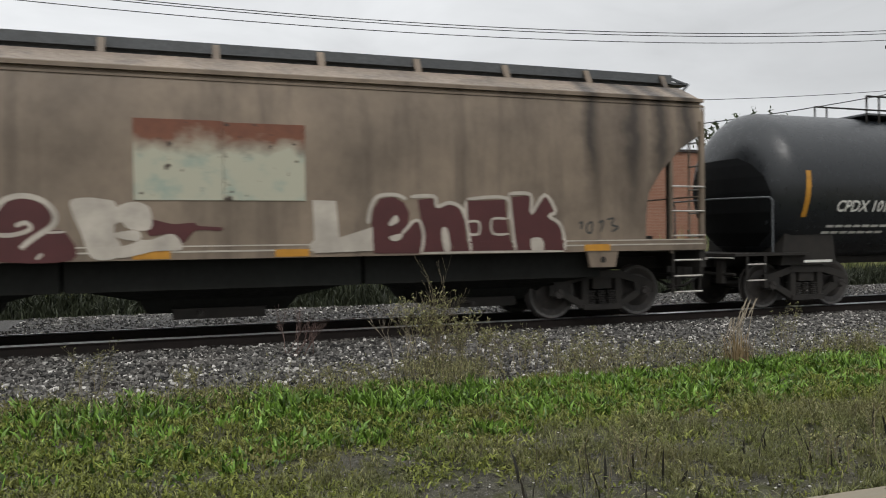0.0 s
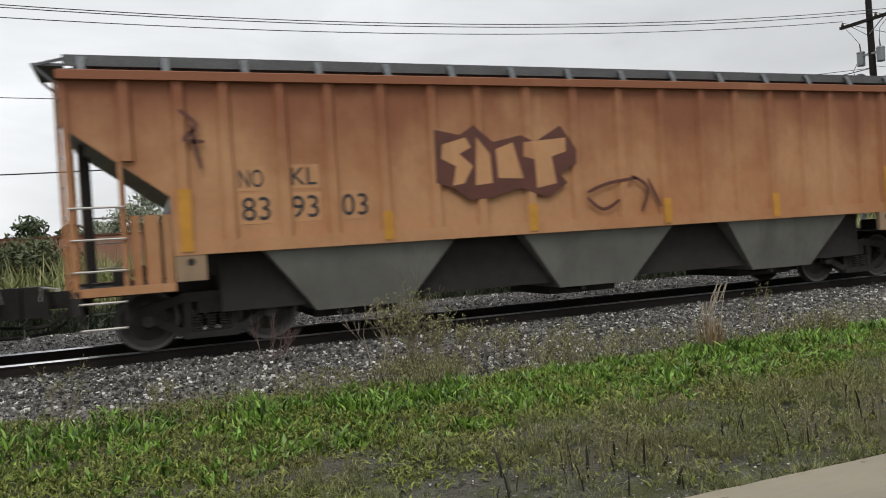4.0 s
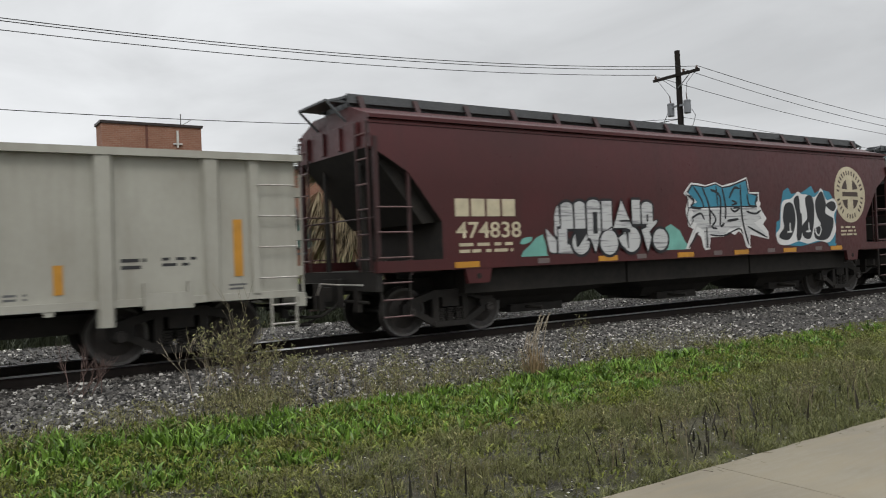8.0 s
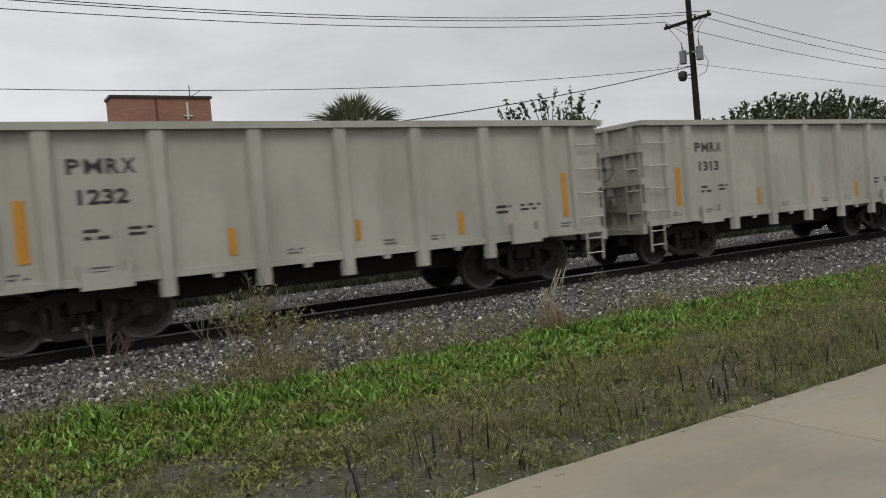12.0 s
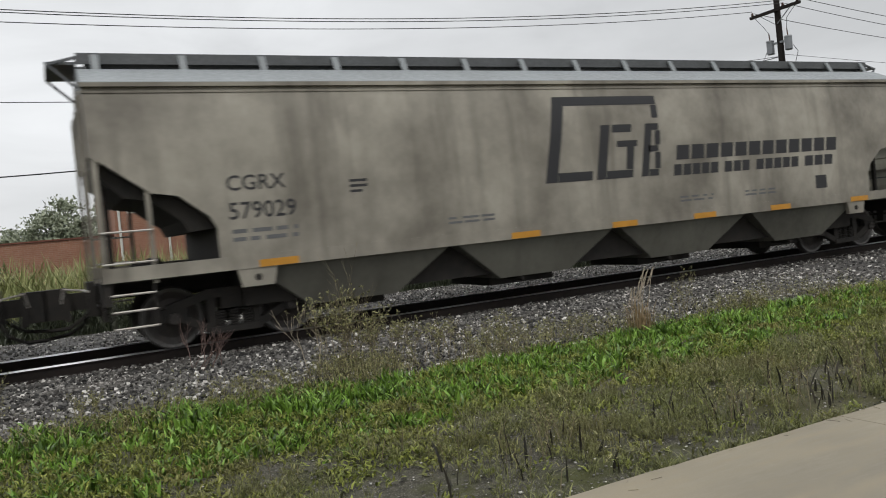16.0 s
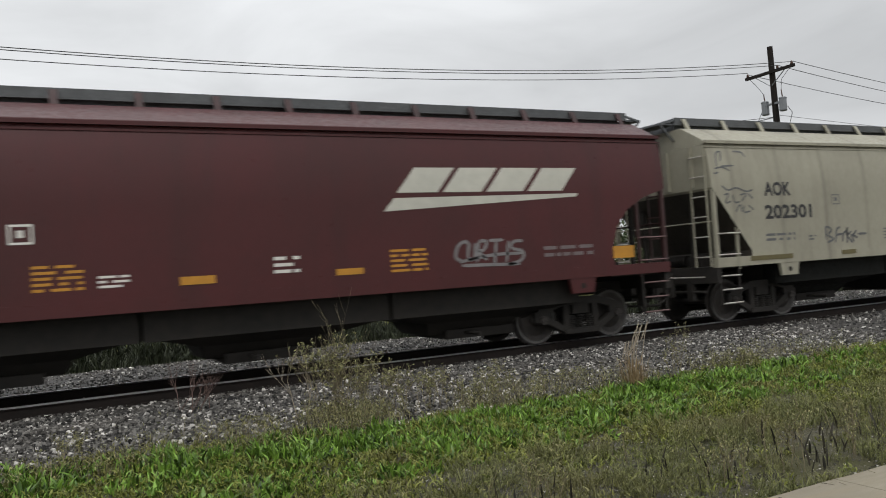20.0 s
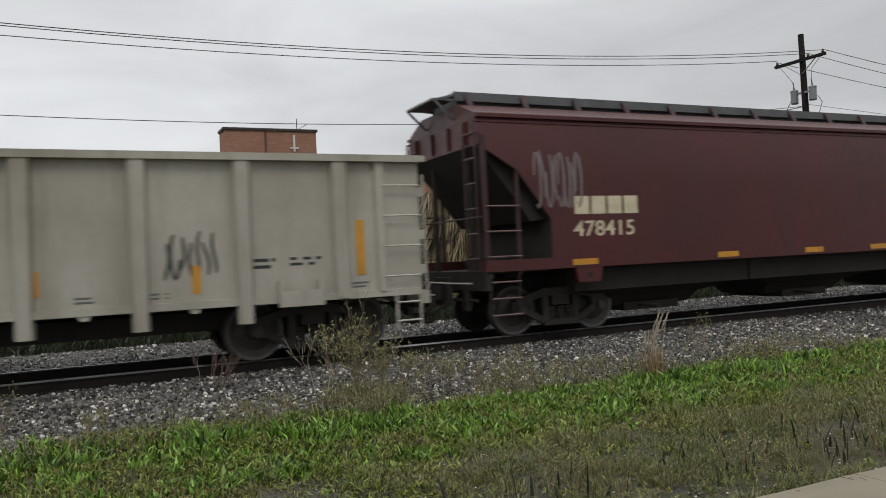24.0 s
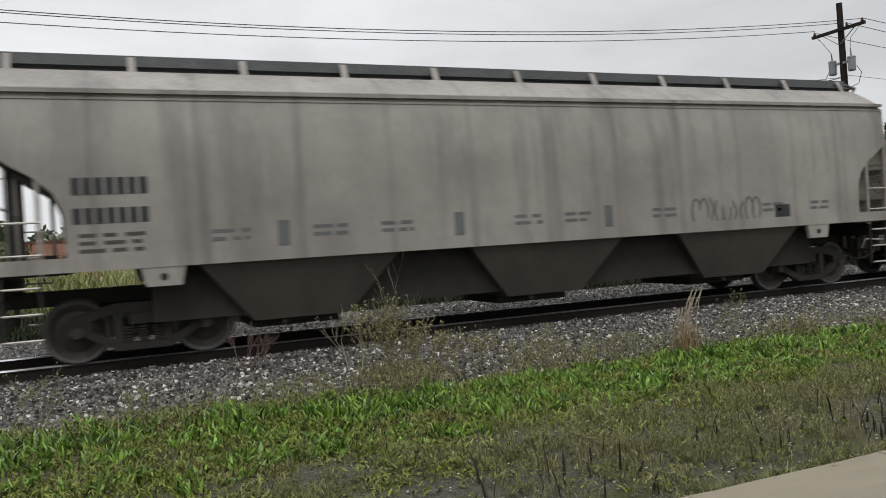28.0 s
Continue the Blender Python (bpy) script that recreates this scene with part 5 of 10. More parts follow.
ribbon(c, [(-3, 1.59), (-2.72, 1.57), (-2.49, 1.65), (-2.55, 1.74), (-2.67, 1.69)], 0.06, S_IVORY, 0.0068)
shape(c, [(-4.61, 1.6), (-4.55, 1.71), (-4.42, 1.74), (-4.37, 1.6)], S_IVORY, 0.006)
shape(c, [(-4.56, 1.49), (-4.43, 1.5), (-4.3, 1.25), (-4.42, 1.25)], S_IVORY, 0.006)
ribbon(c, [(-2.42, 1.24), (-2.35, 1.32)], 0.05, S_IVORY, 0.006)
ribbon(c, [(-3.41, 1.24), (-3.35, 1.31)], 0.06, S_IVORY, 0.006)
ribbon(c, [(-2.28, 1.6), (-2.07, 1.61)], 0.035, S_IVORY, 0.006)
shape(c, [(-2, 2.03), (-1.79, 2.08), (-1.6, 2.06), (-1.42, 1.99), (-1.45, 1.59), (-1.36, 1.41), (-1.42, 1.24), (-1.74, 1.25), (-1.88, 1.61), (-1.96, 1.81)], S_IVORY, 0.007, "fat ivory sprayed letter")
shape(c, [(-1.43, 1.93), (-1.24, 2.02), (-1.07, 2), (-0.97, 1.9), (-0.98, 1.64), (-1.25, 1.64), (-1.36, 1.74), (-1.44, 1.72)], S_IVORY, 0.0075)
shape(c, [(-1.44, 1.59), (-1.14, 1.62), (-1.13, 1.48), (-1.4, 1.52)], S_IVORY, 0.0075)
shape(c, [(-1.45, 1.37), (-1.25, 1.43), (-1.11, 1.49), (-0.97, 1.49), (-0.68, 1.57), (-0.56, 1.35), (-0.91, 1.33), (-1.37, 1.24)], S_IVORY, 0.014)
shape(c, [(-0.99, 1.77), (-0.68, 1.71), (-0.41, 1.73), (-0.32, 1.68), (-0.02, 1.66), (-0.04, 1.61), (-0.35, 1.62), (-0.47, 1.52), (-0.53, 1.45), (-0.68, 1.43), (-0.71, 1.57), (-1, 1.55)], S_MAROON, 0.005, "maroon sprayed arrow")
shape(c, [(1.31, 2.06), (1.67, 2.05), (1.72, 1.49), (2.24, 1.65), (2.24, 1.43), (2.24, 1.28), (1.32, 1.26), (1.24, 1.38), (1.33, 1.46)], S_IVORY, 0.014, "fat ivory sprayed letter", soft=False)
shape(c, [(2.24, 1.5), (2.22, 1.7), (2.26, 1.93), (2.36, 2.08), (2.57, 2.12), (2.75, 2.03), (2.84, 1.86), (2.81, 1.63), (2.89, 1.73), (3.01, 1.73), (3.05, 1.49), (2.99, 1.23), (2.25, 1.24)], S_MAROON, 0.0031999999999999997, "maroon bubble letter edged in ivory", soft=False)
shape(c, [(2.98, 2.07), (3.23, 2.1), (3.29, 1.97), (3.51, 2.02), (3.69, 1.93), (3.78, 1.72), (3.8, 1.44), (3.85, 1.25), (3.06, 1.25), (3.1, 1.49), (3.03, 1.76)], S_MAROON, 0.0036000000000000008, "maroon bubble letter edged in ivory", soft=False)
shape(c, [(3.83, 2.06), (4.49, 2.08), (4.51, 1.76), (4.55, 1.52), (4.62, 1.25), (3.85, 1.25), (3.83, 1.51), (3.8, 1.74)], S_MAROON, 0.003, "maroon bubble letter edged in ivory", soft=False)
shape(c, [(4.61, 2.13), (4.93, 2.15), (4.96, 1.81), (5.23, 2.15), (5.39, 1.9), (5.28, 1.81), (5.45, 1.72), (5.55, 1.53), (5.57, 1.23), (4.68, 1.25), (4.63, 1.68)], S_MAROON, 0.003400000000000001, "maroon bubble letter edged in ivory", soft=False)
shape(c, [(2.5, 1.71), (2.61, 1.83), (2.66, 1.74), (2.53, 1.66)], S_IVORY, 0.014)
shape(c, [(2.51, 1.5), (2.72, 1.54), (2.67, 1.44), (2.55, 1.43)], S_IVORY, 0.014)
shape(c, [(3.37, 1.6), (3.47, 1.6), (3.51, 1.27), (3.4, 1.27)], S_IVORY, 0.014)
shape(c, [(4.94, 1.43), (5.14, 1.44), (5.16, 1.24), (4.96, 1.23)], S_IVORY, 0.014)
ribbon(c, [(2.17, 1.7), (2.21, 1.93), (2.33, 2.12), (2.61, 2.15), (2.79, 2.08)], 0.06, S_IVORY, 0.006)
ribbon(c, [(2.86, 2.12), (3.25, 2.13), (3.3, 1.97), (3.51, 2.03), (3.71, 1.95), (3.8, 1.74)], 0.06, S_IVORY, 0.006)
ribbon(c, [(2.85, 1.71), (3, 1.74), (3.07, 1.49), (3.02, 1.25)], 0.05, S_IVORY, 0.006)
ribbon(c, [(2.71, 1.54), (2.81, 1.64), (2.89, 1.74)], 0.05, S_IVORY, 0.006)
ribbon(c, [(3.81, 2.09), (4.51, 2.11), (4.55, 1.76)], 0.055, S_IVORY, 0.006)
ribbon(c, [(4.55, 2.18), (4.95, 2.17), (4.96, 1.86), (5.21, 2.17), (5.41, 1.9), (5.29, 1.81), (5.47, 1.7), (5.56, 1.5), (5.57, 1.24)], 0.06, S_IVORY, 0.006)
ribbon(c, [(4.55, 2.17), (4.61, 1.68), (4.66, 1.25)], 0.05, S_IVORY, 0.006)
ribbon(c, [(3.79, 2.07), (3.8, 1.74), (3.84, 1.51), (3.86, 1.25)], 0.05, S_IVORY, 0.006)
ribbon(c, [(3.8, 1.72), (4.01, 1.72), (4.01, 1.53), (3.83, 1.52)], 0.04, S_IVORY, 0.006)
ribbon(c, [(4.51, 1.77), (4.25, 1.76), (4.27, 1.53), (4.55, 1.52)], 0.04, S_IVORY, 0.006)
ribbon(c, [(2.99, 1.23), (4.21, 1.23), (5.56, 1.22)], 0.035, S_IVORY, 0.016)
ribbon(c, [(5.86, 1.68), (5.92, 1.71), (5.9, 1.59)], 0.035, S_CHARCOAL, 0.003)
ribbon(c, [(6.01, 1.66), (6.11, 1.71), (6.09, 1.53), (6.01, 1.55), (6.01, 1.66)], 0.035, S_CHARCOAL, 0.003)
ribbon(c, [(6.24, 1.69), (6.33, 1.73), (6.28, 1.54)], 0.035, S_CHARCOAL, 0.003)
ribbon(c, [(6.41, 1.75), (6.54, 1.77), (6.5, 1.66), (6.63, 1.62), (6.5, 1.54)], 0.035, S_CHARCOAL, 0.003)
stencil(c, -6.9, -5.9, 1.5, 1.78, 2, S_CHARCOAL, SIDE, 2)
flat("sill_line", [rect(-8.4, 8.4, 1.30, 1.325), rect(-8.4, 8.4, 1.38, 1.40)], S_IVORY, c, SIDE - 0.022)
sill_bars(c, [-7.15, -3.75, -0.97, 1.0, 6.2], 1.27)

# pale grey hopper
c = grey_hopper
letters("lettering", "NOKL", -6.86, -5.58, 2.30, 2.66, BLACK_MARK, c, SIDE, 0.015, "black stencilled reporting mark")
letters("lettering", "848677", -6.98, -5.25, 1.75, 2.11, BLACK_MARK, c, SIDE, 0.015)
scribble("spray_tag", c, -8.1, -7.3, 2.6, 3.3, S_CHARCOAL, SIDE, 5, 7, 0.03)
shape(c, [(-4.7, 1.93), (-4.47, 2.26), (-4.1, 2.32), (-3.93, 2.21), (-3.75, 1.84), (-3.65, 1.71), (-3.8, 1.4), (-4.07, 1.36), (-4.49, 1.48), (-4.68, 1.51)], S_MID, 0.002, "grey sprayed letter field")
shape(c, [(-3.77, 2.19), (-3.36, 2.18), (-3.08, 2.17), (-2.96, 1.61), (-2.92, 1.35), (-3.74, 1.36), (-3.65, 1.71)], S_MID, 0.0023, "grey sprayed letter field")
shape(c, [(-3.15, 2.17), (-2.27, 2.22), (-2.25, 2), (-2.49, 1.67), (-2.57, 1.33), (-2.92, 1.35), (-3.03, 1.73)], S_MID, 0.0026, "grey sprayed letter field")
shape(c, [(-2.35, 1.34), (-2.36, 1.62), (-2.22, 1.83), (-1.91, 1.99), (-2.24, 2.07), (-2.26, 2.22), (-1.86, 2.27), (-1.55, 2.29), (-1.2, 2.04), (-1.17, 1.28)], S_MID, 0.0029, "grey sprayed letter field")
ribbon(c, [(-4.47, 2.27), (-4.32, 2.33), (-4.1, 2.32), (-3.93, 2.23), (-3.81, 2.04), (-3.75, 1.84), (-3.51, 1.8)], 0.05, S_BLACK, 0.008)
ribbon(c, [(-4.37, 2.06), (-4.24, 2.11), (-4.04, 2.01), (-3.91, 1.9), (-3.78, 1.84)], 0.05, S_BLACK, 0.008)
ribbon(c, [(-4.7, 1.93), (-4.41, 1.8), (-4.19, 1.72), (-3.89, 1.69)], 0.055, S_BLACK, 0.008)
ribbon(c, [(-4.75, 1.48), (-4.49, 1.48), (-4.27, 1.37), (-4.11, 1.22)], 0.05, S_BLACK, 0.008)
ribbon(c, [(-3.88, 1.9), (-3.69, 1.71), (-3.76, 1.5), (-3.87, 1.29), (-3.85, 1.08)], 0.045, S_BLACK, 0.008)
ribbon(c, [(-4.85, 2.11), (-4.69, 2.12), (-4.53, 2.13)], 0.035, S_BLACK, 0.008)
ribbon(c, [(-4.77, 2.36), (-4.52, 2.36)], 0.03, S_BLACK, 0.008)
ribbon(c, [(-3.77, 2.2), (-3.56, 2.22), (-3.36, 2.14), (-3.04, 2.19)], 0.05, S_BLACK, 0.008)
ribbon(c, [(-3.39, 2.27), (-3.18, 2.21), (-3.16, 1.91), (-3.03, 1.61), (-2.97, 1.32)], 0.045, S_BLACK, 0.008)
ribbon(c, [(-3.59, 2), (-3.47, 2), (-3.3, 1.92), (-3.19, 1.9)], 0.05, S_BLACK, 0.008)
ribbon(c, [(-3.62, 1.64), (-3.45, 1.71), (-3.24, 1.68), (-3, 1.59)], 0.055, S_BLACK, 0.008)
ribbon(c, [(-3.74, 1.32), (-3.46, 1.38), (-3.22, 1.38), (-2.99, 1.34)], 0.05, S_BLACK, 0.008)
ribbon(c, [(-4, 2.33), (-3.9, 2.31), (-3.8, 2.26)], 0.05, S_BLACK, 0.008)
ribbon(c, [(-3.04, 2.19), (-2.68, 2.2), (-2.27, 2.23)], 0.05, S_BLACK, 0.008)
ribbon(c, [(-2.78, 1.68), (-2.48, 1.85), (-2.26, 2.04)], 0.055, S_BLACK, 0.008)
ribbon(c, [(-3.02, 1.78), (-2.8, 1.88), (-2.66, 1.9)], 0.05, S_BLACK, 0.008)
ribbon(c, [(-2.75, 1.57), (-2.48, 1.69)], 0.045, S_BLACK, 0.008)
ribbon(c, [(-2.96, 1.61), (-2.89, 1.46), (-2.92, 1.31)], 0.04, S_BLACK, 0.008)
ribbon(c, [(-2.27, 2.23), (-2.04, 2.3), (-1.86, 2.27), (-1.81, 2.12), (-1.89, 1.99)], 0.05, S_BLACK, 0.008)
ribbon(c, [(-1.78, 2.23), (-1.58, 2.3), (-1.35, 2.22), (-1.2, 2.04), (-1.15, 1.81), (-1.18, 1.3)], 0.05, S_BLACK, 0.008)
ribbon(c, [(-1.8, 1.79), (-1.72, 1.98), (-1.56, 2.05), (-1.4, 1.97), (-1.35, 1.78), (-1.42, 1.56), (-1.58, 1.47), (-1.74, 1.56), (-1.8, 1.79)], 0.09, S_BLACK, 0.008)
ribbon(c, [(-2.35, 1.32), (-2.36, 1.59), (-2.26, 1.79), (-1.99, 1.86)], 0.045, S_BLACK, 0.008)
ribbon(c, [(-2.07, 1.8), (-2.06, 1.65), (-1.93, 1.49)], 0.06, S_BLACK, 0.008)
ribbon(c, [(-3.75, 1.07), (-3.54, 1.18), (-3.26, 1.18), (-2.98, 1.09)], 0.05, S_BLACK, 0.016)
ribbon(c, [(-2.55, 1.11), (-2.32, 1.15), (-2.14, 1.06)], 0.05, S_BLACK, 0.016)
ribbon(c, [(-2.03, 1.08), (-1.94, 1.22), (-1.72, 1.17), (-1.53, 1.05)], 0.05, S_BLACK, 0.016)
ribbon(c, [(-1.29, 1.11), (-1.16, 1.22)], 0.05, S_BLACK, 0.008)
ribbon(c, [(-3.03, 2.3), (-2.85, 2.35), (-2.71, 2.38), (-2.73, 2.27)], 0.06, S_BLACK, 0.008)
shape(c, [(-4.27, 2.04), (-4.14, 2.07), (-3.96, 1.94), (-4.15, 1.94)], S_CHARCOAL, 0.007)
shape(c, [(-4.29, 1.74), (-3.89, 1.71), (-4.06, 1.55)], S_CHARCOAL, 0.007)
shape(c, [(-2.74, 1.62), (-2.48, 1.69), (-2.6, 1.53)], S_CHARCOAL, 0.007)
shape(c, [(-1.76, 1.79), (-1.6, 1.9), (-1.53, 1.86), (-1.66, 1.59)], S_CHARCOAL, 0.007)
ribbon(c, [(-3.97, 1.4), (-3.32, 1.39), (-2.5, 1.33)], 0.035, S_WHITE, 0.006)
ribbon(c, [(-4.62, 1.44), (-4.3, 1.3), (-4.01, 1.23)], 0.035, S_WHITE, 0.006)
shape(c, [(-1.15, 1.91), (-0.83, 2.11), (-0.43, 2.28), (-0.46, 2.17), (-0.8, 1.95), (-0.62, 1.83), (-0.77, 1.76), (-0.71, 1.36), (-1.08, 1.31), (-0.94, 1.6)], S_SLATE, 0.0059, "dark wild-style sprayed letter", soft=False)
shape(c, [(-0.57, 1.71), (-0.43, 1.86), (-0.07, 1.89), (-0.14, 1.37), (-0.46, 1.34)], S_SLATE, 0.0062, "dark wild-style sprayed letter", soft=False)
shape(c, [(0.04, 1.93), (0.31, 2.07), (0.47, 1.83), (0.49, 1.34), (0.27, 1.31), (0.33, 1.76), (0.14, 1.32), (0.01, 1.28)], S_SLATE, 0.005, "dark wild-style sprayed letter", soft=False)
shape(c, [(0.6, 1.71), (0.87, 1.74), (0.97, 1.94), (1.16, 2.07), (1.05, 1.77), (1.33, 1.72), (1.1, 1.69), (1.03, 1.31), (0.76, 1.29), (0.86, 1.53)], S_SLATE, 0.0053, "dark wild-style sprayed letter", soft=False)
shape(c, [(1.34, 1.89), (1.87, 2.13), (1.61, 1.67), (1.49, 1.29), (1.26, 1.35)], S_SLATE, 0.0056, "dark wild-style sprayed letter", soft=False)
shape(c, [(1.71, 1.88), (1.95, 1.83), (1.98, 1.57), (1.82, 1.28), (1.64, 1.33)], S_SLATE, 0.0059, "dark wild-style sprayed letter", soft=False)
shape(c, [(2.01, 2.09), (2.26, 2.12), (2.58, 1.68), (2.32, 1.47), (2.14, 1.74)], S_SLATE, 0.0062, "dark wild-style sprayed letter", soft=False)
shape(c, [(2.55, 1.99), (2.8, 2.09), (3.06, 2.02), (2.8, 1.94), (2.94, 1.71), (2.58, 1.59)], S_SLATE, 0.005, "dark wild-style sprayed letter", soft=False)
shape(c, [(2.66, 1.24), (2.77, 1.45), (3.09, 1.71), (3.12, 1.26)], S_SLATE, 0.0053, "dark wild-style sprayed letter", soft=False)
shape(c, [(-0.62, 1.83), (-0.46, 2.07), (0.08, 1.97), (-0.08, 1.33), (-0.67, 1.31)], S_MID, 0.0039)
shape(c, [(0.52, 1.83), (0.79, 1.99), (0.85, 1.28), (0.49, 1.34)], S_MID, 0.003)
shape(c, [(1.05, 1.77), (1.33, 1.72), (1.28, 1.32), (1.05, 1.31)], S_MID, 0.0033)
shape(c, [(3, 1.98), (3.47, 2.1), (3.67, 1.82), (3.59, 1.33), (3.17, 1.26)], S_MID, 0.0036)
shape(c, [(3.58, 2.14), (4.56, 2.17), (4.79, 1.74), (4.62, 1.33), (3.64, 1.32)], S_MID, 0.0039)
ribbon(c, [(-1.15, 1.89), (-1, 2.06), (-0.81, 2.15)], 0.05, S_BLACK, 0.009)
ribbon(c, [(-0.8, 1.95), (-0.54, 2.15), (-0.43, 2.3)], 0.05, S_BLACK, 0.009)
ribbon(c, [(-0.47, 1.89), (-0.18, 1.94), (0.06, 1.95)], 0.045, S_BLACK, 0.009)
ribbon(c, [(-0.55, 1.69), (-0.39, 1.78), (-0.05, 1.79)], 0.04, S_BLACK, 0.009)
ribbon(c, [(-0.55, 1.61), (-0.32, 1.66), (-0.11, 1.63)], 0.04, S_BLACK, 0.009)
ribbon(c, [(-0.5, 1.35), (-0.29, 1.4), (-0.16, 1.37)], 0.05, S_BLACK, 0.009)
ribbon(c, [(-0.04, 2.03), (0.03, 2.21), (0.19, 2.27)], 0.05, S_BLACK, 0.009)
ribbon(c, [(0.22, 2.15), (0.58, 2.2)], 0.04, S_BLACK, 0.009)
ribbon(c, [(0.83, 1.91), (0.91, 2.18), (1.12, 2.15)], 0.045, S_BLACK, 0.009)
ribbon(c, [(1.44, 2.04), (1.92, 2.2)], 0.04, S_BLACK, 0.009)
ribbon(c, [(2.05, 1.96), (2.16, 2.15), (2.41, 2.19)], 0.04, S_BLACK, 0.009)
ribbon(c, [(2.59, 1.85), (2.75, 2.07), (3.06, 2.08)], 0.06, S_BLACK, 0.009)
ribbon(c, [(3, 1.86), (3.32, 2.06), (3.58, 2.01), (3.7, 1.82)], 0.05, S_BLACK, 0.009)
ribbon(c, [(2.26, 1.3), (2.68, 1.63), (3.04, 1.73)], 0.06, S_BLACK, 0.009)
ribbon(c, [(2.46, 1.25), (2.93, 1.62)], 0.05, S_BLACK, 0.009)
ribbon(c, [(3.43, 2.17), (3.85, 2.18), (4.23, 2.2)], 0.06, S_BLACK, 0.009)
ribbon(c, [(4.17, 2.04), (4.34, 2.24), (4.62, 2.19), (4.66, 1.98), (4.22, 1.99)], 0.05, S_BLACK, 0.009)
ribbon(c, [(4.21, 1.9), (4.6, 1.93), (4.79, 1.7), (4.69, 1.42), (4.4, 1.29)], 0.05, S_BLACK, 0.009)
ribbon(c, [(3.48, 2.17), (3.57, 1.92), (3.65, 1.51), (3.54, 1.33)], 0.05, S_BLACK, 0.009)
ribbon(c, [(3.2, 1.75), (3.51, 1.69), (3.29, 1.52), (3.54, 1.38)], 0.05, S_BLACK, 0.009)
ribbon(c, [(4.87, 2.21), (5.16, 2.27)], 0.04, S_BLACK, 0.009)
ribbon(c, [(4.89, 2.09), (5.18, 2.13)], 0.035, S_BLACK, 0.009)
ribbon(c, [(4.89, 1.95), (5.17, 1.99)], 0.035, S_BLACK, 0.009)
ribbon(c, [(5.04, 2.2), (5, 1.97)], 0.03, S_BLACK, 0.009)
ribbon(c, [(5.64, 2.1), (5.83, 2.21), (6, 2.11), (5.75, 1.95)], 0.03, S_BLACK, 0.009)
ribbon(c, [(5.27, 1.63), (5.44, 1.53), (5.62, 1.67)], 0.025, S_BLACK, 0.009)
ribbon(c, [(-0.97, 1.03), (-0.84, 1.18), (-0.63, 1.17), (-0.54, 1.01)], 0.05, S_BLACK, 0.016)
ribbon(c, [(0.04, 1.01), (0.3, 1.16), (0.57, 1.11), (0.74, 1.02)], 0.05, S_BLACK, 0.016)
ribbon(c, [(0.92, 1.05), (1.16, 1.18), (1.68, 1.16), (2.05, 1.03)], 0.05, S_BLACK, 0.016)
ribbon(c, [(2.4, 1.08), (2.65, 1.19), (2.95, 1.11), (3.16, 1.13)], 0.06, S_BLACK, 0.016)
ribbon(c, [(3.26, 1.05), (3.69, 1.19)], 0.05, S_BLACK, 0.016)
ribbon(c, [(-0.43, 0.98), (-0.38, 1.18), (-0.26, 1.01)], 0.04, S_BLACK, 0.016)
ribbon(c, [(0.74, 1.04), (0.8, 1.2)], 0.04, S_BLACK, 0.016)
shape(c, [(3.7, 1.89), (4.43, 1.87), (4.41, 1.5), (3.68, 1.53)], P_CREAM, 0.012, "pale data panel", soft=False)
ribbon(c, [(-0.69, 1.73), (-0.73, 1.36)], 0.03, S_WHITE, 0.0105)
ribbon(c, [(0.14, 1.85), (0.12, 1.32)], 0.03, S_WHITE, 0.0105)
ribbon(c, [(0.61, 1.91), (0.67, 1.33)], 0.03, S_WHITE, 0.0105)
ribbon(c, [(1.99, 1.74), (1.97, 1.27)], 0.03, S_WHITE, 0.0105)
ribbon(c, [(2.31, 1.34), (2.78, 1.65)], 0.03, S_WHITE, 0.0105)
flat("sill_band", [rect(-8.2, 8.2, 0.965, 1.14)], S_WHITE, c, SIDE - 0.022, "white painted sill band")
sill_bars(c, [-7.05, -4.3, -1.25, 1.3, 3.9, 6.7], 1.05, SIDE - 0.03, 0.6, 0.12)
stencil(c, -6.8, -5.3, 1.35, 1.62, 2, S_GREY, SIDE, 12)

# orange ribbed hopper
c = orange_hopper
for body, x0, x1, z0, z1 in [("NO", -6.20, -5.84, 2.34, 2.61), ("KL", -5.43, -5.04, 2.36, 2.62), ("83", -6.18, -5.76, 1.85, 2.2), ("93", -5.45, -5.03, 1.86, 2.2), ("03", -4.67, -4.25, 1.86, 2.2)]:
    part("number_panel", Geo().box(x0 - 0.04, x1 + 0.04, RIBBED, RIBBED + 0.01, z0 - 0.05, z1 + 0.05), P_ORANGE, c)
    letters("lettering", body, x0, x1, z0, z1, BLACK_MARK, c, RIBBED - 0.004, 0.004)
c["paint_y"] = -HALF_W - 0.026
shape(c, [(-3.1, 3.17), (-2.66, 3.08), (-2.4, 3.24), (-2.06, 2.96), (-1.53, 3.07), (-1.28, 2.95), (-0.77, 3.23), (-0.47, 2.81), (-0.49, 2.56), (-0.83, 2.41), (-0.68, 2.24), (-1.08, 2), (-1.6, 2.18), (-2.13, 2.04), (-2.54, 2.01), (-2.82, 2.22), (-3.11, 2.31)], S_BROWN, 0.001, "faded brown sprayed cloud behind letters", soft=False)
shape(c, [(-2.97, 2.93), (-2.56, 3.04), (-2.47, 2.88), (-2.68, 2.77), (-2.45, 2.57), (-2.62, 2.29), (-2.82, 2.26), (-2.75, 2.57), (-3, 2.7)], P_ORANGE, 0.004, "faded ochre sprayed letter", soft=False)
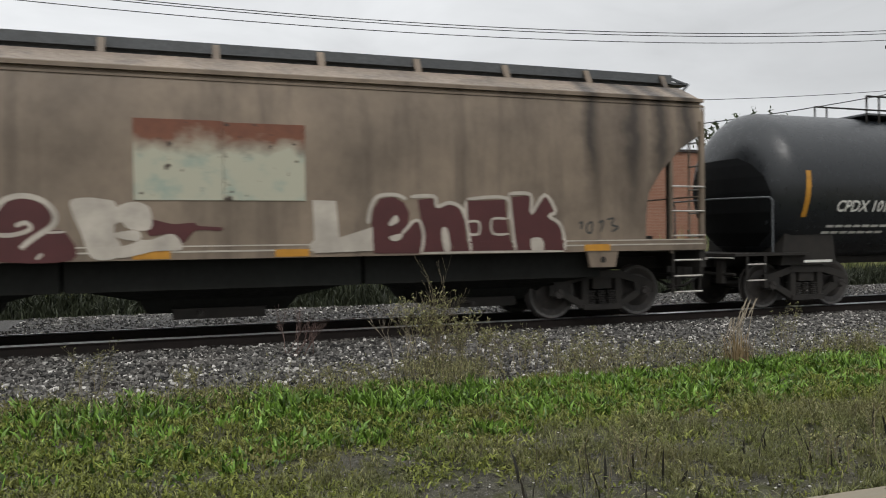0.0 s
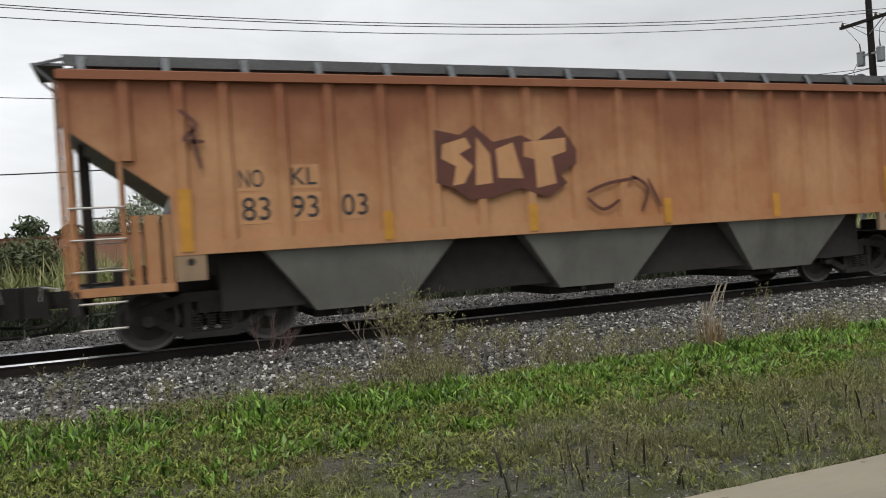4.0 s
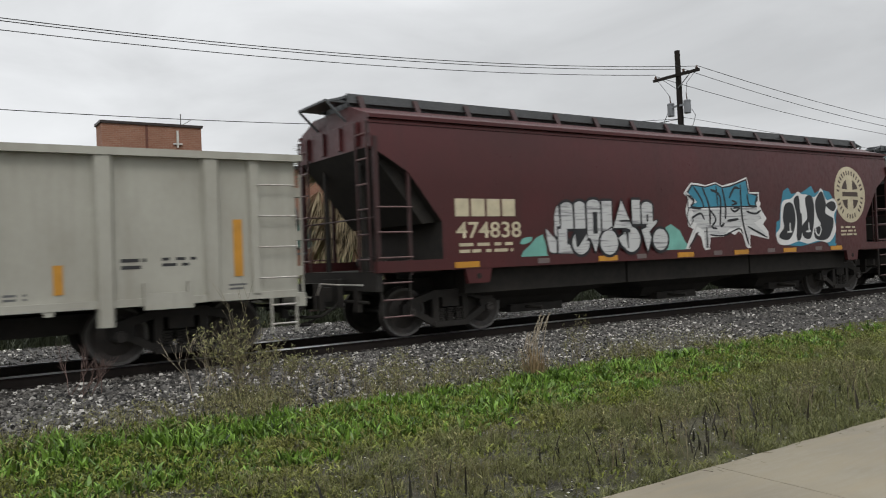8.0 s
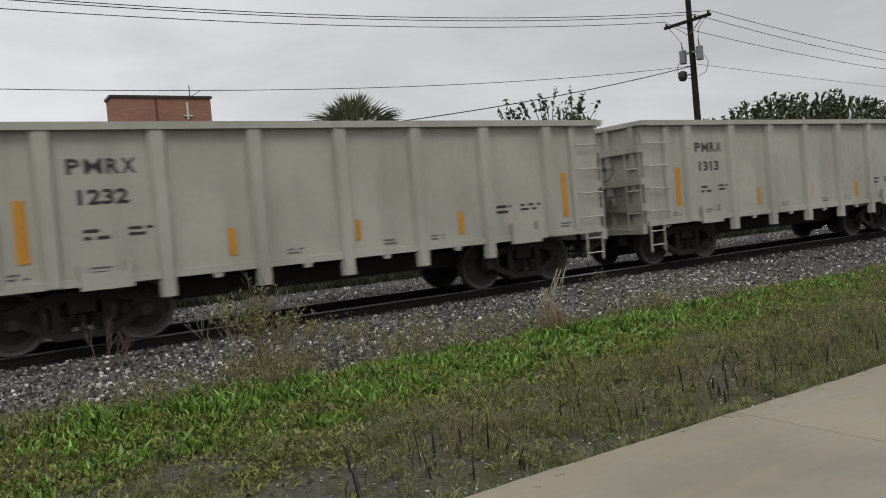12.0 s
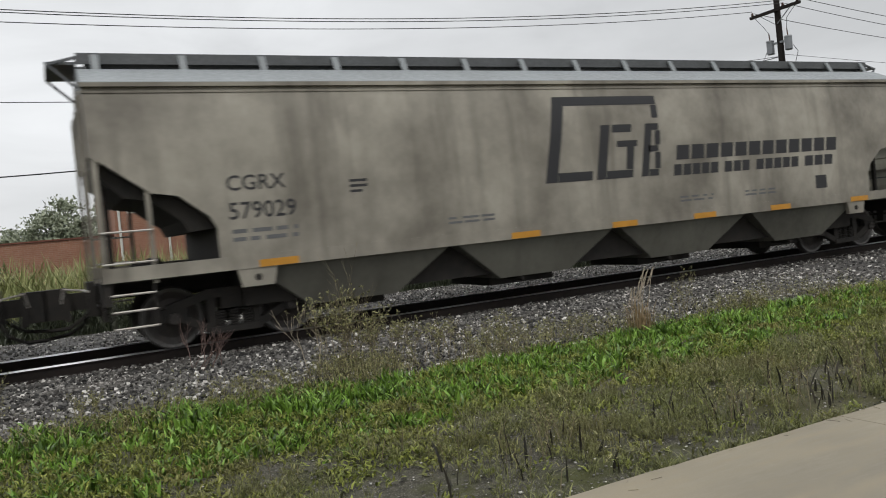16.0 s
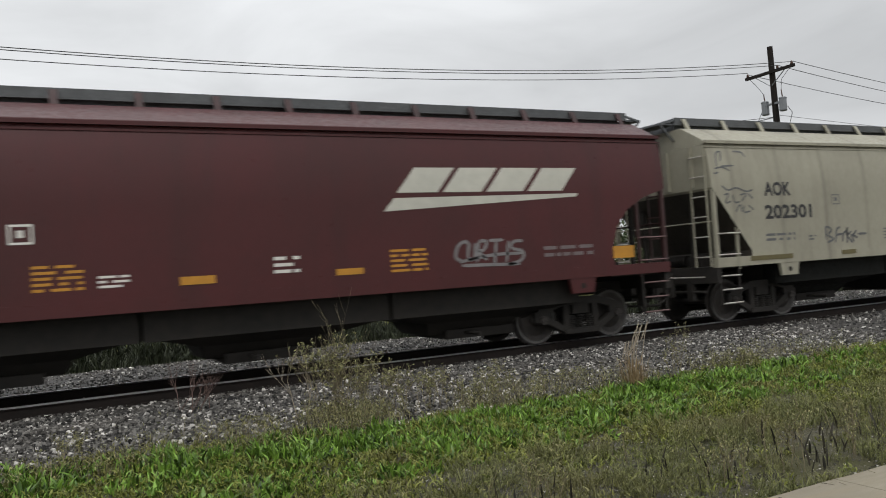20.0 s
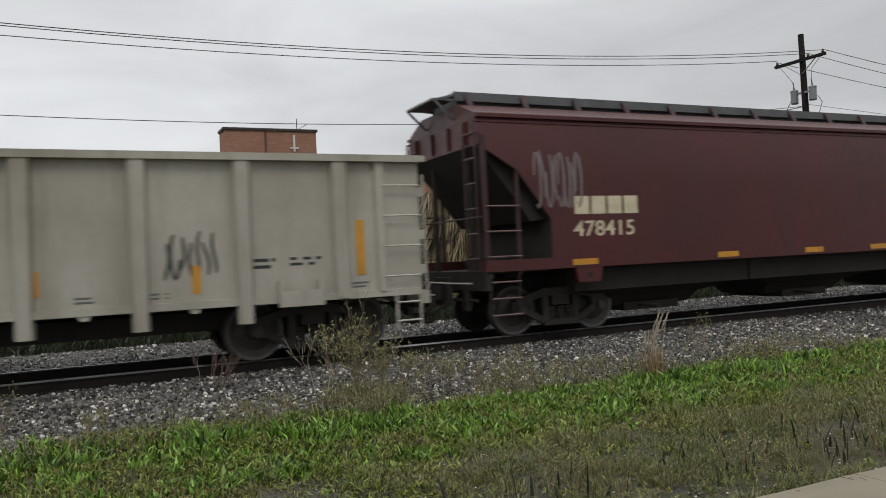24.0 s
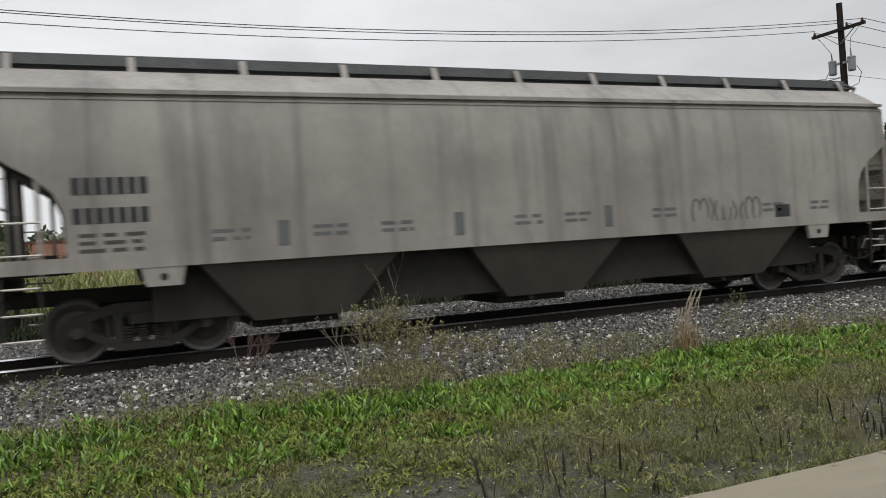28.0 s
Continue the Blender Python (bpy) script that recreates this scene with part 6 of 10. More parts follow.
shape(c, [(-2.36, 3.04), (-2.13, 2.76), (-2.11, 2.28), (-2.42, 2.25)], P_ORANGE, 0.004, "faded ochre sprayed letter", soft=False)
shape(c, [(-2.02, 2.84), (-1.7, 2.95), (-1.53, 2.34), (-1.79, 2.35), (-2, 2.36)], P_ORANGE, 0.004, "faded ochre sprayed letter", soft=False)
shape(c, [(-1.49, 2.95), (-0.68, 3.02), (-0.69, 2.78), (-0.97, 2.7), (-0.9, 2.24), (-1.28, 2.17), (-1.3, 2.66), (-1.51, 2.71)], P_ORANGE, 0.004, "faded ochre sprayed letter", soft=False)
ribbon(c, [(-0.3, 2.06), (0.16, 2.21), (0.75, 2.28)], 0.06, S_BROWN, 0.002)
ribbon(c, [(-0.31, 1.97), (0.01, 1.75), (0.37, 1.91)], 0.06, S_BROWN, 0.002)
ribbon(c, [(0.63, 2.33), (0.97, 2.1), (0.82, 1.68)], 0.06, S_BROWN, 0.002)
ribbon(c, [(0.98, 2.27), (1.24, 1.75)], 0.06, S_BROWN, 0.002)
ribbon(c, [(-6.98, 3.48), (-6.76, 3.26), (-6.93, 3.05), (-6.65, 3.02)], 0.06, S_BROWN, 0.002)
ribbon(c, [(-6.84, 3.26), (-6.72, 2.63)], 0.06, S_BROWN, 0.002)
reflectors(c, RIBBED - 0.08, [(-7.07, -6.89, 1.45, 2.35), (-4.03, -3.87, 1.45, 1.9), (-1.46, -1.30, 1.45, 1.9), (1.30, 1.46, 1.45, 1.9), (3.87, 4.03, 1.45, 1.9), (6.89, 7.07, 1.45, 2.35)])

# blue-grey ribbed hopper
c = blue_hopper
for x0, x1, z0, z1 in [(-5.37, -4.94, 2.60, 2.86), (-4.63, -4.22, 2.67, 2.88)]:
    part("number_panel", Geo().box(x0 - 0.06, x1 + 0.06, RIBBED, RIBBED + 0.008, z0 - 0.05, z1 + 0.05), S_WHITE, c, "pale number panel")
    letters("lettering", "KY" if x0 < -5 else "LE", x0 + 0.04, x1 - 0.04, z0 + 0.02, z1 - 0.02, BLACK_MARK, c, RIBBED - 0.004, 0.025)
for body, x0, x1 in [("1", -5.20, -5.07), ("06", -4.58, -4.24), ("74", -3.75, -3.37)]:
    letters("lettering", body, x0, x1, 2.16, 2.46, BLACK_MARK, c, RIBBED, 0.015 if len(body) > 1 else 0.0)
part("number_panel", Geo().box(-3.85, -3.3, RIBBED, RIBBED + 0.01, 2.62, 2.86), S_GREY, c)
for k, (x, word) in enumerate([(-3.6, ""), (-2.7, "KEEN"), (-1.85, "LAN"), (-0.9, "WAT"), (0.03, ""), (0.95, ""), (1.85, "BLA"), (2.68, "FF"), (3.52, "SFE"), (4.35, "20")]):
    if word:
        w = 0.13 * len(word)
        letters("spray_writing", word, x - w / 2, x + w / 2, 1.56, 1.76, S_BLACK, c, RIBBED, 0.012, "black hand-sprayed word", 0.012, lean=-0.1)
    else:
        scribble("spray_tag", c, x - 0.26, x + 0.26, 1.56, 1.76, S_BLACK, RIBBED, 70 + k, 5, 0.04)
    flat("spray_dash", [rect(x + 0.36, x + 0.50, 1.67, 1.70)], S_BLACK, c, RIBBED - 0.078)
part("data_plate", Geo().box(4.93, 5.40, RIBBED, RIBBED + 0.01, 1.70, 2.01), S_WHITE, c, "white data plate with black squares")
flat("stencil", [rect(4.97, 5.36, 1.77, 1.98)], BLACK_MARK, c, RIBBED - 0.004)
flat("stencil", [rect(5.02, 5.12, 1.86, 1.93), rect(5.20, 5.23, 1.80, 1.95), rect(5.28, 5.31, 1.80, 1.95)], S_WHITE, c, RIBBED - 0.007)
flat("stencil", [rect(5.10, 5.26, 1.53, 1.60)], S_WHITE, c, RIBBED - 0.004)
scribble("spray_tag", c, 6.35, 6.88, 2.05, 2.5, S_NAVY, RIBBED, 17, 6, 0.05, "small navy blue sprayed tag")
reflectors(c, RIBBED - 0.08, [(-7.07, -6.89, 1.45, 2.37), (-4.03, -3.87, 1.45, 1.95), (-1.46, -1.30, 1.48, 1.92), (1.30, 1.46, 1.47, 1.96), (3.87, 4.03, 1.48, 1.93), (6.89, 7.07, 1.50, 2.40)])
part("number_panel", Geo().box(-6.14, -5.62, RIBBED, RIBBED + 0.008, 1.58, 2.02), P_GREY, c)
stencil(c, -6.1, -5.7, 1.6, 2.0, 3, S_GREY, RIBBED - 0.004, 13)
part("number_panel", Geo().box(-5.44, -4.90, RIBBED, RIBBED + 0.008, 1.58, 2.02), P_CREAM, c)
stencil(c, -5.4, -4.95, 1.6, 2.0, 3, S_GREY, RIBBED - 0.004, 14)

# dark red hopper with spray letters
c = red_hopper_a
block_mark(c, -6.92, -5.46, 2.19, 2.52, CREAM_MARK, SIDE)
letters("lettering", "474838", -6.91, -5.38, 1.78, 2.09, CREAM_MARK, c, SIDE, 0.012)
stencil(c, -6.85, -5.6, 1.48, 1.72, 2, CREAM_MARK, SIDE, 20)
flat("spray_blob", [[(-1.3, 1.36), (-0.35, 1.36), (-0.6, 1.62), (-0.75, 1.85), (-1.05, 2.0), (-1.3, 1.9)]], S_MINT, c, SIDE, "mint green sprayed cloud")


def sprayed_piece(kind, *q):
    """A convex piece of a fat letter: block, round-headed block, disc or polygon."""
    if kind == "poly":
        return q[0]
    if kind == "disc":
        return [(q[0] + q[2] * math.cos(k * math.tau / 20), q[1] + q[2] * math.sin(k * math.tau / 20)) for k in range(20)]
    if kind == "block":
        return rect(*q)
    x0, x1, z0, z1 = q
    r = (x1 - x0) / 2
    return [(x0, z0), (x1, z0)] + [((x0 + x1) / 2 + r * math.cos(k * math.pi / 10), z1 - 0.6 * r + 0.6 * r * math.sin(k * math.pi / 10)) for k in range(11)]


def grown(poly, d):
    cx, cz = sum(x for x, z in poly) / len(poly), sum(z for x, z in poly) / len(poly)
    return [(x + d * (x - cx) / max(0.05, math.hypot(x - cx, z - cz)) * 1.2, z + d * (z - cz) / max(0.05, math.hypot(x - cx, z - cz)) * 1.2) for x, z in poly]



def silver_letter(k, fill, dark):
    y = SIDE - 0.010 - 0.007 * k
    for j, p in enumerate(fill):
        flat("spray_outline", [grown(sprayed_piece(*p), 0.05)], S_BLACK, red_hopper_a, y - 0.0004 * j)
        flat("spray_letter", [sprayed_piece(*p)], S_STREAK, red_hopper_a, y - 0.003 - 0.0004 * j, "fat silver sprayed letter stroke")
    for j, p in enumerate(dark):
        flat("spray_gap", [sprayed_piece(*p)], S_BLACK, red_hopper_a, y - 0.006 - 0.0003 * j)


silver_letter(0, [('dome', -4.35, -4.02, 1.93, 2.47), ('block', -4.44, -4.2, 1.44, 1.93), ('poly', [(-4.44, 1.44), (-4.44, 1.74), (-4.08, 1.58), (-4.03, 1.43)])], [('poly', [(-4.2, 1.8), (-4.2, 1.6), (-4.07, 1.67)])])
silver_letter(1, [('dome', -3.98, -3.69, 1.93, 2.49), ('disc', -3.83, 1.64, 0.24), ('poly', [(-3.88, 1.58), (-3.69, 1.88), (-3.62, 1.73), (-3.68, 1.5)])], [('poly', [(-4.0, 1.91), (-3.66, 1.91), (-3.66, 1.82), (-3.91, 1.55), (-3.96, 1.57)])])
silver_letter(2, [('dome', -3.64, -3.26, 1.73, 2.53), ('poly', [(-3.6, 1.81), (-3.27, 1.8), (-3.43, 1.44)])], [('block', -3.48, -3.35, 1.82, 2.27)])
silver_letter(3, [('block', -3.22, -2.93, 1.88, 2.5), ('disc', -3.03, 1.63, 0.26)], [('poly', [(-3.17, 1.85), (-2.97, 1.96), (-2.88, 1.95), (-3.1, 1.88)])])
silver_letter(4, [('poly', [(-2.9, 1.93), (-2.33, 1.93), (-2.64, 2.52)]), ('disc', -2.37, 1.68, 0.27), ('poly', [(-2.76, 1.72), (-2.6, 1.8), (-2.49, 1.46), (-2.67, 1.56)])], [('block', -2.7, -2.4, 2.06, 2.1), ('block', -2.64, -2.4, 1.83, 1.91), ('poly', [(-2.54, 1.83), (-2.46, 1.83), (-2.46, 1.49), (-2.49, 1.49)])])
silver_letter(5, [('block', -2.33, -2.08, 2.01, 2.53), ('dome', -2.03, -1.69, 2.01, 2.49), ('poly', [(-2.05, 1.88), (-1.87, 1.94), (-1.75, 1.71), (-1.87, 1.41)]), ('disc', -1.46, 1.66, 0.24), ('poly', [(-1.91, 1.98), (-1.57, 2.09), (-1.56, 2.04), (-1.81, 1.84)])], [('dome', -1.89, -1.83, 2.06, 2.22)])
flat("spray_line", [rect(-5.4, -0.9, 1.335, 1.36)], S_WHITE, c, SIDE - 0.002)
shape(c, [(-0.56, 2.7), (-0.49, 2.79), (-0.29, 2.95), (-0.05, 2.94), (0.2, 2.9), (0.59, 2.98), (0.83, 2.9), (1.07, 2.95), (1.32, 2.99), (1.8, 3.13), (1.85, 2.94), (1.87, 2.76), (2.26, 2.77), (2.26, 2.44), (2.36, 2.3), (2.54, 2.11), (2.38, 1.97), (2.59, 1.78), (2.61, 1.59), (1.85, 1.72), (1.82, 1.39), (1.69, 1.39), (1.55, 1.72), (1.4, 1.81), (1.25, 1.72), (1.01, 1.79), (0.81, 1.68), (0.34, 1.68), (0.27, 1.4), (0.09, 1.38), (-0.02, 1.7), (-0.2, 1.79), (-0.42, 1.43), (-0.57, 1.43), (-0.28, 1.88), (-0.44, 1.94), (-0.5, 2.17), (-0.52, 2.34), (-0.41, 2.56)], S_WHITE, 0.001, "white spiky outline", soft=False)
shape(c, [(-0.46, 2.73), (-0.29, 2.91), (0.2, 2.87), (0.59, 2.95), (0.83, 2.87), (1.12, 2.91), (1.79, 3.09), (1.86, 2.73), (2.21, 2.72), (2.2, 2.39), (0.82, 2.38), (-0.45, 2.35), (-0.1, 2.5)], S_BLACK, 0.003, soft=False)
shape(c, [(-0.41, 2.71), (-0.26, 2.88), (0.2, 2.84), (0.59, 2.92), (0.83, 2.84), (1.12, 2.87), (1.75, 3.04), (1.81, 2.72), (2.14, 2.67), (2.06, 2.49), (2.11, 2.43), (0.82, 2.41), (-0.39, 2.38), (-0.1, 2.51)], S_TEAL, 0.005, "turquoise top of spiky sprayed letters", soft=False)
shape(c, [(-0.43, 2.32), (2.12, 2.39), (2.33, 2.11), (2.01, 2.01), (2.54, 1.69), (1.85, 1.82), (1.77, 1.44), (1.55, 1.95), (1.4, 1.87), (1.06, 1.87), (0.81, 1.72), (0.34, 1.74), (0.25, 1.43), (0.13, 1.42), (0.09, 1.85), (-0.15, 1.94), (-0.51, 1.45), (-0.15, 2.01), (-0.39, 2.07), (-0.28, 2.22)], S_STREAK, 0.0045, "silver foot of spiky sprayed letters", soft=False)
ribbon(c, [(-0.43, 2.66), (-0.23, 2.52), (-0.32, 2.39), (0.03, 2.35)], 0.06, S_BLACK, 0.008)
ribbon(c, [(-0.23, 2.86), (0.04, 2.57), (0.12, 2.38)], 0.05, S_BLACK, 0.008)
ribbon(c, [(0.09, 2.85), (0.31, 2.4), (0.32, 1.96)], 0.06, S_BLACK, 0.008)
ribbon(c, [(0.38, 2.8), (0.73, 2.63), (0.7, 1.97), (0.86, 2.01)], 0.06, S_BLACK, 0.008)
ribbon(c, [(0.59, 2.89), (0.63, 2.41)], 0.05, S_BLACK, 0.008)
ribbon(c, [(0.81, 2.86), (0.92, 2.41), (0.89, 2.1)], 0.06, S_BLACK, 0.008)
ribbon(c, [(1.07, 2.6), (1.27, 2.85), (1.47, 2.84)], 0.06, S_BLACK, 0.008)
ribbon(c, [(1.21, 2.37), (1.46, 2.38), (1.26, 2.28), (1.11, 2.37)], 0.05, S_BLACK, 0.008)
ribbon(c, [(0.96, 2.06), (1.4, 2.1)], 0.06, S_BLACK, 0.008)
ribbon(c, [(1.52, 2.93), (1.55, 2.11), (1.77, 1.46)], 0.06, S_BLACK, 0.008)
ribbon(c, [(1.77, 2.71), (1.86, 2.43), (2.18, 2.42)], 0.06, S_BLACK, 0.008)
ribbon(c, [(1.71, 2.29), (2.07, 2.23), (2.31, 2.32)], 0.05, S_BLACK, 0.008)
ribbon(c, [(1.75, 1.92), (2.53, 1.64)], 0.05, S_BLACK, 0.008)
ribbon(c, [(-0.32, 2.13), (-0.01, 2.24), (0.12, 2.09)], 0.05, S_BLACK, 0.008)
ribbon(c, [(-0.11, 1.81), (-0.46, 1.45)], 0.05, S_BLACK, 0.008)
ribbon(c, [(0.19, 1.92), (0.2, 1.43)], 0.05, S_BLACK, 0.008)
ribbon(c, [(0.3, 1.74), (0.81, 1.71), (1.4, 1.87), (1.55, 1.74)], 0.035, S_BLACK, 0.008)
ribbon(c, [(0.35, 2.31), (0.54, 2.1), (0.39, 1.92), (0.58, 1.88)], 0.05, S_BLACK, 0.008)
ribbon(c, [(1.16, 2.55), (1.36, 2.49), (1.16, 2.44)], 0.045, S_BLACK, 0.008)
ribbon(c, [(-0.39, 2.28), (-0.28, 2.09), (-0.37, 1.96)], 0.03, S_BLACK, 0.008)
ribbon(c, [(-0.49, 2.73), (-0.43, 2.37), (-0.48, 2.13), (-0.37, 1.92)], 0.03, S_BLACK, 0.008)
shape(c, [(2.11, 2.48), (2.21, 2.56), (2.3, 2.48), (2.2, 2.39)], S_WHITE, 0.011)
shape(c, [(-0.42, 2.24), (-0.34, 2.32), (-0.26, 2.24), (-0.34, 2.16)], S_WHITE, 0.011)
shape(c, [(2.95, 2.02), (3.09, 2.07), (3.16, 2.46), (3.28, 2.8), (3.51, 2.91), (3.62, 2.74), (4.09, 2.78), (4.55, 2.97), (4.7, 2.77), (5.02, 2.88), (5.4, 2.82), (5.59, 2.61), (5.76, 2.46), (5.68, 2.14), (5.59, 1.36), (5.24, 1.36), (5.18, 1.52), (3.94, 1.38), (3.08, 1.44), (2.89, 1.69)], S_TEAL, 0.001, "turquoise sprayed halo", soft=False)
shape(c, [(2.91, 1.71), (3.09, 1.88), (3.15, 2.31), (3.27, 2.56), (3.62, 2.62), (3.91, 2.8), (4.09, 2.74), (4.33, 2.73), (4.64, 2.67), (4.83, 2.75), (5.02, 2.91), (5.24, 2.6), (5.59, 2.64), (5.77, 2.41), (5.58, 2.19), (5.65, 1.77), (5.3, 1.46), (4.8, 1.51), (4.3, 1.44), (3.88, 1.51), (3.42, 1.43), (3.02, 1.47)], S_WHITE, 0.003, "white edge of fat black letters")
shape(c, [(3.22, 2.12), (3.3, 2.42), (3.47, 2.52), (3.67, 2.48), (3.77, 2.22), (3.73, 1.88), (3.49, 1.58), (3.14, 1.58), (3.04, 1.69), (3.25, 1.88)], S_BLACK, 0.0062, "fat black sprayed letter")
shape(c, [(3.72, 2.57), (3.95, 2.69), (4, 2.28), (4.07, 2.18), (4.01, 1.62), (3.8, 1.57), (3.84, 2.13)], S_BLACK, 0.005, "fat black sprayed letter")
shape(c, [(4.24, 2.63), (4.53, 2.7), (4.64, 2.44), (4.6, 1.98), (4.43, 1.59), (4.11, 1.62), (4.04, 1.9), (4.31, 2.13)], S_BLACK, 0.0053, "fat black sprayed letter")
shape(c, [(4.7, 2.55), (5.02, 2.83), (5.21, 2.5), (5.17, 2.24), (5.54, 2.09), (5.45, 1.76), (5.18, 1.54), (4.67, 1.56), (4.62, 1.83), (4.93, 1.93), (4.75, 2.18)], S_BLACK, 0.0056, "fat black sprayed letter")
shape(c, [(5.2, 2.46), (5.53, 2.57), (5.7, 2.43), (5.52, 2.29)], S_BLACK, 0.0059, "fat black sprayed letter")
ribbon(c, [(3.52, 2), (3.52, 1.77)], 0.05, S_WHITE, 0.008)
ribbon(c, [(3.39, 1.76), (3.6, 1.77)], 0.045, S_WHITE, 0.0085)
ribbon(c, [(4.36, 2), (4.37, 1.77)], 0.05, S_WHITE, 0.008)
ribbon(c, [(4.22, 1.76), (4.45, 1.77)], 0.045, S_WHITE, 0.0085)
ribbon(c, [(4.69, 1.9), (4.81, 1.94), (4.93, 1.83), (4.83, 1.65), (4.68, 1.73), (4.69, 1.9)], 0.04, S_WHITE, 0.008)
shape(c, [(-5.42, 1.4), (-5.33, 1.52), (-5.16, 1.63), (-5.02, 1.76), (-4.84, 1.83), (-4.75, 1.59), (-4.74, 1.4)], S_MINT, 0.001, "mint green sprayed cloud", soft=False)
shape(c, [(-5.41, 1.67), (-5.33, 1.76), (-5.12, 1.78), (-5.14, 1.7), (-5.33, 1.64)], S_MINT, 0.001)
shape(c, [(-4.78, 1.96), (-4.54, 1.77), (-4.52, 2.15), (-4.47, 2.38), (-4.29, 2.48), (-4.06, 2.43), (-4.05, 1.93), (-4.26, 1.89), (-4.39, 1.43), (-4.63, 1.43), (-4.73, 1.59)], S_BLACK, 0.002, soft=False)
shape(c, [(-4.75, 1.94), (-4.36, 1.6), (-4.32, 1.51), (-4.55, 1.44), (-4.67, 1.49), (-4.73, 1.74)], S_STREAK, 0.004, "fat silver sprayed letter", soft=False)
shape(c, [(-4.52, 1.96), (-4.52, 2.19), (-4.45, 2.38), (-4.29, 2.45), (-4.09, 2.41), (-4.08, 1.94), (-4.28, 1.92), (-4.29, 1.7), (-4.36, 1.62), (-4.52, 1.83)], S_STREAK, 0.005, "fat silver sprayed letter", soft=False)
round_emblem(c, 6.43, 2.76, 0.78, SIDE - 0.001)
stencil(c, 5.9, 6.7, 1.6, 1.9, 3, CREAM_MARK, SIDE, 21)
sill_bars(c, [-6.7, -3.07, -0.6, 1.45, 3.45, 5.6], 1.30, w=0.55)
for x in (-5.0, -2.2, 0.4, 2.5, 4.6):
    flat("sill_mark", [rect(x, x + 0.3, 1.26, 1.36)], S_TAUPE, c, SIDE - 0.023)

# gondolas
for car, number in zip(gondolas, gondola_marks):
    dx = 0.0 if number == "1357" else 0.1
    for ch, a, b in (("P", -4.24, -4.06), ("M", -4.01, -3.77), ("R", -3.72, -3.54), ("X", -3.52, -3.32)):
        letters("lettering", ch, a + dx, b + dx, 2.47, 2.69, BLACK_MARK, car, GOND, 0.008 if ch == "M" else 0.03, "black stencilled reporting mark")
    letters("lettering", number, -4.13 + dx, -3.45 + dx, 2.04, 2.26, BLACK_MARK, car, GOND, 0.035)
    reflectors(car, GOND - 0.002, [(-4.94 + dx, -4.78 + dx, 1.29, 2.15), (-2.07 + dx, -1.95 + dx, 1.15, 1.57), (0.09 + dx, 0.19 + dx, 1.2, 1.55), (2.17 + dx, 2.29 + dx, 1.13, 1.54), (4.70 + dx, 4.84 + dx, 1.28, 2.16)])
    stencil(car, -4.1 + dx, -3.75 + dx, 1.52, 1.72, 2, BLACK_MARK, GOND, 40)
    stencil(car, -3.50 + dx, -3.16 + dx, 1.55, 1.72, 2, BLACK_MARK, GOND, 41)
    stencil(car, 3.05 + dx, 3.40 + dx, 1.42, 1.62, 2, BLACK_MARK, GOND, 42)
    stencil(car, 3.62 + dx, 4.12 + dx, 1.45, 1.62, 2, BLACK_MARK, GOND, 43)
    for x in (-4.95, -3.9, -1.0, 0.75, 1.7, 4.75):
        stencil(car, x - 0.14 + dx, x + 0.14 + dx, 1.06, 1.18, 2, S_GREY, GOND, int(50 + x))
    car["paint_y"] = GOND
scribble("spray_tag", gondolas[6], 1.78, 2.55, 1.29, 2.06, S_CHARCOAL, GOND, 30, 7, 0.05)
c = gondolas[7]
shape(c, [(-1.11, 2.31), (-0.95, 2.41), (-0.58, 2.34), (-0.59, 2.2), (-0.44, 2.1), (-0.63, 2.04), (-0.86, 2.13), (-1.02, 2.14)], S_CHARCOAL, 0.002, "charcoal sprayed tag", soft=False)
shape(c, [(-1.27, 1.97), (-1.01, 2.02), (-0.79, 1.97), (-0.45, 1.98), (-0.42, 1.8), (-0.65, 1.73), (-0.88, 1.71), (-1.14, 1.76)], S_CHARCOAL, 0.002, "charcoal sprayed tag", soft=False)
ribbon(c, [(-1.11, 2.29), (-1.05, 2.07)], 0.05, S_BLACK, 0.004)
ribbon(c, [(-1.1, 1.75), (-1.08, 1.58), (-0.89, 1.6), (-0.81, 1.65)], 0.05, S_BLACK, 0.004)
ribbon(c, [(-0.82, 1.49), (-0.63, 1.53), (-0.81, 1.65)], 0.05, S_BLACK, 0.004)
ribbon(c, [(-0.64, 1.99), (-0.62, 1.7)], 0.05, S_BLACK, 0.004)
ribbon(c, [(-0.5, 1.76), (-0.35, 1.7), (-0.47, 1.54)], 0.05, S_BLACK, 0.004)
ribbon(c, [(-1.25, 1.78), (-1.03, 1.72), (-0.81, 1.72)], 0.05, S_BLACK, 0.004)
ribbon(c, [(-0.92, 2.39), (-0.95, 2.14), (-0.74, 2.15)], 0.05, S_BLACK, 0.004)
shape(c, [(0.45, 1.81), (0.52, 1.9), (0.75, 1.88), (0.84, 2.03), (1, 2.02), (1.02, 1.89), (1.23, 1.86), (1.3, 1.73), (1.29, 1.43), (0.99, 1.39), (0.66, 1.45), (0.53, 1.39), (0.48, 1.51)], S_AQUA, 0.002, "pale turquoise sprayed tag", soft=False)
ribbon(c, [(0.47, 1.8), (0.57, 1.89), (0.8, 1.87)], 0.045, S_TEAL, 0.004)
ribbon(c, [(0.84, 1.97), (0.92, 2.04), (1.01, 1.96), (0.91, 1.92), (0.84, 1.97)], 0.045, S_TEAL, 0.004)
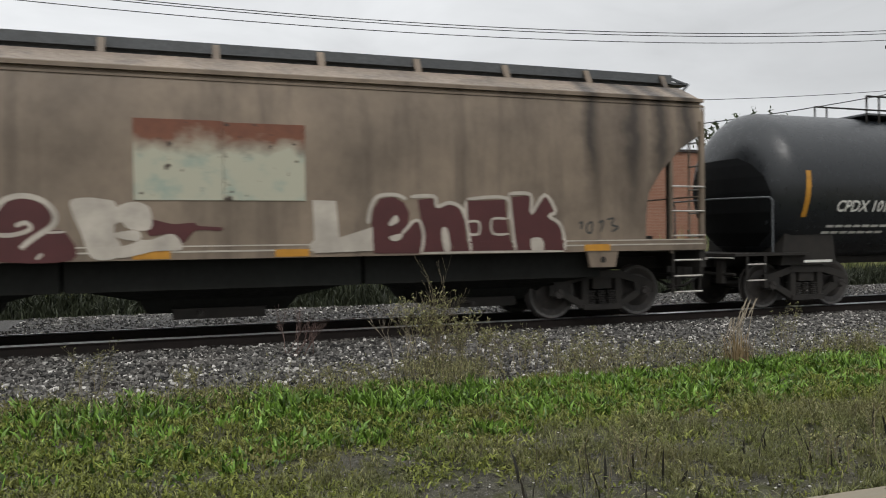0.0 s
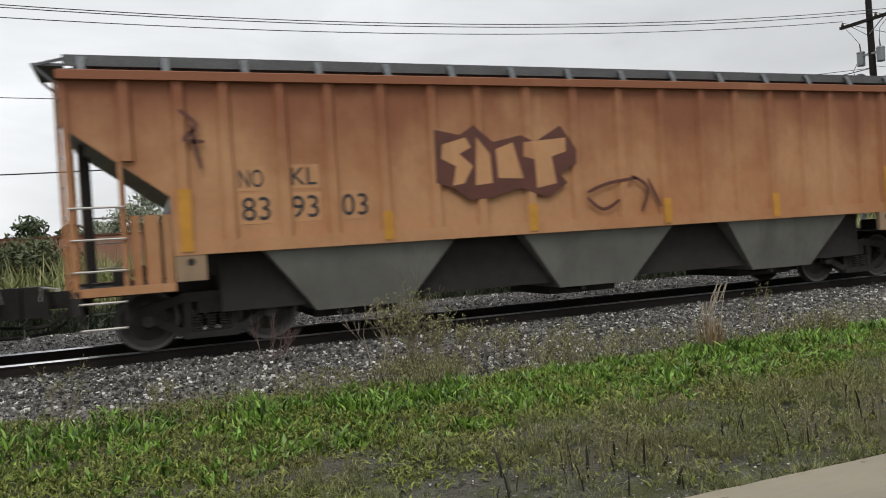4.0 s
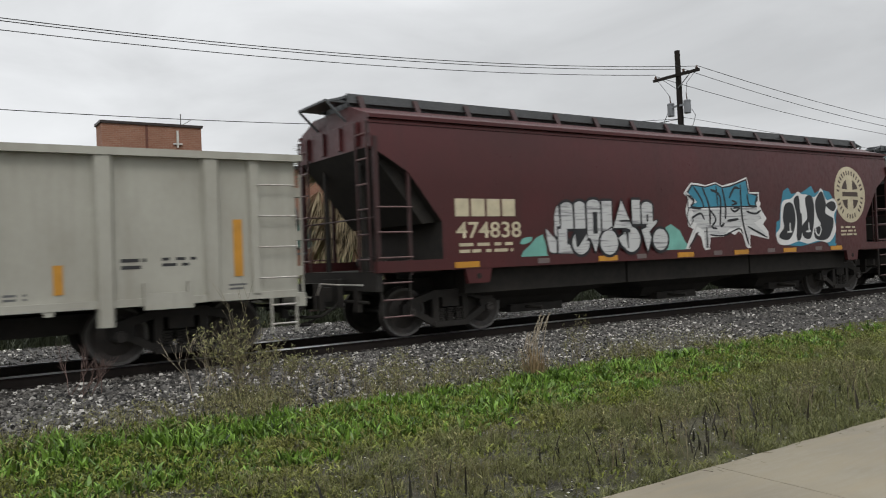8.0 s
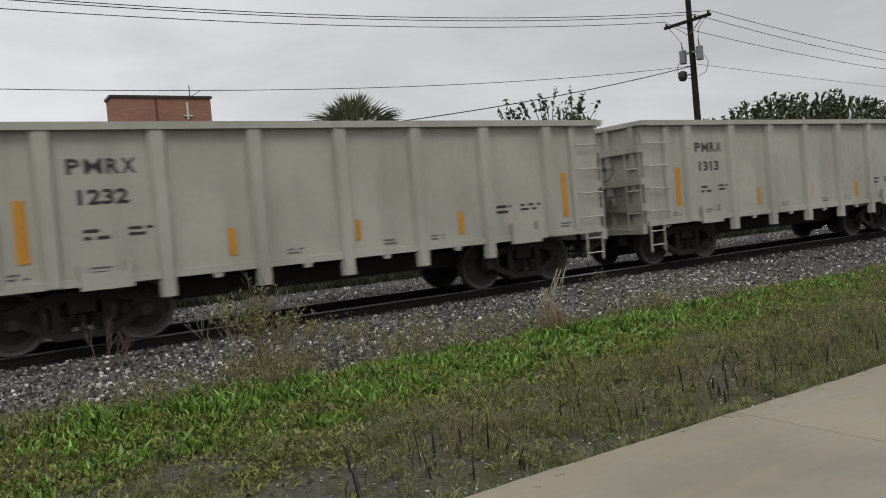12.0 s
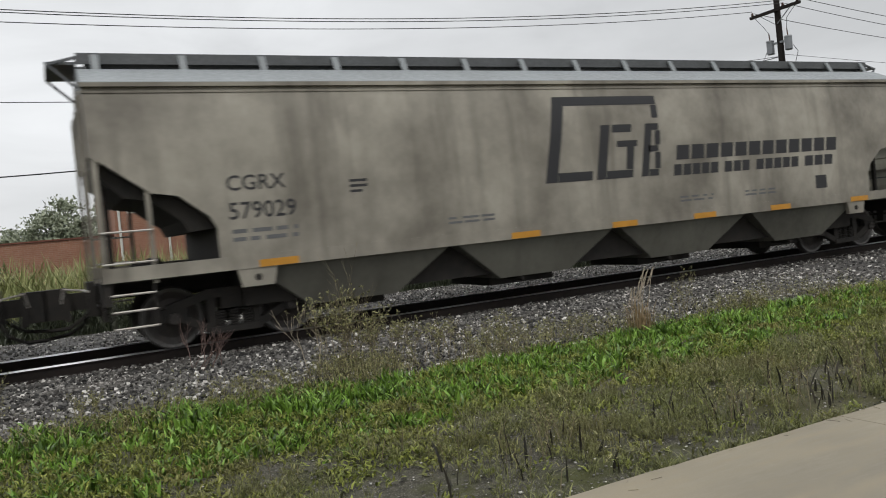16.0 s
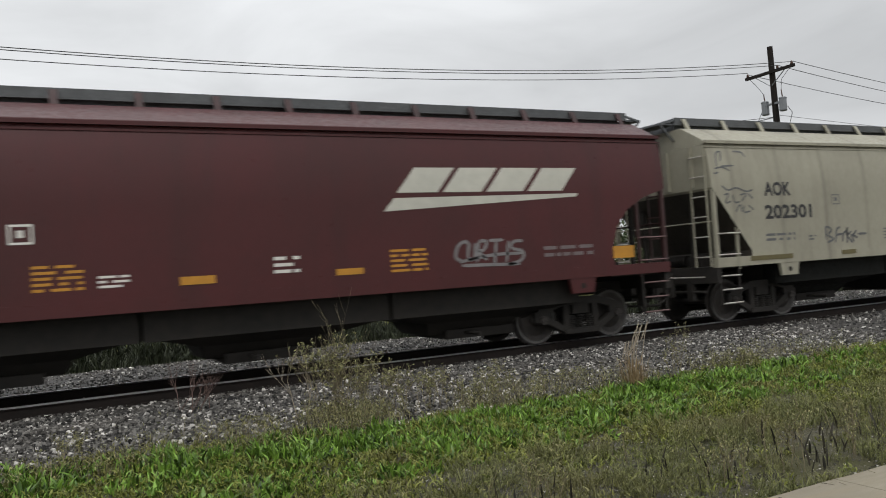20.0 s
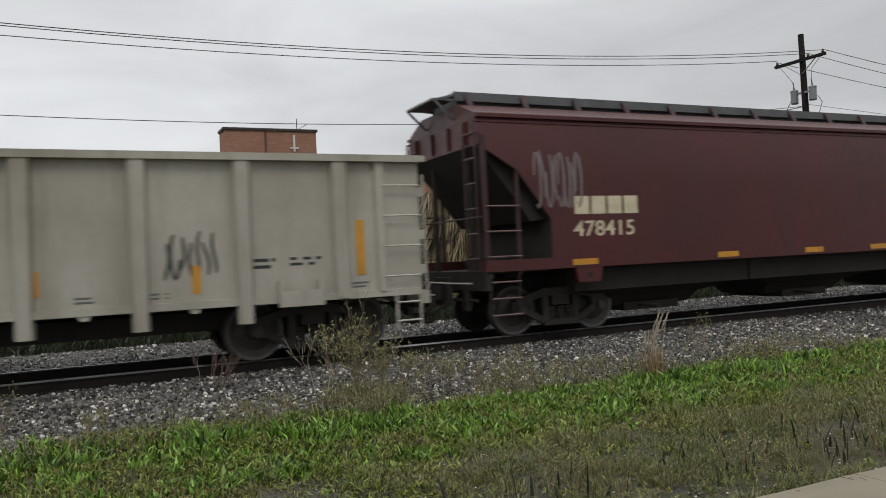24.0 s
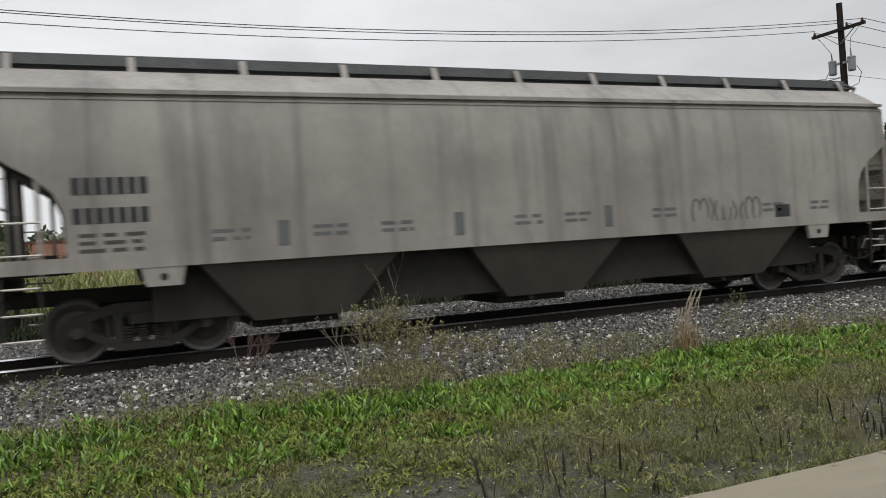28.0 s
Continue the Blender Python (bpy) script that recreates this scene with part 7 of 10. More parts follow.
ribbon(c, [(1.01, 1.8), (1.15, 1.87), (1.24, 1.85)], 0.045, S_TEAL, 0.004)
ribbon(c, [(0.51, 1.72), (0.67, 1.82), (0.77, 1.72), (0.61, 1.62)], 0.045, S_TEAL, 0.004)
ribbon(c, [(0.61, 1.63), (0.9, 1.63), (1.01, 1.74)], 0.045, S_TEAL, 0.004)
ribbon(c, [(0.91, 1.86), (0.92, 1.6), (0.89, 1.42)], 0.045, S_TEAL, 0.004)
ribbon(c, [(1.12, 1.75), (1.31, 1.74)], 0.045, S_TEAL, 0.004)
ribbon(c, [(1.11, 1.62), (1.33, 1.59)], 0.045, S_TEAL, 0.004)
ribbon(c, [(0.46, 1.57), (0.61, 1.62)], 0.045, S_TEAL, 0.004)
ribbon(c, [(0.71, 1.47), (0.89, 1.45), (1.13, 1.37)], 0.045, S_TEAL, 0.004)
ribbon(c, [(0.83, 1.31), (0.99, 1.39)], 0.045, S_TEAL, 0.004)
ribbon(c, [(1, 1.52), (1.26, 1.45)], 0.045, S_TEAL, 0.004)
scribble("spray_tag", gondolas[7], -1.2, -0.4, 1.55, 2.35, S_BLACK, GOND, 211, 5, 0.055, "dense black sprayed tag")
c = gondolas[8]
ribbon(c, [(-2.76, 1.85), (-2.56, 1.99), (-2.38, 1.93), (-2.48, 1.72), (-2.67, 1.73)], 0.075, S_BLACK, 0.003)
ribbon(c, [(-2.27, 2.12), (-2.03, 2.13), (-2.13, 2.02)], 0.075, S_BLACK, 0.003)
ribbon(c, [(-2.24, 1.92), (-2.04, 1.99), (-1.7, 1.95), (-1.8, 1.83)], 0.075, S_BLACK, 0.003)
ribbon(c, [(-2.49, 1.69), (-2.15, 1.75), (-1.62, 1.67)], 0.075, S_BLACK, 0.003)
ribbon(c, [(-1.96, 1.69), (-1.72, 1.6), (-1.47, 1.51)], 0.075, S_BLACK, 0.003)
ribbon(c, [(-2.68, 1.58), (-2.4, 1.59)], 0.075, S_BLACK, 0.003)
ribbon(c, [(-1.26, 1.78), (-1.09, 1.9), (-0.94, 1.84), (-1.06, 1.62), (-1.21, 1.65), (-1.26, 1.78)], 0.075, S_BLACK, 0.003)
ribbon(c, [(-0.73, 1.96), (-0.56, 2.05), (-0.43, 1.95)], 0.075, S_BLACK, 0.003)
ribbon(c, [(-0.85, 1.63), (-0.73, 1.88), (-0.46, 1.9), (-0.37, 1.58)], 0.075, S_BLACK, 0.003)
ribbon(c, [(-0.65, 1.52), (-0.38, 1.53), (-0.16, 1.54)], 0.075, S_BLACK, 0.003)
ribbon(c, [(-0.36, 1.74), (-0.09, 1.83), (-0.13, 1.59)], 0.075, S_BLACK, 0.003)
ribbon(c, [(-0.99, 1.46), (-0.76, 1.46)], 0.075, S_BLACK, 0.003)
ribbon(c, [(0.44, 1.78), (0.42, 1.49), (0.28, 1.44)], 0.075, S_BLACK, 0.003)
ribbon(c, [(0.57, 1.59), (1.04, 1.59), (1.03, 1.43)], 0.075, S_BLACK, 0.003)
ribbon(c, [(0.51, 1.4), (0.85, 1.33), (1.17, 1.34)], 0.075, S_BLACK, 0.003)
ribbon(c, [(0.61, 1.24), (1.17, 1.23)], 0.075, S_BLACK, 0.003)
ribbon(c, [(0.26, 1.18), (0.57, 1.1)], 0.075, S_BLACK, 0.003)
ribbon(c, [(1.69, 1.81), (1.69, 1.39)], 0.075, S_BLACK, 0.003)
ribbon(c, [(1.71, 1.64), (2.21, 1.7), (2.69, 1.65)], 0.075, S_BLACK, 0.003)
ribbon(c, [(2.09, 1.84), (2.32, 1.83)], 0.075, S_BLACK, 0.003)
ribbon(c, [(2.46, 1.57), (3.11, 1.51)], 0.075, S_BLACK, 0.003)
ribbon(c, [(1.68, 1.23), (1.93, 1.21)], 0.075, S_BLACK, 0.003)
ribbon(c, [(3.12, 1.63), (3.49, 1.58)], 0.075, S_BLACK, 0.003)
ribbon(c, [(1.96, 1.74), (2.01, 1.48), (2.33, 1.52)], 0.075, S_BLACK, 0.003)
shape(c, [(-2.71, 1.92), (-2.33, 1.95), (-1.75, 1.85), (-1.71, 1.68), (-2.25, 1.66), (-2.67, 1.73)], S_SMOKE, 0.001, "smoky grey sprayed tag", soft=False)
shape(c, [(0.33, 1.76), (0.53, 1.75), (0.57, 1.56), (1.04, 1.56), (1.14, 1.26), (0.61, 1.26), (0.34, 1.12)], S_SMOKE, 0.001, "smoky grey sprayed tag", soft=False)
shape(c, [(1.66, 1.81), (2.28, 1.7), (2.33, 1.52), (1.7, 1.45)], S_SMOKE, 0.001, "smoky grey sprayed tag", soft=False)
for x0, x1, z0, z1, seed in ((-2.72, -1.6, 1.55, 2.12, 201), (-1.28, -0.2, 1.5, 2.0, 202), (0.3, 1.15, 1.15, 1.75, 203), (1.65, 2.6, 1.3, 1.85, 204)):
    scribble("spray_tag", c, x0, x1, z0, z1, S_BLACK, GOND, seed, 4, 0.055, "dense black sprayed tag")

# stained white hopper
c = dirty_hopper
letters("lettering", "CGRX", -7.22, -6.33, 2.27, 2.50, BLACK_MARK, c, SIDE, 0.012)
letters("lettering", "579029", -7.22, -6.20, 1.84, 2.10, BLACK_MARK, c, SIDE, 0.012)
k0, k1 = -1.57, 1.21
emblem = [rect(k0, k0 + 0.26, 2.03, 3.60, 0.22), rect(k0 + 0.27 + 0.22 * 1.38, k1, 3.43, 3.60, 0.0), rect(k0 + 0.27, k0 + 1.05, 2.03, 2.20, 0.2), rect(k1 - 0.16, k1, 3.16, 3.42, 0.05),
          rect(-0.42, -0.20, 2.03, 3.05, 0.2), rect(0.03, 0.50, 2.90, 3.05, 0.2), rect(-0.19, 0.45, 2.03, 2.18, 0.2), rect(0.30, 0.48, 2.19, 2.62, 0.15), rect(0.12, 0.62, 2.62, 2.74, 0.1),
          rect(0.66, 0.84, 2.03, 3.05, 0.2), rect(0.94, 1.18, 2.92, 3.05, 0.1), rect(0.86, 1.10, 2.03, 2.16, 0.1), rect(0.88, 1.14, 2.50, 2.62, 0.1), rect(1.02, 1.16, 2.17, 2.49, 0.1), rect(1.06, 1.2, 2.63, 2.91, 0.1)]
flat("emblem", emblem, BLACK_MARK, c, SIDE, "large black angular line emblem")
for z0, z1, words in [(2.31, 2.60, [(1.58, 6.42, 12)]), (2.00, 2.22, [(1.48, 2.72, 5), (2.86, 3.62, 3), (3.78, 5.12, 5), (5.28, 6.24, 3)])]:
    for x0, x1, n in words:
        w = (x1 - x0) / n
        for k in range(n):
            flat("owner_lettering", [rect(x0 + k * w, x0 + (k + 0.84) * w, z0, z1, 0.15)], BLACK_MARK, c, SIDE, "plain black block of owner's lettering")
part("data_plate", Geo().box(5.60, 5.96, SIDE, SIDE + 0.01, 1.48, 1.77), BLACK_MARK, c)
sill_bars(c, [-6.55, -2.1, 0.14, 2.2, 4.4, 7.0], 1.16, w=0.6)
stencil(c, -7.2, -6.2, 1.48, 1.72, 2, S_GREY, SIDE, 61)
stencil(c, -5.3, -5.0, 2.1, 2.35, 3, BLACK_MARK, SIDE, 62)
for x in (-3.6, 1.6, 3.4):
    stencil(c, x, x + 0.9, 1.45, 1.6, 2, S_GREY, SIDE, int(63 + x))

# rust-washed hopper
c = rusty_hopper
for body, x0, x1, z0, z1 in [("NO", -6.22, -5.70, 2.24, 2.59), ("KL", -5.42, -4.94, 2.25, 2.58), ("44", -6.19, -5.73, 1.89, 2.19), ("00", -5.41, -4.95, 1.87, 2.17), ("84", -4.60, -4.13, 1.89, 2.18)]:
    part("number_panel", Geo().box(x0, x1, RIBBED, RIBBED + 0.01, z0, z1), S_WHITE, c, "white number panel")
    letters("lettering", body, x0 + 0.05, x1 - 0.05, z0 + 0.05, z1 - 0.05, BLACK_MARK, c, RIBBED - 0.004, 0.015)
part("data_plate", Geo().box(4.95, 5.45, RIBBED, RIBBED + 0.01, 1.50, 1.92), S_WHITE, c)
flat("stencil", [rect(5.03, 5.17, 1.58, 1.84), rect(5.22, 5.38, 1.58, 1.84)], BLACK_MARK, c, RIBBED - 0.004)
reflectors(c, RIBBED - 0.08, [(-7.07, -6.89, 1.40, 2.26), (-4.03, -3.87, 1.40, 1.83), (-1.46, -1.30, 1.40, 1.81), (1.30, 1.46, 1.40, 1.8), (3.87, 4.03, 1.38, 1.83), (6.89, 7.07, 1.40, 2.26)])
stencil(c, -6.1, -5.7, 1.52, 1.75, 2, S_GREY, RIBBED, 66)

# cream hopper
c = cream_hopper
letters("lettering", "AOK", -6.32, -5.47, 2.66, 2.97, BLACK_MARK, c, SIDE, 0.035)
letters("lettering", "202301", -6.34, -4.84, 2.16, 2.47, BLACK_MARK, c, SIDE, 0.035)
ribbon(c, [(-7.63, 3.31), (-7.59, 3.57), (-7.45, 3.62), (-7.51, 3.41)], 0.035, S_GREY, 0.002)
ribbon(c, [(-7.51, 3.31), (-7.13, 3.33)], 0.035, S_GREY, 0.002)
ribbon(c, [(-7.08, 3.64), (-6.83, 3.62), (-6.74, 3.52)], 0.035, S_GREY, 0.002)
ribbon(c, [(-7.7, 3.26), (-7.47, 3.29), (-7.28, 3.21)], 0.035, S_GREY, 0.002)
ribbon(c, [(-7.75, 3.15), (-7.61, 3.18)], 0.035, S_GREY, 0.002)
ribbon(c, [(-7.57, 2.9), (-7.39, 2.8), (-7.15, 2.85), (-6.87, 2.77), (-6.67, 2.8)], 0.035, S_GREY, 0.002)
ribbon(c, [(-7.53, 2.7), (-7.39, 2.72), (-7.49, 2.54), (-7.33, 2.57)], 0.035, S_GREY, 0.002)
ribbon(c, [(-7.28, 2.7), (-7.21, 2.54), (-7.07, 2.56)], 0.035, S_GREY, 0.002)
ribbon(c, [(-7.06, 2.69), (-6.87, 2.72), (-7.02, 2.56)], 0.035, S_GREY, 0.002)
ribbon(c, [(-6.82, 2.72), (-6.67, 2.61)], 0.035, S_GREY, 0.002)
ribbon(c, [(-7.22, 2.33), (-7.07, 2.49), (-7.03, 2.33)], 0.035, S_GREY, 0.002)
ribbon(c, [(-6.97, 2.48), (-6.96, 2.33), (-6.78, 2.35)], 0.035, S_GREY, 0.002)
ribbon(c, [(-6.83, 2.48), (-6.68, 2.37)], 0.035, S_GREY, 0.002)
ribbon(c, [(-4.42, 1.64), (-4.41, 1.93), (-4.23, 1.86), (-4.36, 1.75), (-4.18, 1.65), (-4.4, 1.58)], 0.05, S_GREY, 0.002)
ribbon(c, [(-4.12, 1.56), (-4.05, 1.86), (-3.92, 1.91)], 0.05, S_GREY, 0.002)
ribbon(c, [(-4.08, 1.74), (-3.86, 1.76)], 0.05, S_GREY, 0.002)
ribbon(c, [(-3.87, 1.58), (-3.83, 1.76), (-3.74, 1.81)], 0.05, S_GREY, 0.002)
ribbon(c, [(-3.72, 1.54), (-3.67, 1.9), (-3.71, 1.72), (-3.54, 1.81)], 0.05, S_GREY, 0.002)
ribbon(c, [(-3.68, 1.69), (-3.53, 1.54)], 0.05, S_GREY, 0.002)
ribbon(c, [(-3.49, 1.71), (-3.35, 1.83)], 0.05, S_GREY, 0.002)
ribbon(c, [(-3.46, 1.56), (-3.55, 1.72), (-3.33, 1.65)], 0.05, S_GREY, 0.002)
ribbon(c, [(-3.32, 1.74), (-2.99, 1.74)], 0.05, S_GREY, 0.002)
ribbon(c, [(1.47, 1.33), (1.57, 1.47), (1.75, 1.43), (1.6, 1.29)], 0.05, S_BLACK, 0.003)
ribbon(c, [(1.79, 1.28), (2.04, 1.49), (2.12, 1.3)], 0.05, S_BLACK, 0.003)
ribbon(c, [(2.14, 1.63), (2.53, 1.62), (2.68, 1.69)], 0.05, S_BLACK, 0.003)
ribbon(c, [(2.21, 1.3), (2.28, 1.48), (2.5, 1.28)], 0.05, S_BLACK, 0.003)
ribbon(c, [(2.51, 1.4), (2.82, 1.49), (2.9, 1.34), (2.65, 1.31)], 0.05, S_BLACK, 0.003)
ribbon(c, [(1.6, 1.31), (2.11, 1.25)], 0.05, S_BLACK, 0.003)
stencil(c, -6.36, -5.45, 1.66, 1.87, 2, S_GREY, SIDE, 86)
stencil(c, -5.0, -4.76, 1.64, 1.78, 2, S_GREY, SIDE, 87)
for x0, x1, head in ((-2.36, -1.52, True), (0.1, 0.64, False), (1.25, 2.14, True)):
    flat("stencil", [rect(x0, x1 - 0.06 * k, 1.82 - 0.075 * k, 1.845 - 0.075 * k) for k in range(4)], S_GREY, c, SIDE)
    if head:
        flat("stencil", [rect(x0 + 0.22, x1 - 0.14, 1.95, 2.03)], S_GREY, c, SIDE)
flat("data_frame", [rect(-4.13, -3.86, 2.65, 2.67), rect(-4.13, -3.86, 2.44, 2.46), rect(-4.13, -4.11, 2.46, 2.65), rect(-3.88, -3.86, 2.46, 2.65), rect(-4.04, -3.95, 2.52, 2.6)], S_GREY, c, SIDE)
for x0, x1 in ((-6.9, -5.6), (-3.95, -3.45), (-1.58, -1.13), (0.93, 1.47), (3.57, 4.05)):
    part("reflector", Geo().box(x0, x1, SIDE - 0.026, SIDE - 0.018, 1.29, 1.39), OLIVE_BAR, c, "dull olive reflective strip")

# dark red hoppers with the slanted emblem
for c, dx, number in ((red_hopper_b, 0.0, "499013"), (red_hopper_c, -1.08, "482553")):
    block_mark(c, -5.99 + dx, -4.84 + dx, 2.36, 2.69, WHITE_MARK, SIDE)
    letters("lettering", number, -5.98 + dx, -4.45 + dx, 1.93, 2.23, WHITE_MARK, c, SIDE, 0.025)
    stencil(c, -5.9 + dx, -4.9 + dx, 1.62, 1.82, 2, WHITE_MARK, SIDE, 90)
    flat("stencil", [rect(-5.93 + dx, -5.33 + dx, 3.48 + k * 0.055, 3.50 + k * 0.055) for k in range(3)], WHITE_MARK, c, SIDE)
slant_emblem(red_hopper_b, 1.81, 5.86, 2.53, 3.26, SIDE, EMBLEM_PALE)
slant_emblem(red_hopper_c, 2.53, 6.78, 2.52, 3.24, SIDE, CREAM_MARK)
c = red_hopper_b
ribbon(c, [(3.2, 1.65), (3.08, 1.72), (3.15, 1.92), (3.29, 1.98), (3.34, 1.93)], 0.055, S_HAZE, 0.002)
ribbon(c, [(3.36, 1.95), (3.32, 1.7), (3.44, 1.68), (3.48, 1.95)], 0.055, S_HAZE, 0.002)
ribbon(c, [(3.5, 1.61), (3.55, 1.95), (3.7, 1.96), (3.64, 1.82), (3.54, 1.8), (3.7, 1.64)], 0.055, S_HAZE, 0.002)
ribbon(c, [(3.75, 1.98), (4.05, 1.98)], 0.055, S_HAZE, 0.002)
ribbon(c, [(3.9, 1.97), (3.84, 1.53)], 0.055, S_HAZE, 0.002)
ribbon(c, [(4.15, 1.96), (4.09, 1.58)], 0.055, S_HAZE, 0.002)
ribbon(c, [(4.45, 1.95), (4.25, 1.94), (4.21, 1.83), (4.44, 1.76), (4.4, 1.61), (4.11, 1.54)], 0.055, S_HAZE, 0.002)
ribbon(c, [(3.15, 1.63), (3.44, 1.68), (3.88, 1.73), (4.43, 1.73)], 0.055, S_HAZE, 0.002)
ribbon(c, [(3.19, 1.57), (3.67, 1.56), (4.37, 1.54)], 0.055, S_HAZE, 0.002)
stencil(c, -3.31, -2.68, 1.54, 1.93, 5, YELLOW, SIDE, 92)
stencil(c, 1.88, 2.55, 1.51, 1.92, 5, YELLOW, SIDE, 93)
flat("data_frame", [rect(-3.56, -3.27, 2.21, 2.24), rect(-3.56, -3.27, 2.45, 2.48), rect(-3.56, -3.53, 2.24, 2.45), rect(-3.30, -3.27, 2.24, 2.45), rect(-3.46, -3.38, 2.3, 2.4)], WHITE_MARK, c, SIDE)
reflectors(c, SIDE - 0.002, [(-6.76, -6.30, 1.57, 1.79), (-4.27, -3.78, 1.56, 1.67), (-1.42, -0.93, 1.54, 1.66), (0.94, 1.39, 1.54, 1.64), (6.48, 6.98, 1.53, 1.76)])
stencil(c, -2.5, -2.1, 1.55, 1.75, 3, WHITE_MARK, SIDE, 94)
stencil(c, 4.9, 6.0, 1.6, 1.85, 2, S_FAINT, SIDE, 95)
stencil(c, -0.05, 0.35, 1.60, 1.90, 3, WHITE_MARK, SIDE, 96)
c = red_hopper_c
ribbon(c, [(-5.36, 1.56), (-5.26, 1.69), (-5.08, 1.73), (-4.97, 1.68), (-5.12, 1.62), (-5.26, 1.63)], 0.035, S_SILVER, 0.003)
ribbon(c, [(-5.01, 1.63), (-4.82, 1.74), (-4.67, 1.75), (-4.63, 1.65), (-4.79, 1.6)], 0.035, S_SILVER, 0.003)
ribbon(c, [(-4.67, 1.63), (-4.48, 1.76), (-4.25, 1.74), (-4.12, 1.61)], 0.035, S_SILVER, 0.003)
ribbon(c, [(-4.59, 1.7), (-4.33, 1.69), (-4.17, 1.72)], 0.035, S_SILVER, 0.003)
shape(c, [(-4.17, 1.81), (-4.01, 1.93), (-3.81, 1.91), (-3.82, 1.73), (-3.53, 1.86), (-3.33, 1.71), (-3.46, 1.57), (-3.63, 1.43), (-3.91, 1.42), (-4.02, 1.59)], S_MOSS, 0.001, "faded grey-green sprayed letters", soft=False)
ribbon(c, [(-3.83, 1.42), (-3.86, 1.62), (-3.66, 1.72), (-3.63, 1.54), (-3.79, 1.47)], 0.05, S_MOSS, 0.002)
ribbon(c, [(-3.46, 1.57), (-3.42, 1.97), (-3.24, 1.97), (-3.22, 1.45)], 0.05, S_MOSS, 0.002)
ribbon(c, [(-3.2, 1.93), (-2.99, 1.89), (-2.95, 1.48)], 0.05, S_MOSS, 0.002)
ribbon(c, [(-2.7, 1.77), (-2.52, 1.89), (-2.3, 1.83), (-2.32, 1.57), (-2.58, 1.56), (-2.7, 1.77)], 0.05, S_MOSS, 0.002)
ribbon(c, [(-2.31, 1.76), (-1.63, 1.76)], 0.05, S_MOSS, 0.002)
ribbon(c, [(-2.21, 1.87), (-1.58, 1.85)], 0.05, S_MOSS, 0.002)
ribbon(c, [(-2.27, 1.66), (-1.64, 1.64)], 0.05, S_MOSS, 0.002)
ribbon(c, [(-1.98, 1.94), (-1.98, 1.56)], 0.05, S_MOSS, 0.002)
ribbon(c, [(-1.65, 1.43), (-1.6, 1.81), (-1.35, 1.77), (-1.46, 1.58)], 0.05, S_MOSS, 0.002)
ribbon(c, [(-1.36, 1.59), (-1.08, 1.6), (-1.02, 1.76), (-1.19, 1.74)], 0.05, S_MOSS, 0.002)
ribbon(c, [(-2.92, 1.64), (-2.62, 1.64)], 0.022, S_SILVER, 0.004)
ribbon(c, [(-2.94, 1.6), (-2.51, 1.58)], 0.022, S_SILVER, 0.004)
ribbon(c, [(-2.92, 1.55), (-2.62, 1.54)], 0.022, S_SILVER, 0.004)
ribbon(c, [(-0.53, 1.47), (-0.65, 1.53), (-0.61, 1.67), (-0.49, 1.68)], 0.05, S_SILVER, 0.003)
ribbon(c, [(-0.52, 1.67), (-0.45, 1.9), (-0.32, 1.99), (-0.12, 1.96)], 0.05, S_SILVER, 0.003)
ribbon(c, [(-0.45, 1.62), (-0.29, 1.78), (-0.25, 1.62), (-0.45, 1.48)], 0.05, S_SILVER, 0.003)
ribbon(c, [(-0.08, 1.94), (-0.13, 1.47), (0, 1.45), (0, 1.89)], 0.05, S_SILVER, 0.003)
ribbon(c, [(0.07, 1.89), (0.28, 1.93), (0.17, 1.75), (0.32, 1.64), (0.15, 1.44)], 0.05, S_SILVER, 0.003)
ribbon(c, [(-0.65, 1.48), (0.3, 1.44)], 0.05, S_SILVER, 0.003)
flat("data_frame", [rect(-4.18, -3.88, 2.02, 2.05), rect(-4.18, -3.88, 2.25, 2.28), rect(-4.18, -4.15, 2.05, 2.25), rect(-3.91, -3.88, 2.05, 2.25), rect(-4.08, -3.98, 2.10, 2.19)], WHITE_MARK, c, SIDE)
sill_bars(c, [-6.13, -3.63, -1.25, 1.3, 3.44, 5.9], 1.28, w=0.55)
flat("data_frame", [rect(5.25, 5.75, 1.46, 1.49), rect(5.25, 5.75, 1.76, 1.79), rect(5.25, 5.29, 1.49, 1.76), rect(5.71, 5.75, 1.49, 1.76), rect(5.36, 5.64, 1.55, 1.70)], WHITE_MARK, c, SIDE)
for x in (-6.9, 2.0, 3.4, 4.5, 6.4):
    stencil(c, x, x + 0.7, 1.5, 1.75, 2, S_FAINT, SIDE, int(100 + x))
c = red_hopper_d
round_emblem(c, 5.88, 2.75, 0.78, SIDE)
block_mark(c, -6.77, -5.28, 2.17, 2.50, CREAM_MARK, SIDE)
letters("lettering", "478415", -6.81, -5.43, 1.76, 2.05, CREAM_MARK, c, SIDE, 0.012)
ribbon(c, [(2.54, 1.99), (2.7, 1.74), (2.98, 1.84), (3.25, 1.81)], 0.07, S_HAZE, 0.002)
ribbon(c, [(2.79, 2.05), (2.82, 1.7), (3.01, 1.78)], 0.07, S_HAZE, 0.002)
ribbon(c, [(2.98, 2), (3.05, 1.69), (3.18, 1.99), (3.21, 1.81)], 0.07, S_HAZE, 0.002)
ribbon(c, [(3.22, 2.17), (3.42, 1.94), (3.51, 2.21), (3.62, 1.94)], 0.07, S_HAZE, 0.002)
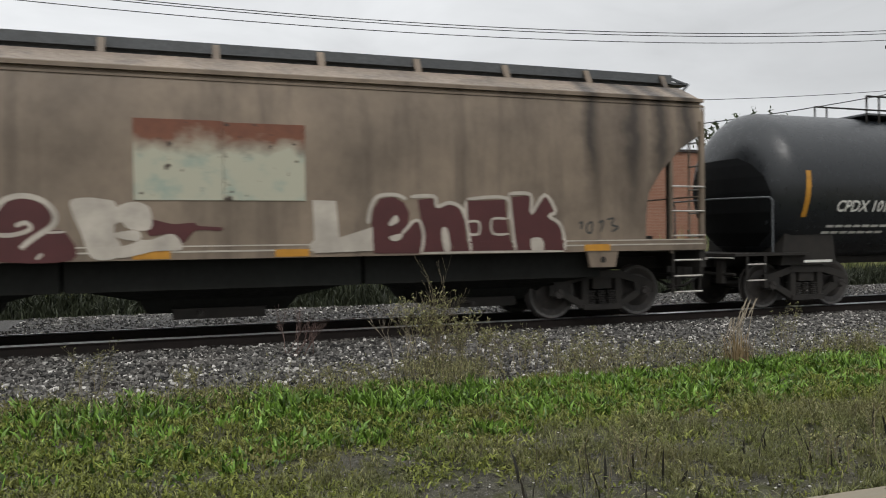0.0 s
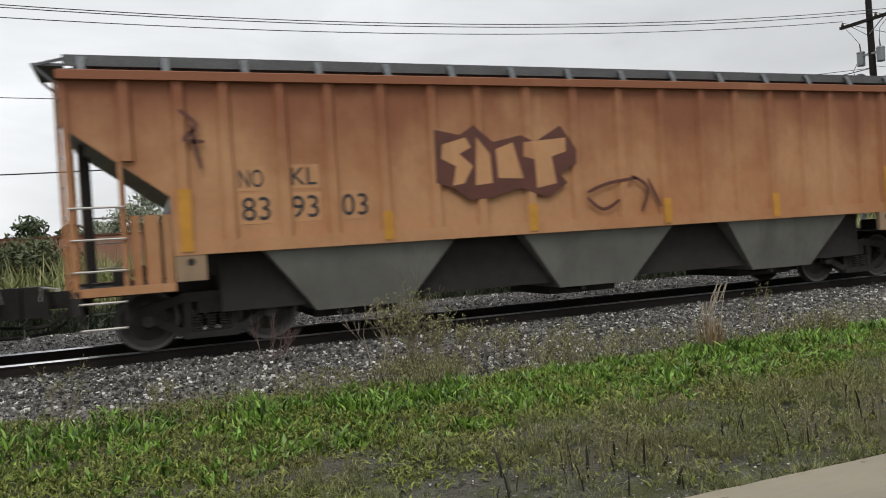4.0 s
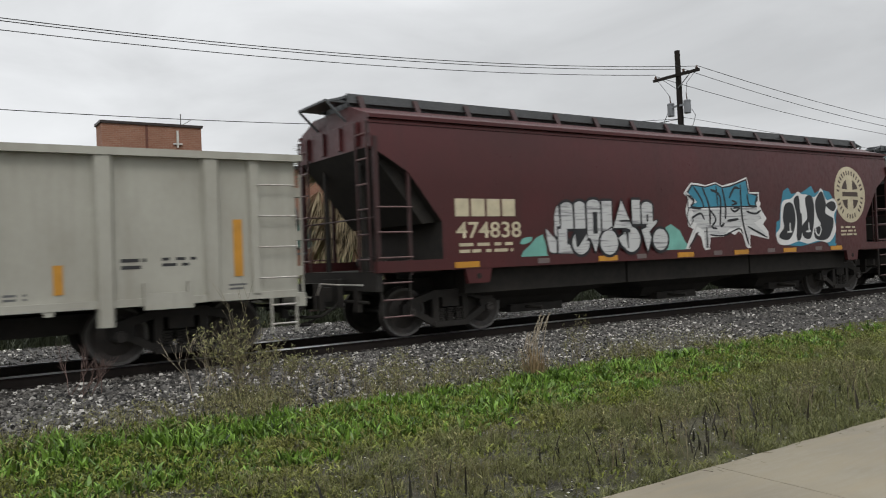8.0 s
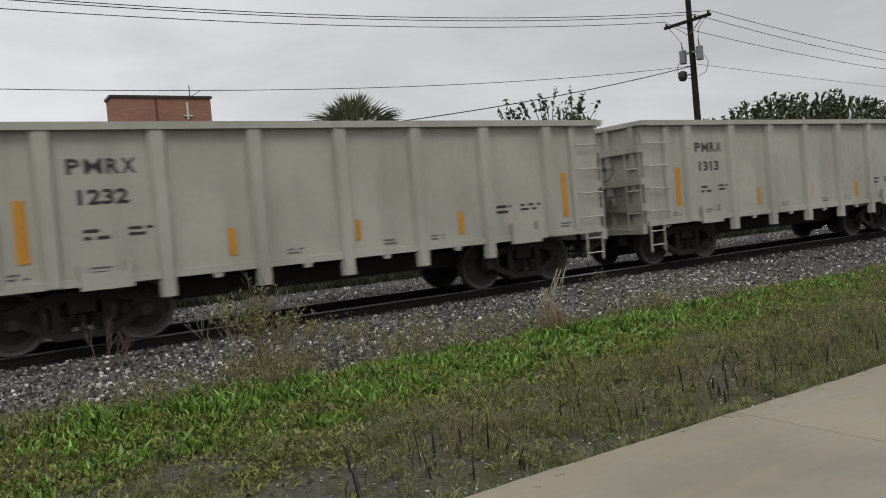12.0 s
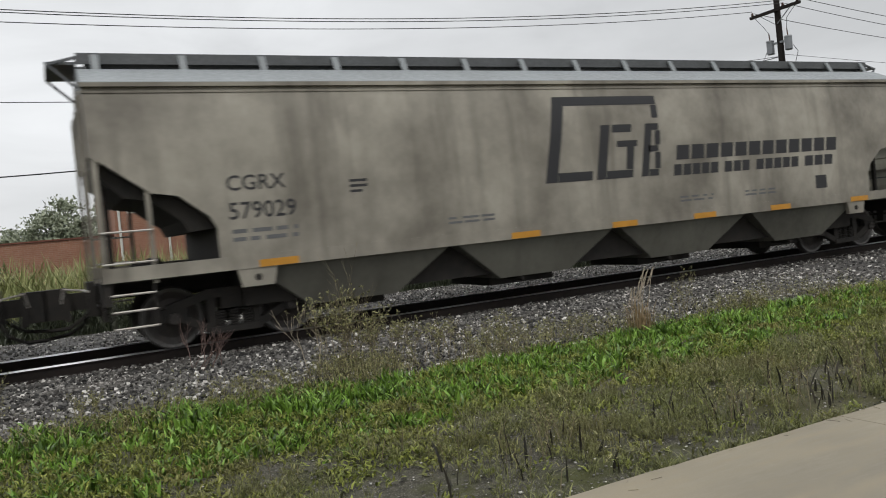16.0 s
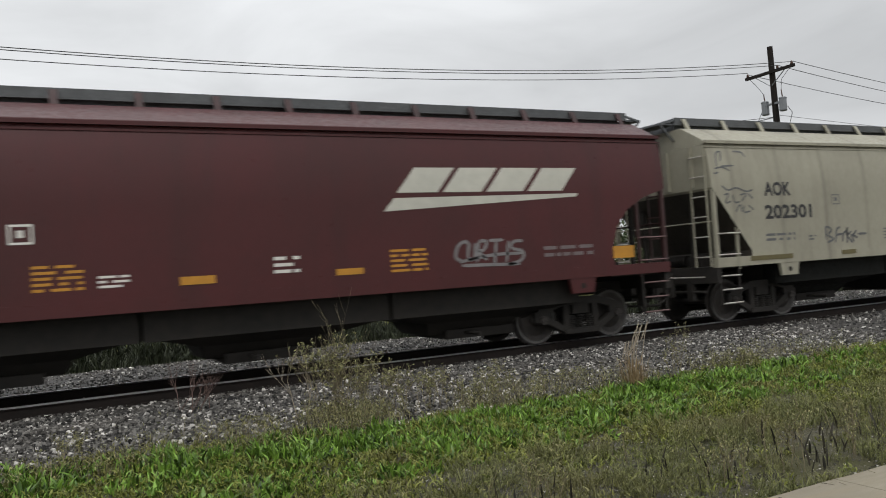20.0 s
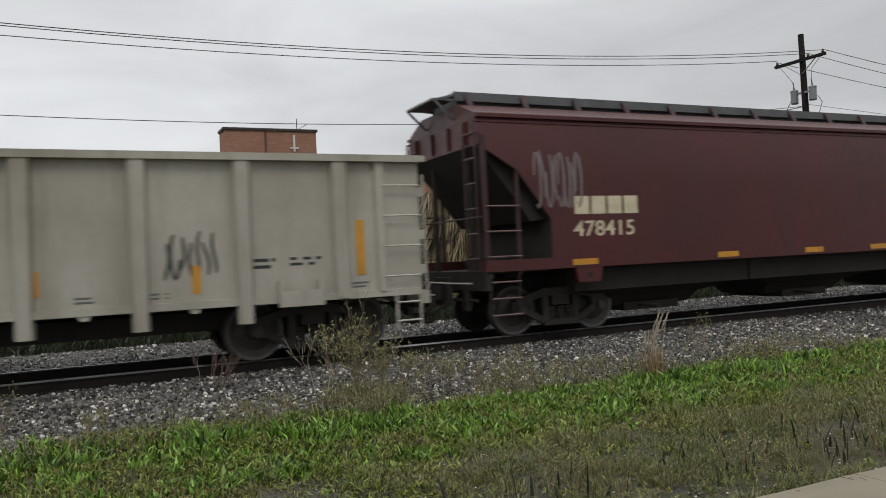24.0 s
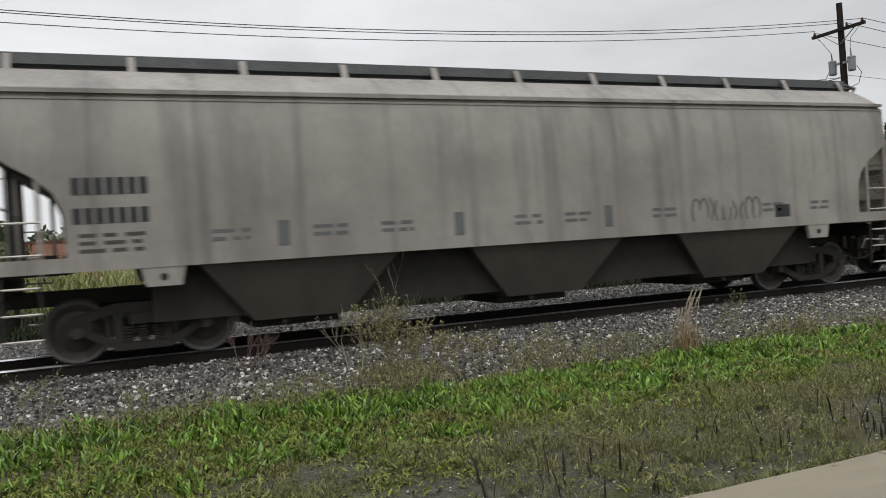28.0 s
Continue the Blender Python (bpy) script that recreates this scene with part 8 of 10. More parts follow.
ribbon(c, [(3.67, 2.11), (3.8, 2.27), (3.88, 2.11), (3.75, 1.98), (3.67, 2.11)], 0.07, S_HAZE, 0.002)
ribbon(c, [(3.92, 2.02), (4.1, 2.34), (4.22, 2.2), (3.96, 1.99)], 0.07, S_HAZE, 0.002)
ribbon(c, [(4.22, 2.31), (4.26, 2.1), (4.44, 2.19)], 0.07, S_HAZE, 0.002)
ribbon(c, [(4.25, 1.87), (4.43, 2.01), (4.74, 2)], 0.07, S_HAZE, 0.002)
ribbon(c, [(3.37, 1.76), (3.66, 1.84), (4.12, 1.78)], 0.07, S_HAZE, 0.002)
ribbon(c, [(2.93, 1.43), (3.13, 1.62), (3.41, 1.63)], 0.07, S_HAZE, 0.002)
ribbon(c, [(7.5, 3.56), (7.78, 3.52), (7.72, 3.41), (7.94, 3.36)], 0.07, S_HAZE, 0.002)
ribbon(c, [(7.83, 3.31), (7.98, 2.94)], 0.07, S_HAZE, 0.002)
ribbon(c, [(7.9, 3.63), (8.13, 3.69), (8, 3.36), (8.23, 3.26)], 0.07, S_HAZE, 0.002)
ribbon(c, [(8.25, 3.69), (8.29, 3.32), (8.58, 3.21)], 0.07, S_HAZE, 0.002)
ribbon(c, [(8.42, 3.7), (8.35, 3.37)], 0.07, S_HAZE, 0.002)
ribbon(c, [(7.94, 3.28), (8.17, 3.34), (8.19, 3.05)], 0.07, S_HAZE, 0.002)
scribble("spray_tag", c, -7.6, -6.6, 2.2, 3.4, S_FAINT, SIDE, 112, 8, 0.05)
sill_bars(c, [-6.6, -3.1, -0.6, 1.5, 3.6, 6.02], 1.30, w=0.55)
flat("data_frame", [rect(5.02, 5.49, 1.48, 1.51), rect(5.02, 5.49, 1.78, 1.81), rect(5.02, 5.05, 1.51, 1.78), rect(5.46, 5.49, 1.51, 1.78), rect(5.13, 5.4, 1.58, 1.72)], WHITE_MARK, c, SIDE)
stencil(c, 6.2, 6.9, 1.55, 1.8, 3, CREAM_MARK, SIDE, 113)

# dull grey hopper
c = silver_hopper
for z0, z1 in ((2.38, 2.62), (1.98, 2.2)):
    for k in range(7):
        flat("stencil_block", [rect(-7.52 + 0.145 * k, -7.41 + 0.145 * k, z0, z1)], BLACK_MARK, c, SIDE)
stencil(c, -7.46, -6.6, 1.55, 1.87, 3, S_CHARCOAL, SIDE, 122)
flat("stencil", [rect(x, x + 0.18, 1.52, 1.92) for x in (-4.74, -1.83, 1.13)], S_GREY, c, SIDE)
part("data_plate", Geo().box(5.23, 5.63, SIDE, SIDE + 0.01, 1.53, 1.78), BLACK_MARK, c)
scribble("spray_tag", c, 3.13, 4.83, 1.45, 2.0, S_GREY, SIDE, 123, 9, 0.05)
for x in (-5.7, -4.2, -3.1, -0.7, 0.3, 2.2, 4.9, 6.2):
    stencil(c, x, x + 0.55, 1.62, 1.85, 2, S_GREY, SIDE, int(130 + x))

# ---- building across the track ----
FRONT = 33.0


def brick_material():
    n = Nodes("orange_brick", rough=0.85, spec=0.25)
    t = n.nt.nodes.new("ShaderNodeTexBrick")
    m = n.nt.nodes.new("ShaderNodeMapping")
    m.inputs["Rotation"].default_value = (radians(90), 0, 0)
    n.nt.links.new(n.coord.outputs["Object"], m.inputs["Vector"])
    n.nt.links.new(m.outputs["Vector"], t.inputs["Vector"])
    for key, v in (("Color1", (0.27, 0.135, 0.09, 1)), ("Color2", (0.235, 0.112, 0.073, 1)), ("Mortar", (0.28, 0.20, 0.155, 1)), ("Scale", 1.0), ("Mortar Size", 0.006), ("Brick Width", 0.21), ("Row Height", 0.075)):
        t.inputs[key].default_value = v
    c = n.mix(n.ramp(n.noise(0.7, 5), 0.4, 0.75, 0, 0.35), t.outputs["Color"], (0.17, 0.075, 0.045))
    n.colour(c).bump(t.outputs["Fac"], 0.3, 0.01)
    return n.mat


BRICK = brick_material()
CAP = plain("roof_cap_metal", (0.035, 0.025, 0.022), 0.2, 4, rough=0.5)
PALE_FRAME = plain("window_frame_white", (0.55, 0.54, 0.5), 0.1, 4)
RUST_BAND = plain("tower_panel", (0.16, 0.055, 0.035), 0.3, 2)


def glass_material():
    n = Nodes("tinted_glass", rough=0.08, spec=0.8)
    n.colour(n.mix(n.noise(0.8, 2), (0.03, 0.10, 0.09), (0.06, 0.16, 0.14)))
    return n.mat


GLASS = glass_material()


def wall_with_holes(x0, x1, z0, z1, holes, y0, y1):
    """A wall in x and z with rectangular openings that go through it."""
    xs = sorted({x0, x1, *[h[0] for h in holes], *[h[1] for h in holes]})
    zs = sorted({z0, z1, *[h[2] for h in holes], *[h[3] for h in holes]})
    g = Geo()
    for a, b in zip(xs, xs[1:]):
        for c, d in zip(zs, zs[1:]):
            m, k = (a + b) / 2, (c + d) / 2
            if not any(h[0] < m < h[1] and h[2] < k < h[3] for h in holes):
                g.box(a, b, y0, y1, c, d)
    # share the corners, so that the wall is one piece
    seen, index = {}, []
    for p in g.v:
        index.append(seen.setdefault(tuple(round(q, 5) for q in p), len(seen)))
    g.v, faces = list(seen), [tuple(index[k] for k in f) for f in g.f]
    keys = [tuple(sorted(f)) for f in faces]
    g.f = [f for f, key in zip(faces, keys) if keys.count(key) == 1]
    g.m = [0] * len(g.f)
    return g


def build_building():
    b = thing("brick_building", "orange brick low building with a taller square tower", "building")
    low_holes = [(2.76, 4.06, 3.30, 3.98), (4.47, 5.80, 3.30, 3.98)]
    part("wall", wall_with_holes(2.30, 5.85, -0.3, 4.66, low_holes, FRONT, FRONT + 0.3), BRICK, b, "orange brick front wall")
    part("wall", Geo().box(2.30, 2.6, FRONT + 0.3, FRONT + 12, -0.3, 4.66), BRICK, b)
    part("roof_cap", Geo().box(2.22, 5.85, FRONT - 0.08, FRONT + 12, 4.66, 4.78), CAP, b, "dark metal roof cap")
    # tower: front face stands a little proud
    tower_holes = [(8.9, 9.25, 5.9, 6.15)]
    part("tower", Geo().box(5.86, 9.74, FRONT - 0.5, FRONT + 0.6, -0.3, 7.36), BRICK, b, "taller brick tower")
    part("tower_cap", Geo().box(5.80, 9.80, FRONT - 0.56, FRONT + 0.66, 7.36, 7.46), CAP, b)
    part("tower_joint", Geo().box(7.50, 7.60, FRONT - 0.515, FRONT - 0.5, -0.2, 7.36), RUST_BAND, b)
    part("wall", wall_with_holes(9.75, 26.0, -0.3, 5.84, [(10.4, 11.4, 2.2, 3.4), (7.0, 7.1, 0, 0.1), (14.0, 15.4, 2.2, 3.6), (18.0, 19.4, 2.2, 3.6)], FRONT, FRONT + 0.3), BRICK, b)
    part("wall", Geo().box(25.7, 26.0, FRONT + 0.3, FRONT + 12, -0.3, 5.84), BRICK, b)
    part("roof_cap", Geo().box(9.75, 26.1, FRONT - 0.1, FRONT + 12, 5.84, 5.98), CAP, b)
    part("back_wall", Geo().box(2.3, 26.0, FRONT + 12, FRONT + 12.3, -0.3, 4.7), BRICK, b)
    for x, r in ((13.1, 1.0),):
        g = Geo()
        ring = [(x + r * math.cos(k * math.pi / 12), 5.98 + 0.55 * math.sin(k * math.pi / 12)) for k in range(13)]
        g.slab(ring, FRONT + 0.6, FRONT + 2.6)
        part("roof_vent", g, CAP, b, "dark rounded roof vent")
    for x0, x1, z0, z1 in low_holes + [(10.4, 11.4, 2.2, 3.4), (14.0, 15.4, 2.2, 3.6), (18.0, 19.4, 2.2, 3.6)]:
        w = part("window", Geo().box(x0 + 0.05, x1 - 0.05, FRONT + 0.12, FRONT + 0.15, z0 + 0.05, z1 - 0.05), GLASS, b, "teal tinted window")
        f = Geo()
        f.box(x0, x1, FRONT - 0.03, FRONT + 0.16, z1 - 0.07, z1 - 0.002).box(x0, x1, FRONT - 0.03, FRONT + 0.16, z0 + 0.002, z0 + 0.07)
        f.box(x0 + 0.002, x0 + 0.07, FRONT - 0.03, FRONT + 0.16, z0 + 0.07, z1 - 0.07).box(x1 - 0.07, x1 - 0.002, FRONT - 0.03, FRONT + 0.16, z0 + 0.07, z1 - 0.07)
        part("frame", f, PALE_FRAME, w, "white window frame")
    part("window", Geo().box(6.3, 6.5, FRONT - 0.52, FRONT - 0.49, 2.9, 3.6), CAP, b)
    for x in (4.25, 2.45):
        part("downpipe", Geo().rod((x, FRONT - 0.08, -0.2), (x, FRONT - 0.08, 4.6), 0.05, 8), PALE_FRAME, b, "white downpipe")
    part("antenna", Geo().rod((9.05, FRONT, 7.46), (9.05, FRONT, 8.0), 0.02, 6).rod((9.05, FRONT, 7.5), (9.6, FRONT + 0.3, 7.85), 0.012, 6), CAP, b)
    g = Geo().box(8.72, 8.80, FRONT - 0.56, FRONT - 0.5, 6.5, 7.2)
    g.box(8.58, 8.94, FRONT - 0.57, FRONT - 0.5, 6.62, 6.68)
    part("wall_lamp_bracket", g, PALE_FRAME, b, "white bracket on the tower")
    # low wall that runs on
    w = thing("boundary_wall", "long low orange brick boundary wall", "wall", kind="structure")
    part("wall_run", Geo().box(-9.0, 2.28, FRONT + 1.0, FRONT + 1.25, -0.3, 2.50), BRICK, w)
    part("coping", Geo().box(-9.0, 2.28, FRONT + 0.95, FRONT + 1.3, 2.50, 2.56), RUST_BAND, w)


build_building()

# ---- pole line ----
POLE_X, POLE_Y = 27.45, 22.2
POLE_WOOD = plain("pole_timber", (0.014, 0.012, 0.011), 0.3, 7, rough=0.9, spec=0.1, other=(0.026, 0.022, 0.019))
WIRE = plain("wire_black", (0.016, 0.016, 0.017), 0.1, 4, rough=0.6)
CAN = plain("transformer_grey", (0.17, 0.18, 0.19), 0.12, 5, rough=0.4)
CERAMIC = plain("insulator", (0.10, 0.06, 0.045), 0.2, 10, rough=0.25)


def build_pole(x, y, height, arm_z, full, arm=1.22, offsets=(-1.1, -0.42, 1.1)):
    half_arm = arm
    p = thing("utility_pole", "dark timber utility pole with crossarm and transformers" if full else "far dark timber utility pole", "utility pole")
    part("post", Geo().rod((x + 0.12, y, -0.3), (x - 0.10, y, height), 0.17, 14, 0.115), POLE_WOOD, p)
    xa = x - 0.10
    arm = Geo().box(xa - 0.20, xa - 0.10, y - arm, y + arm, arm_z - 0.06, arm_z + 0.06)
    part("crossarm", arm, POLE_WOOD, p)
    for s in (-1, 1):
        part("arm_brace", Geo().bar((xa - 0.12, y + s * 0.6 * half_arm, arm_z - 0.05), (xa - 0.10, y + s * 0.05, arm_z - 0.55), 0.04, 0.02), CAN, p)
    for dy in offsets:
        part("insulator", Geo().lathe([(0, arm_z + 0.06), (0.05, arm_z + 0.07), (0.065, arm_z + 0.11), (0.035, arm_z + 0.14), (0.055, arm_z + 0.17), (0.0, arm_z + 0.22)], "z", 10, (xa - 0.15, y + dy, 0)), CERAMIC, p)
    if not full:
        return
    for s, z in ((-1, 7.62), (1, 7.62)):
        cy = y + s * 0.44
        can = part("transformer", Geo().lathe([(0, z - 0.26), (0.13, z - 0.26), (0.15, z - 0.23), (0.15, z + 0.24), (0.165, z + 0.26), (0.14, z + 0.31), (0, z + 0.33)], "z", 18, (xa - 0.02, cy, 0)), CAN, p, "grey pole transformer", smooth=False)
        part("bushing", Geo().rod((xa - 0.02, cy, z + 0.31), (xa - 0.06, cy, z + 0.62), 0.03, 8, 0.02), CERAMIC, can)
        part("hanger", Geo().box(xa - 0.06, xa + 0.02, min(y, cy), max(y, cy), z + 0.1, z + 0.18), CAN, can)
        pts = [(xa - 0.06, cy, z + 0.62), (xa - 0.22, cy + s * 0.18, z + 1.0), (xa - 0.15, y + s * 1.0, arm_z - 0.05)]
        g = Geo()
        for a, b in zip(pts, pts[1:]):
            g.rod(a, b, 0.010, 5)
        part("lead_wire", g, WIRE, p)
        g = Geo()
        q = [(xa, cy + s * 0.2, z - 0.1), (xa, cy + s * 0.40, z - 0.4), (xa, cy + s * 0.25, z - 0.8), (xa, y + s * 0.1, z - 0.95)]
        for a, b in zip(q, q[1:]):
            g.rod(a, b, 0.012, 5)
        part("lead_wire", g, WIRE, p)
    lamp = part("flood_lamp", Geo().lathe([(0, 6.62), (0.14, 6.66), (0.19, 6.80), (0.19, 7.0), (0.10, 7.06), (0, 7.06)], "z", 14, (xa - 0.05, y + 0.50, 0)), CAP, p, "dark flood lamp housing")
    part("bracket", Geo().bar((xa, y + 0.05, 6.85), (xa - 0.05, y + 0.42, 6.85), 0.05), CAP, lamp)


build_pole(POLE_X, POLE_Y, 10.15, 9.06, True)
build_pole(-18.8, POLE_Y, 10.15, 9.06, False, 0.95, (0.0, 0.3, 0.85))
build_pole(120.0, POLE_Y, 8.0, 7.0, False)


def wire(label, f, x0, x1, y, r=0.013, y_end=None, n=40):
    g = Geo()
    pts = []
    for k in range(n + 1):
        x = x0 + (x1 - x0) * k / n
        pts.append((x, y + ((y_end - y) * k / n if y_end is not None else 0), f(x)))
    m = 5
    for k, p in enumerate(pts):
        g.v.extend([(p[0], p[1] + r * math.cos(q * math.tau / m), p[2] + r * math.sin(q * math.tau / m)) for q in range(m)])
        if k:
            for q in range(m):
                a, b = (k - 1) * m + q, (k - 1) * m + (q + 1) % m
                g.f.append((a, b, b + m, a + m))
    tagged(part("overhead_wire", g, WIRE), label, "wire", group="overhead wires")


for dy, left, k, mid, low in ((-1.1, 0.0, 0.002468, 3.84, 7.876), (-0.42, 0.3, 0.002394, 3.83, 7.941), (1.1, 0.85, 0.002087, 2.02, 7.988)):
    wire("black overhead line wire between poles", lambda x: low + k * (x - mid) ** 2, -18.8, POLE_X - 0.25, POLE_Y + left, y_end=POLE_Y + dy)
for dy, slope, k in ((-1.1, 0.1090, 0.00178), (-0.42, 0.1220, 0.00213), (1.1, 0.1115, 0.00185)):
    wire("black overhead line wire going on past the pole", lambda x: 9.24 - slope * (x - 27.3) + k * (x - 27.3) ** 2, POLE_X - 0.2, 56.0, POLE_Y + dy, n=24)
    wire("black overhead line wire going on past the pole", lambda x: 9.24 - slope * 28.7 + k * 28.7 ** 2 - 0.008 * (x - 56), 56.0, 120.0, POLE_Y + dy, n=12)
wire("thin black neutral wire lower on the poles", lambda x: 5.72 + 0.00221 * (x - 1.5) ** 2, -18.8, POLE_X - 0.2, POLE_Y, 0.011)
wire("sagging black service cable", lambda x: 3.80 + 0.00305 * (x + 6) ** 2, -18.8, POLE_X - 0.2, POLE_Y, 0.018)
wire("thin black wire low on the far span", lambda x: 7.3 - 0.05 * (x - 27.3) + 0.0004 * (x - 27.3) ** 2, POLE_X - 0.2, 120.0, POLE_Y, 0.009)

# ---- palm, trees and field beyond the track ----


def leaf_material(name, a, b, rough=0.6, dry=None, skew=0.0):
    n = Nodes(name, rough=rough, spec=0.3)
    c = n.mix(n.ramp(n.island(), skew, 1.0) if skew else n.island(), a, b)
    if dry:
        c = n.mix(n.ramp(n.noise(0.9, 3), 0.5, 0.7, 0, 0.8), c, dry)
    n.colour(c)
    return n.mat


FROND = leaf_material("palm_green", (0.11, 0.125, 0.07), (0.27, 0.28, 0.19))
DRY_FROND = leaf_material("palm_dry", (0.136, 0.102, 0.058), (0.286, 0.231, 0.143))
BARK = plain("bark", (0.07, 0.058, 0.045), 0.3, 9, rough=0.9, bump=0.6)


def fan(g, base, direction, size, rng, droop):
    """One fan frond: a stalk and narrow pleats that spread from its tip."""
    d = Vector(direction).normalized()
    side = d.cross(Vector((0, 0, 1)))
    side = side.normalized() if side.length > 0.05 else Vector((1, 0, 0))
    hub = Vector(base) + d * size * 0.55
    g.bar(base, hub, 0.025, 0.018)
    for k in range(15):
        a = (k - 7) / 7 * 1.25
        tip = hub + (d * math.cos(a) + side * math.sin(a)) * size * 0.62 * rng.uniform(0.85, 1.1) + Vector((0, 0, -droop * size * 0.3 * rng.random()))
        mid = (hub + tip) / 2 + Vector((0, 0, 0.05 * size))
        w = (tip - hub).cross(Vector((0.3, 0.2, 1))).normalized() * 0.028
        g.face([hub, mid + w, tip, mid - w])


def build_palm():
    rng = random.Random(8)
    p = thing("fan_palm", "fan palm with a skirt of dry hanging fronds", "palm tree")
    x, y, top = 14.5, 29.0, 5.35
    trunk = Geo()
    for k in range(14):
        z = -0.3 + k * 0.42
        trunk.rod((x, y, z), (x, y, z + 0.42), 0.30 + 0.03 * rng.random(), 12, 0.28)
    part("trunk", trunk, BARK, p)
    crown = Geo()
    for k in range(95):
        az, el = rng.uniform(0, math.tau), math.asin(rng.uniform(-0.25, 1.0))
        fan(crown, (x, y, top), (math.cos(az) * math.cos(el), math.sin(az) * math.cos(el), math.sin(el)), rng.uniform(1.45, 1.7) if el > 0.6 else rng.uniform(1.8, 2.1), rng, 0.5)
    part("crown", crown, FROND, p, "green fan fronds")
    skirt = Geo()
    for k in range(120):
        az, z = rng.uniform(0, math.tau), rng.uniform(2.6, 5.3)
        r = 0.3 + 0.3 * rng.random()
        fan(skirt, (x + r * math.cos(az), y + r * math.sin(az), z), (math.cos(az) * 0.75, math.sin(az) * 0.75, -1.0), rng.uniform(1.2, 1.9), rng, 1.0)
    part("dry_skirt", skirt, DRY_FROND, p, "tan dry hanging fronds")


build_palm()


def tree(label, x, y, height, spread, crown_low, leaves, size, mat, seed, clumps=26, sparse=0.6, base_z=-0.3, shoots=0, reach=1.2):
    """Tapered trunk, limbs and a crown of many small leaves in uneven clumps."""
    rng = random.Random(seed)
    t = thing("tree", label, "tree")
    trunk = Geo()
    fork = Vector((x, y, crown_low))
    trunk.rod((x, y, base_z), fork, 0.05 * height * 0.5, 10, 0.03 * height * 0.5)
    part("trunk", trunk, BARK, t)
    limbs, tips = Geo(), []
    for k in range(clumps):
        az, f = rng.uniform(0, math.tau), rng.random() ** 0.5
        r = spread * f
        z = crown_low + (height - crown_low) * (0.12 + 0.88 * rng.random() * math.sqrt(max(0.05, 1 - f * f * 0.85)))
        tip = Vector((x + r * math.cos(az), y + r * math.sin(az), z))
        mid = (fork + tip) / 2 + Vector((rng.uniform(-0.3, 0.3), rng.uniform(-0.3, 0.3), 0.2))
        limbs.rod(fork, mid, 0.012 * height * 0.5, 5, 0.008 * height * 0.5)
        limbs.rod(mid, tip, 0.008 * height * 0.5, 5, 0.003 * height * 0.5)
        tips.append(tip)
    sprays = []
    for k in range(shoots):
        # long leafy shoots that stand out of the crown's top
        az, f = rng.uniform(0, math.tau), rng.random() ** 0.6
        foot = Vector((x + spread * f * math.cos(az), y + spread * f * math.sin(az), crown_low + (height - crown_low) * (0.55 + 0.35 * math.sqrt(1 - 0.85 * f * f))))
        way = Vector((0.55 * f * math.cos(az) + rng.uniform(-0.3, 0.3), 0.55 * f * math.sin(az) + rng.uniform(-0.3, 0.3), 1.0)).normalized()
        far = foot + way * reach * rng.uniform(0.45, 1.15)
        limbs.rod(fork, foot, 0.035, 5, 0.022)
        limbs.rod(foot, far, 0.022, 5, 0.008)
        sprays += [tuple(foot.lerp(far, rng.uniform(0.25, 1.05)) + Vector((rng.gauss(0, 0.05), rng.gauss(0, 0.05), rng.gauss(0, 0.05)))) for _ in range(15)]
    part("limbs", limbs, BARK, t)
    r_ = np.random.RandomState(seed)
    n = leaves
    which = r_.randint(0, len(tips), n)
    c = np.array([tuple(q) for q in tips])[which] + r_.normal(0, 1, (n, 3)) * np.array([1, 1, 0.6]) * min(0.62, spread * (0.17 + 0.1 * sparse))
    c[:, 2] = np.maximum(c[:, 2], crown_low * 0.75)
    if sprays:
        c, n = np.concatenate([c, np.array(sprays)]), n + len(sprays)
    a, u = r_.normal(0, 1, (n, 3)), r_.normal(0, 1, (n, 3))
    a /= np.linalg.norm(a, axis=1)[:, None]
    u -= a * (u * a).sum(1)[:, None]
    u /= np.linalg.norm(u, axis=1)[:, None]
    s = size * r_.uniform(0.6, 1.4, (n, 1))
    v = np.stack([c - a * s, c + u * s * 0.45, c + a * s, c - u * s * 0.45], 1).reshape(-1, 3)
    me = bpy.data.meshes.new("crown")
    me.from_pydata(v.tolist(), [], [(4 * k, 4 * k + 1, 4 * k + 2, 4 * k + 3) for k in range(n)])
    me.materials.append(mat)
    part("crown", me, None, t, "uneven leafy crown")


LEAF_DARK = leaf_material("leaf_dark", (0.022, 0.035, 0.012), (0.06, 0.08, 0.03))
LEAF_OLIVE = leaf_material("leaf_olive", (0.04, 0.052, 0.02), (0.09, 0.105, 0.045))
# far trees: distance haze is mixed into the leaf colour
LEAF_HAZY = leaf_material("leaf_hazy", (0.16, 0.185, 0.125), (0.28, 0.30, 0.215))
tree("slender tree with a loose dark leafy top", 33.0, 38.0, 7.9, 2.9, 4.5, 1400, 0.17, LEAF_DARK, 21, 24, 0.2, shoots=20, reach=1.5)
tree("broad green tree behind the gondolas", 57.5, 38.0, 8.6, 6.0, 3.5, 10500, 0.20, LEAF_DARK, 22, 120, 0.25, shoots=60, reach=1.1)
tree("broad green tree with ragged branch tips", 67.5, 38.0, 8.5, 6.0, 3.5, 7500, 0.20, LEAF_DARK, 23, 100, 0.3, shoots=60, reach=1.1)
tree("dark rounded tree further along the field", 84.0, 38.0, 9.4, 5.0, 3.0, 12000, 0.24, LEAF_DARK, 24, 110, 0.3)
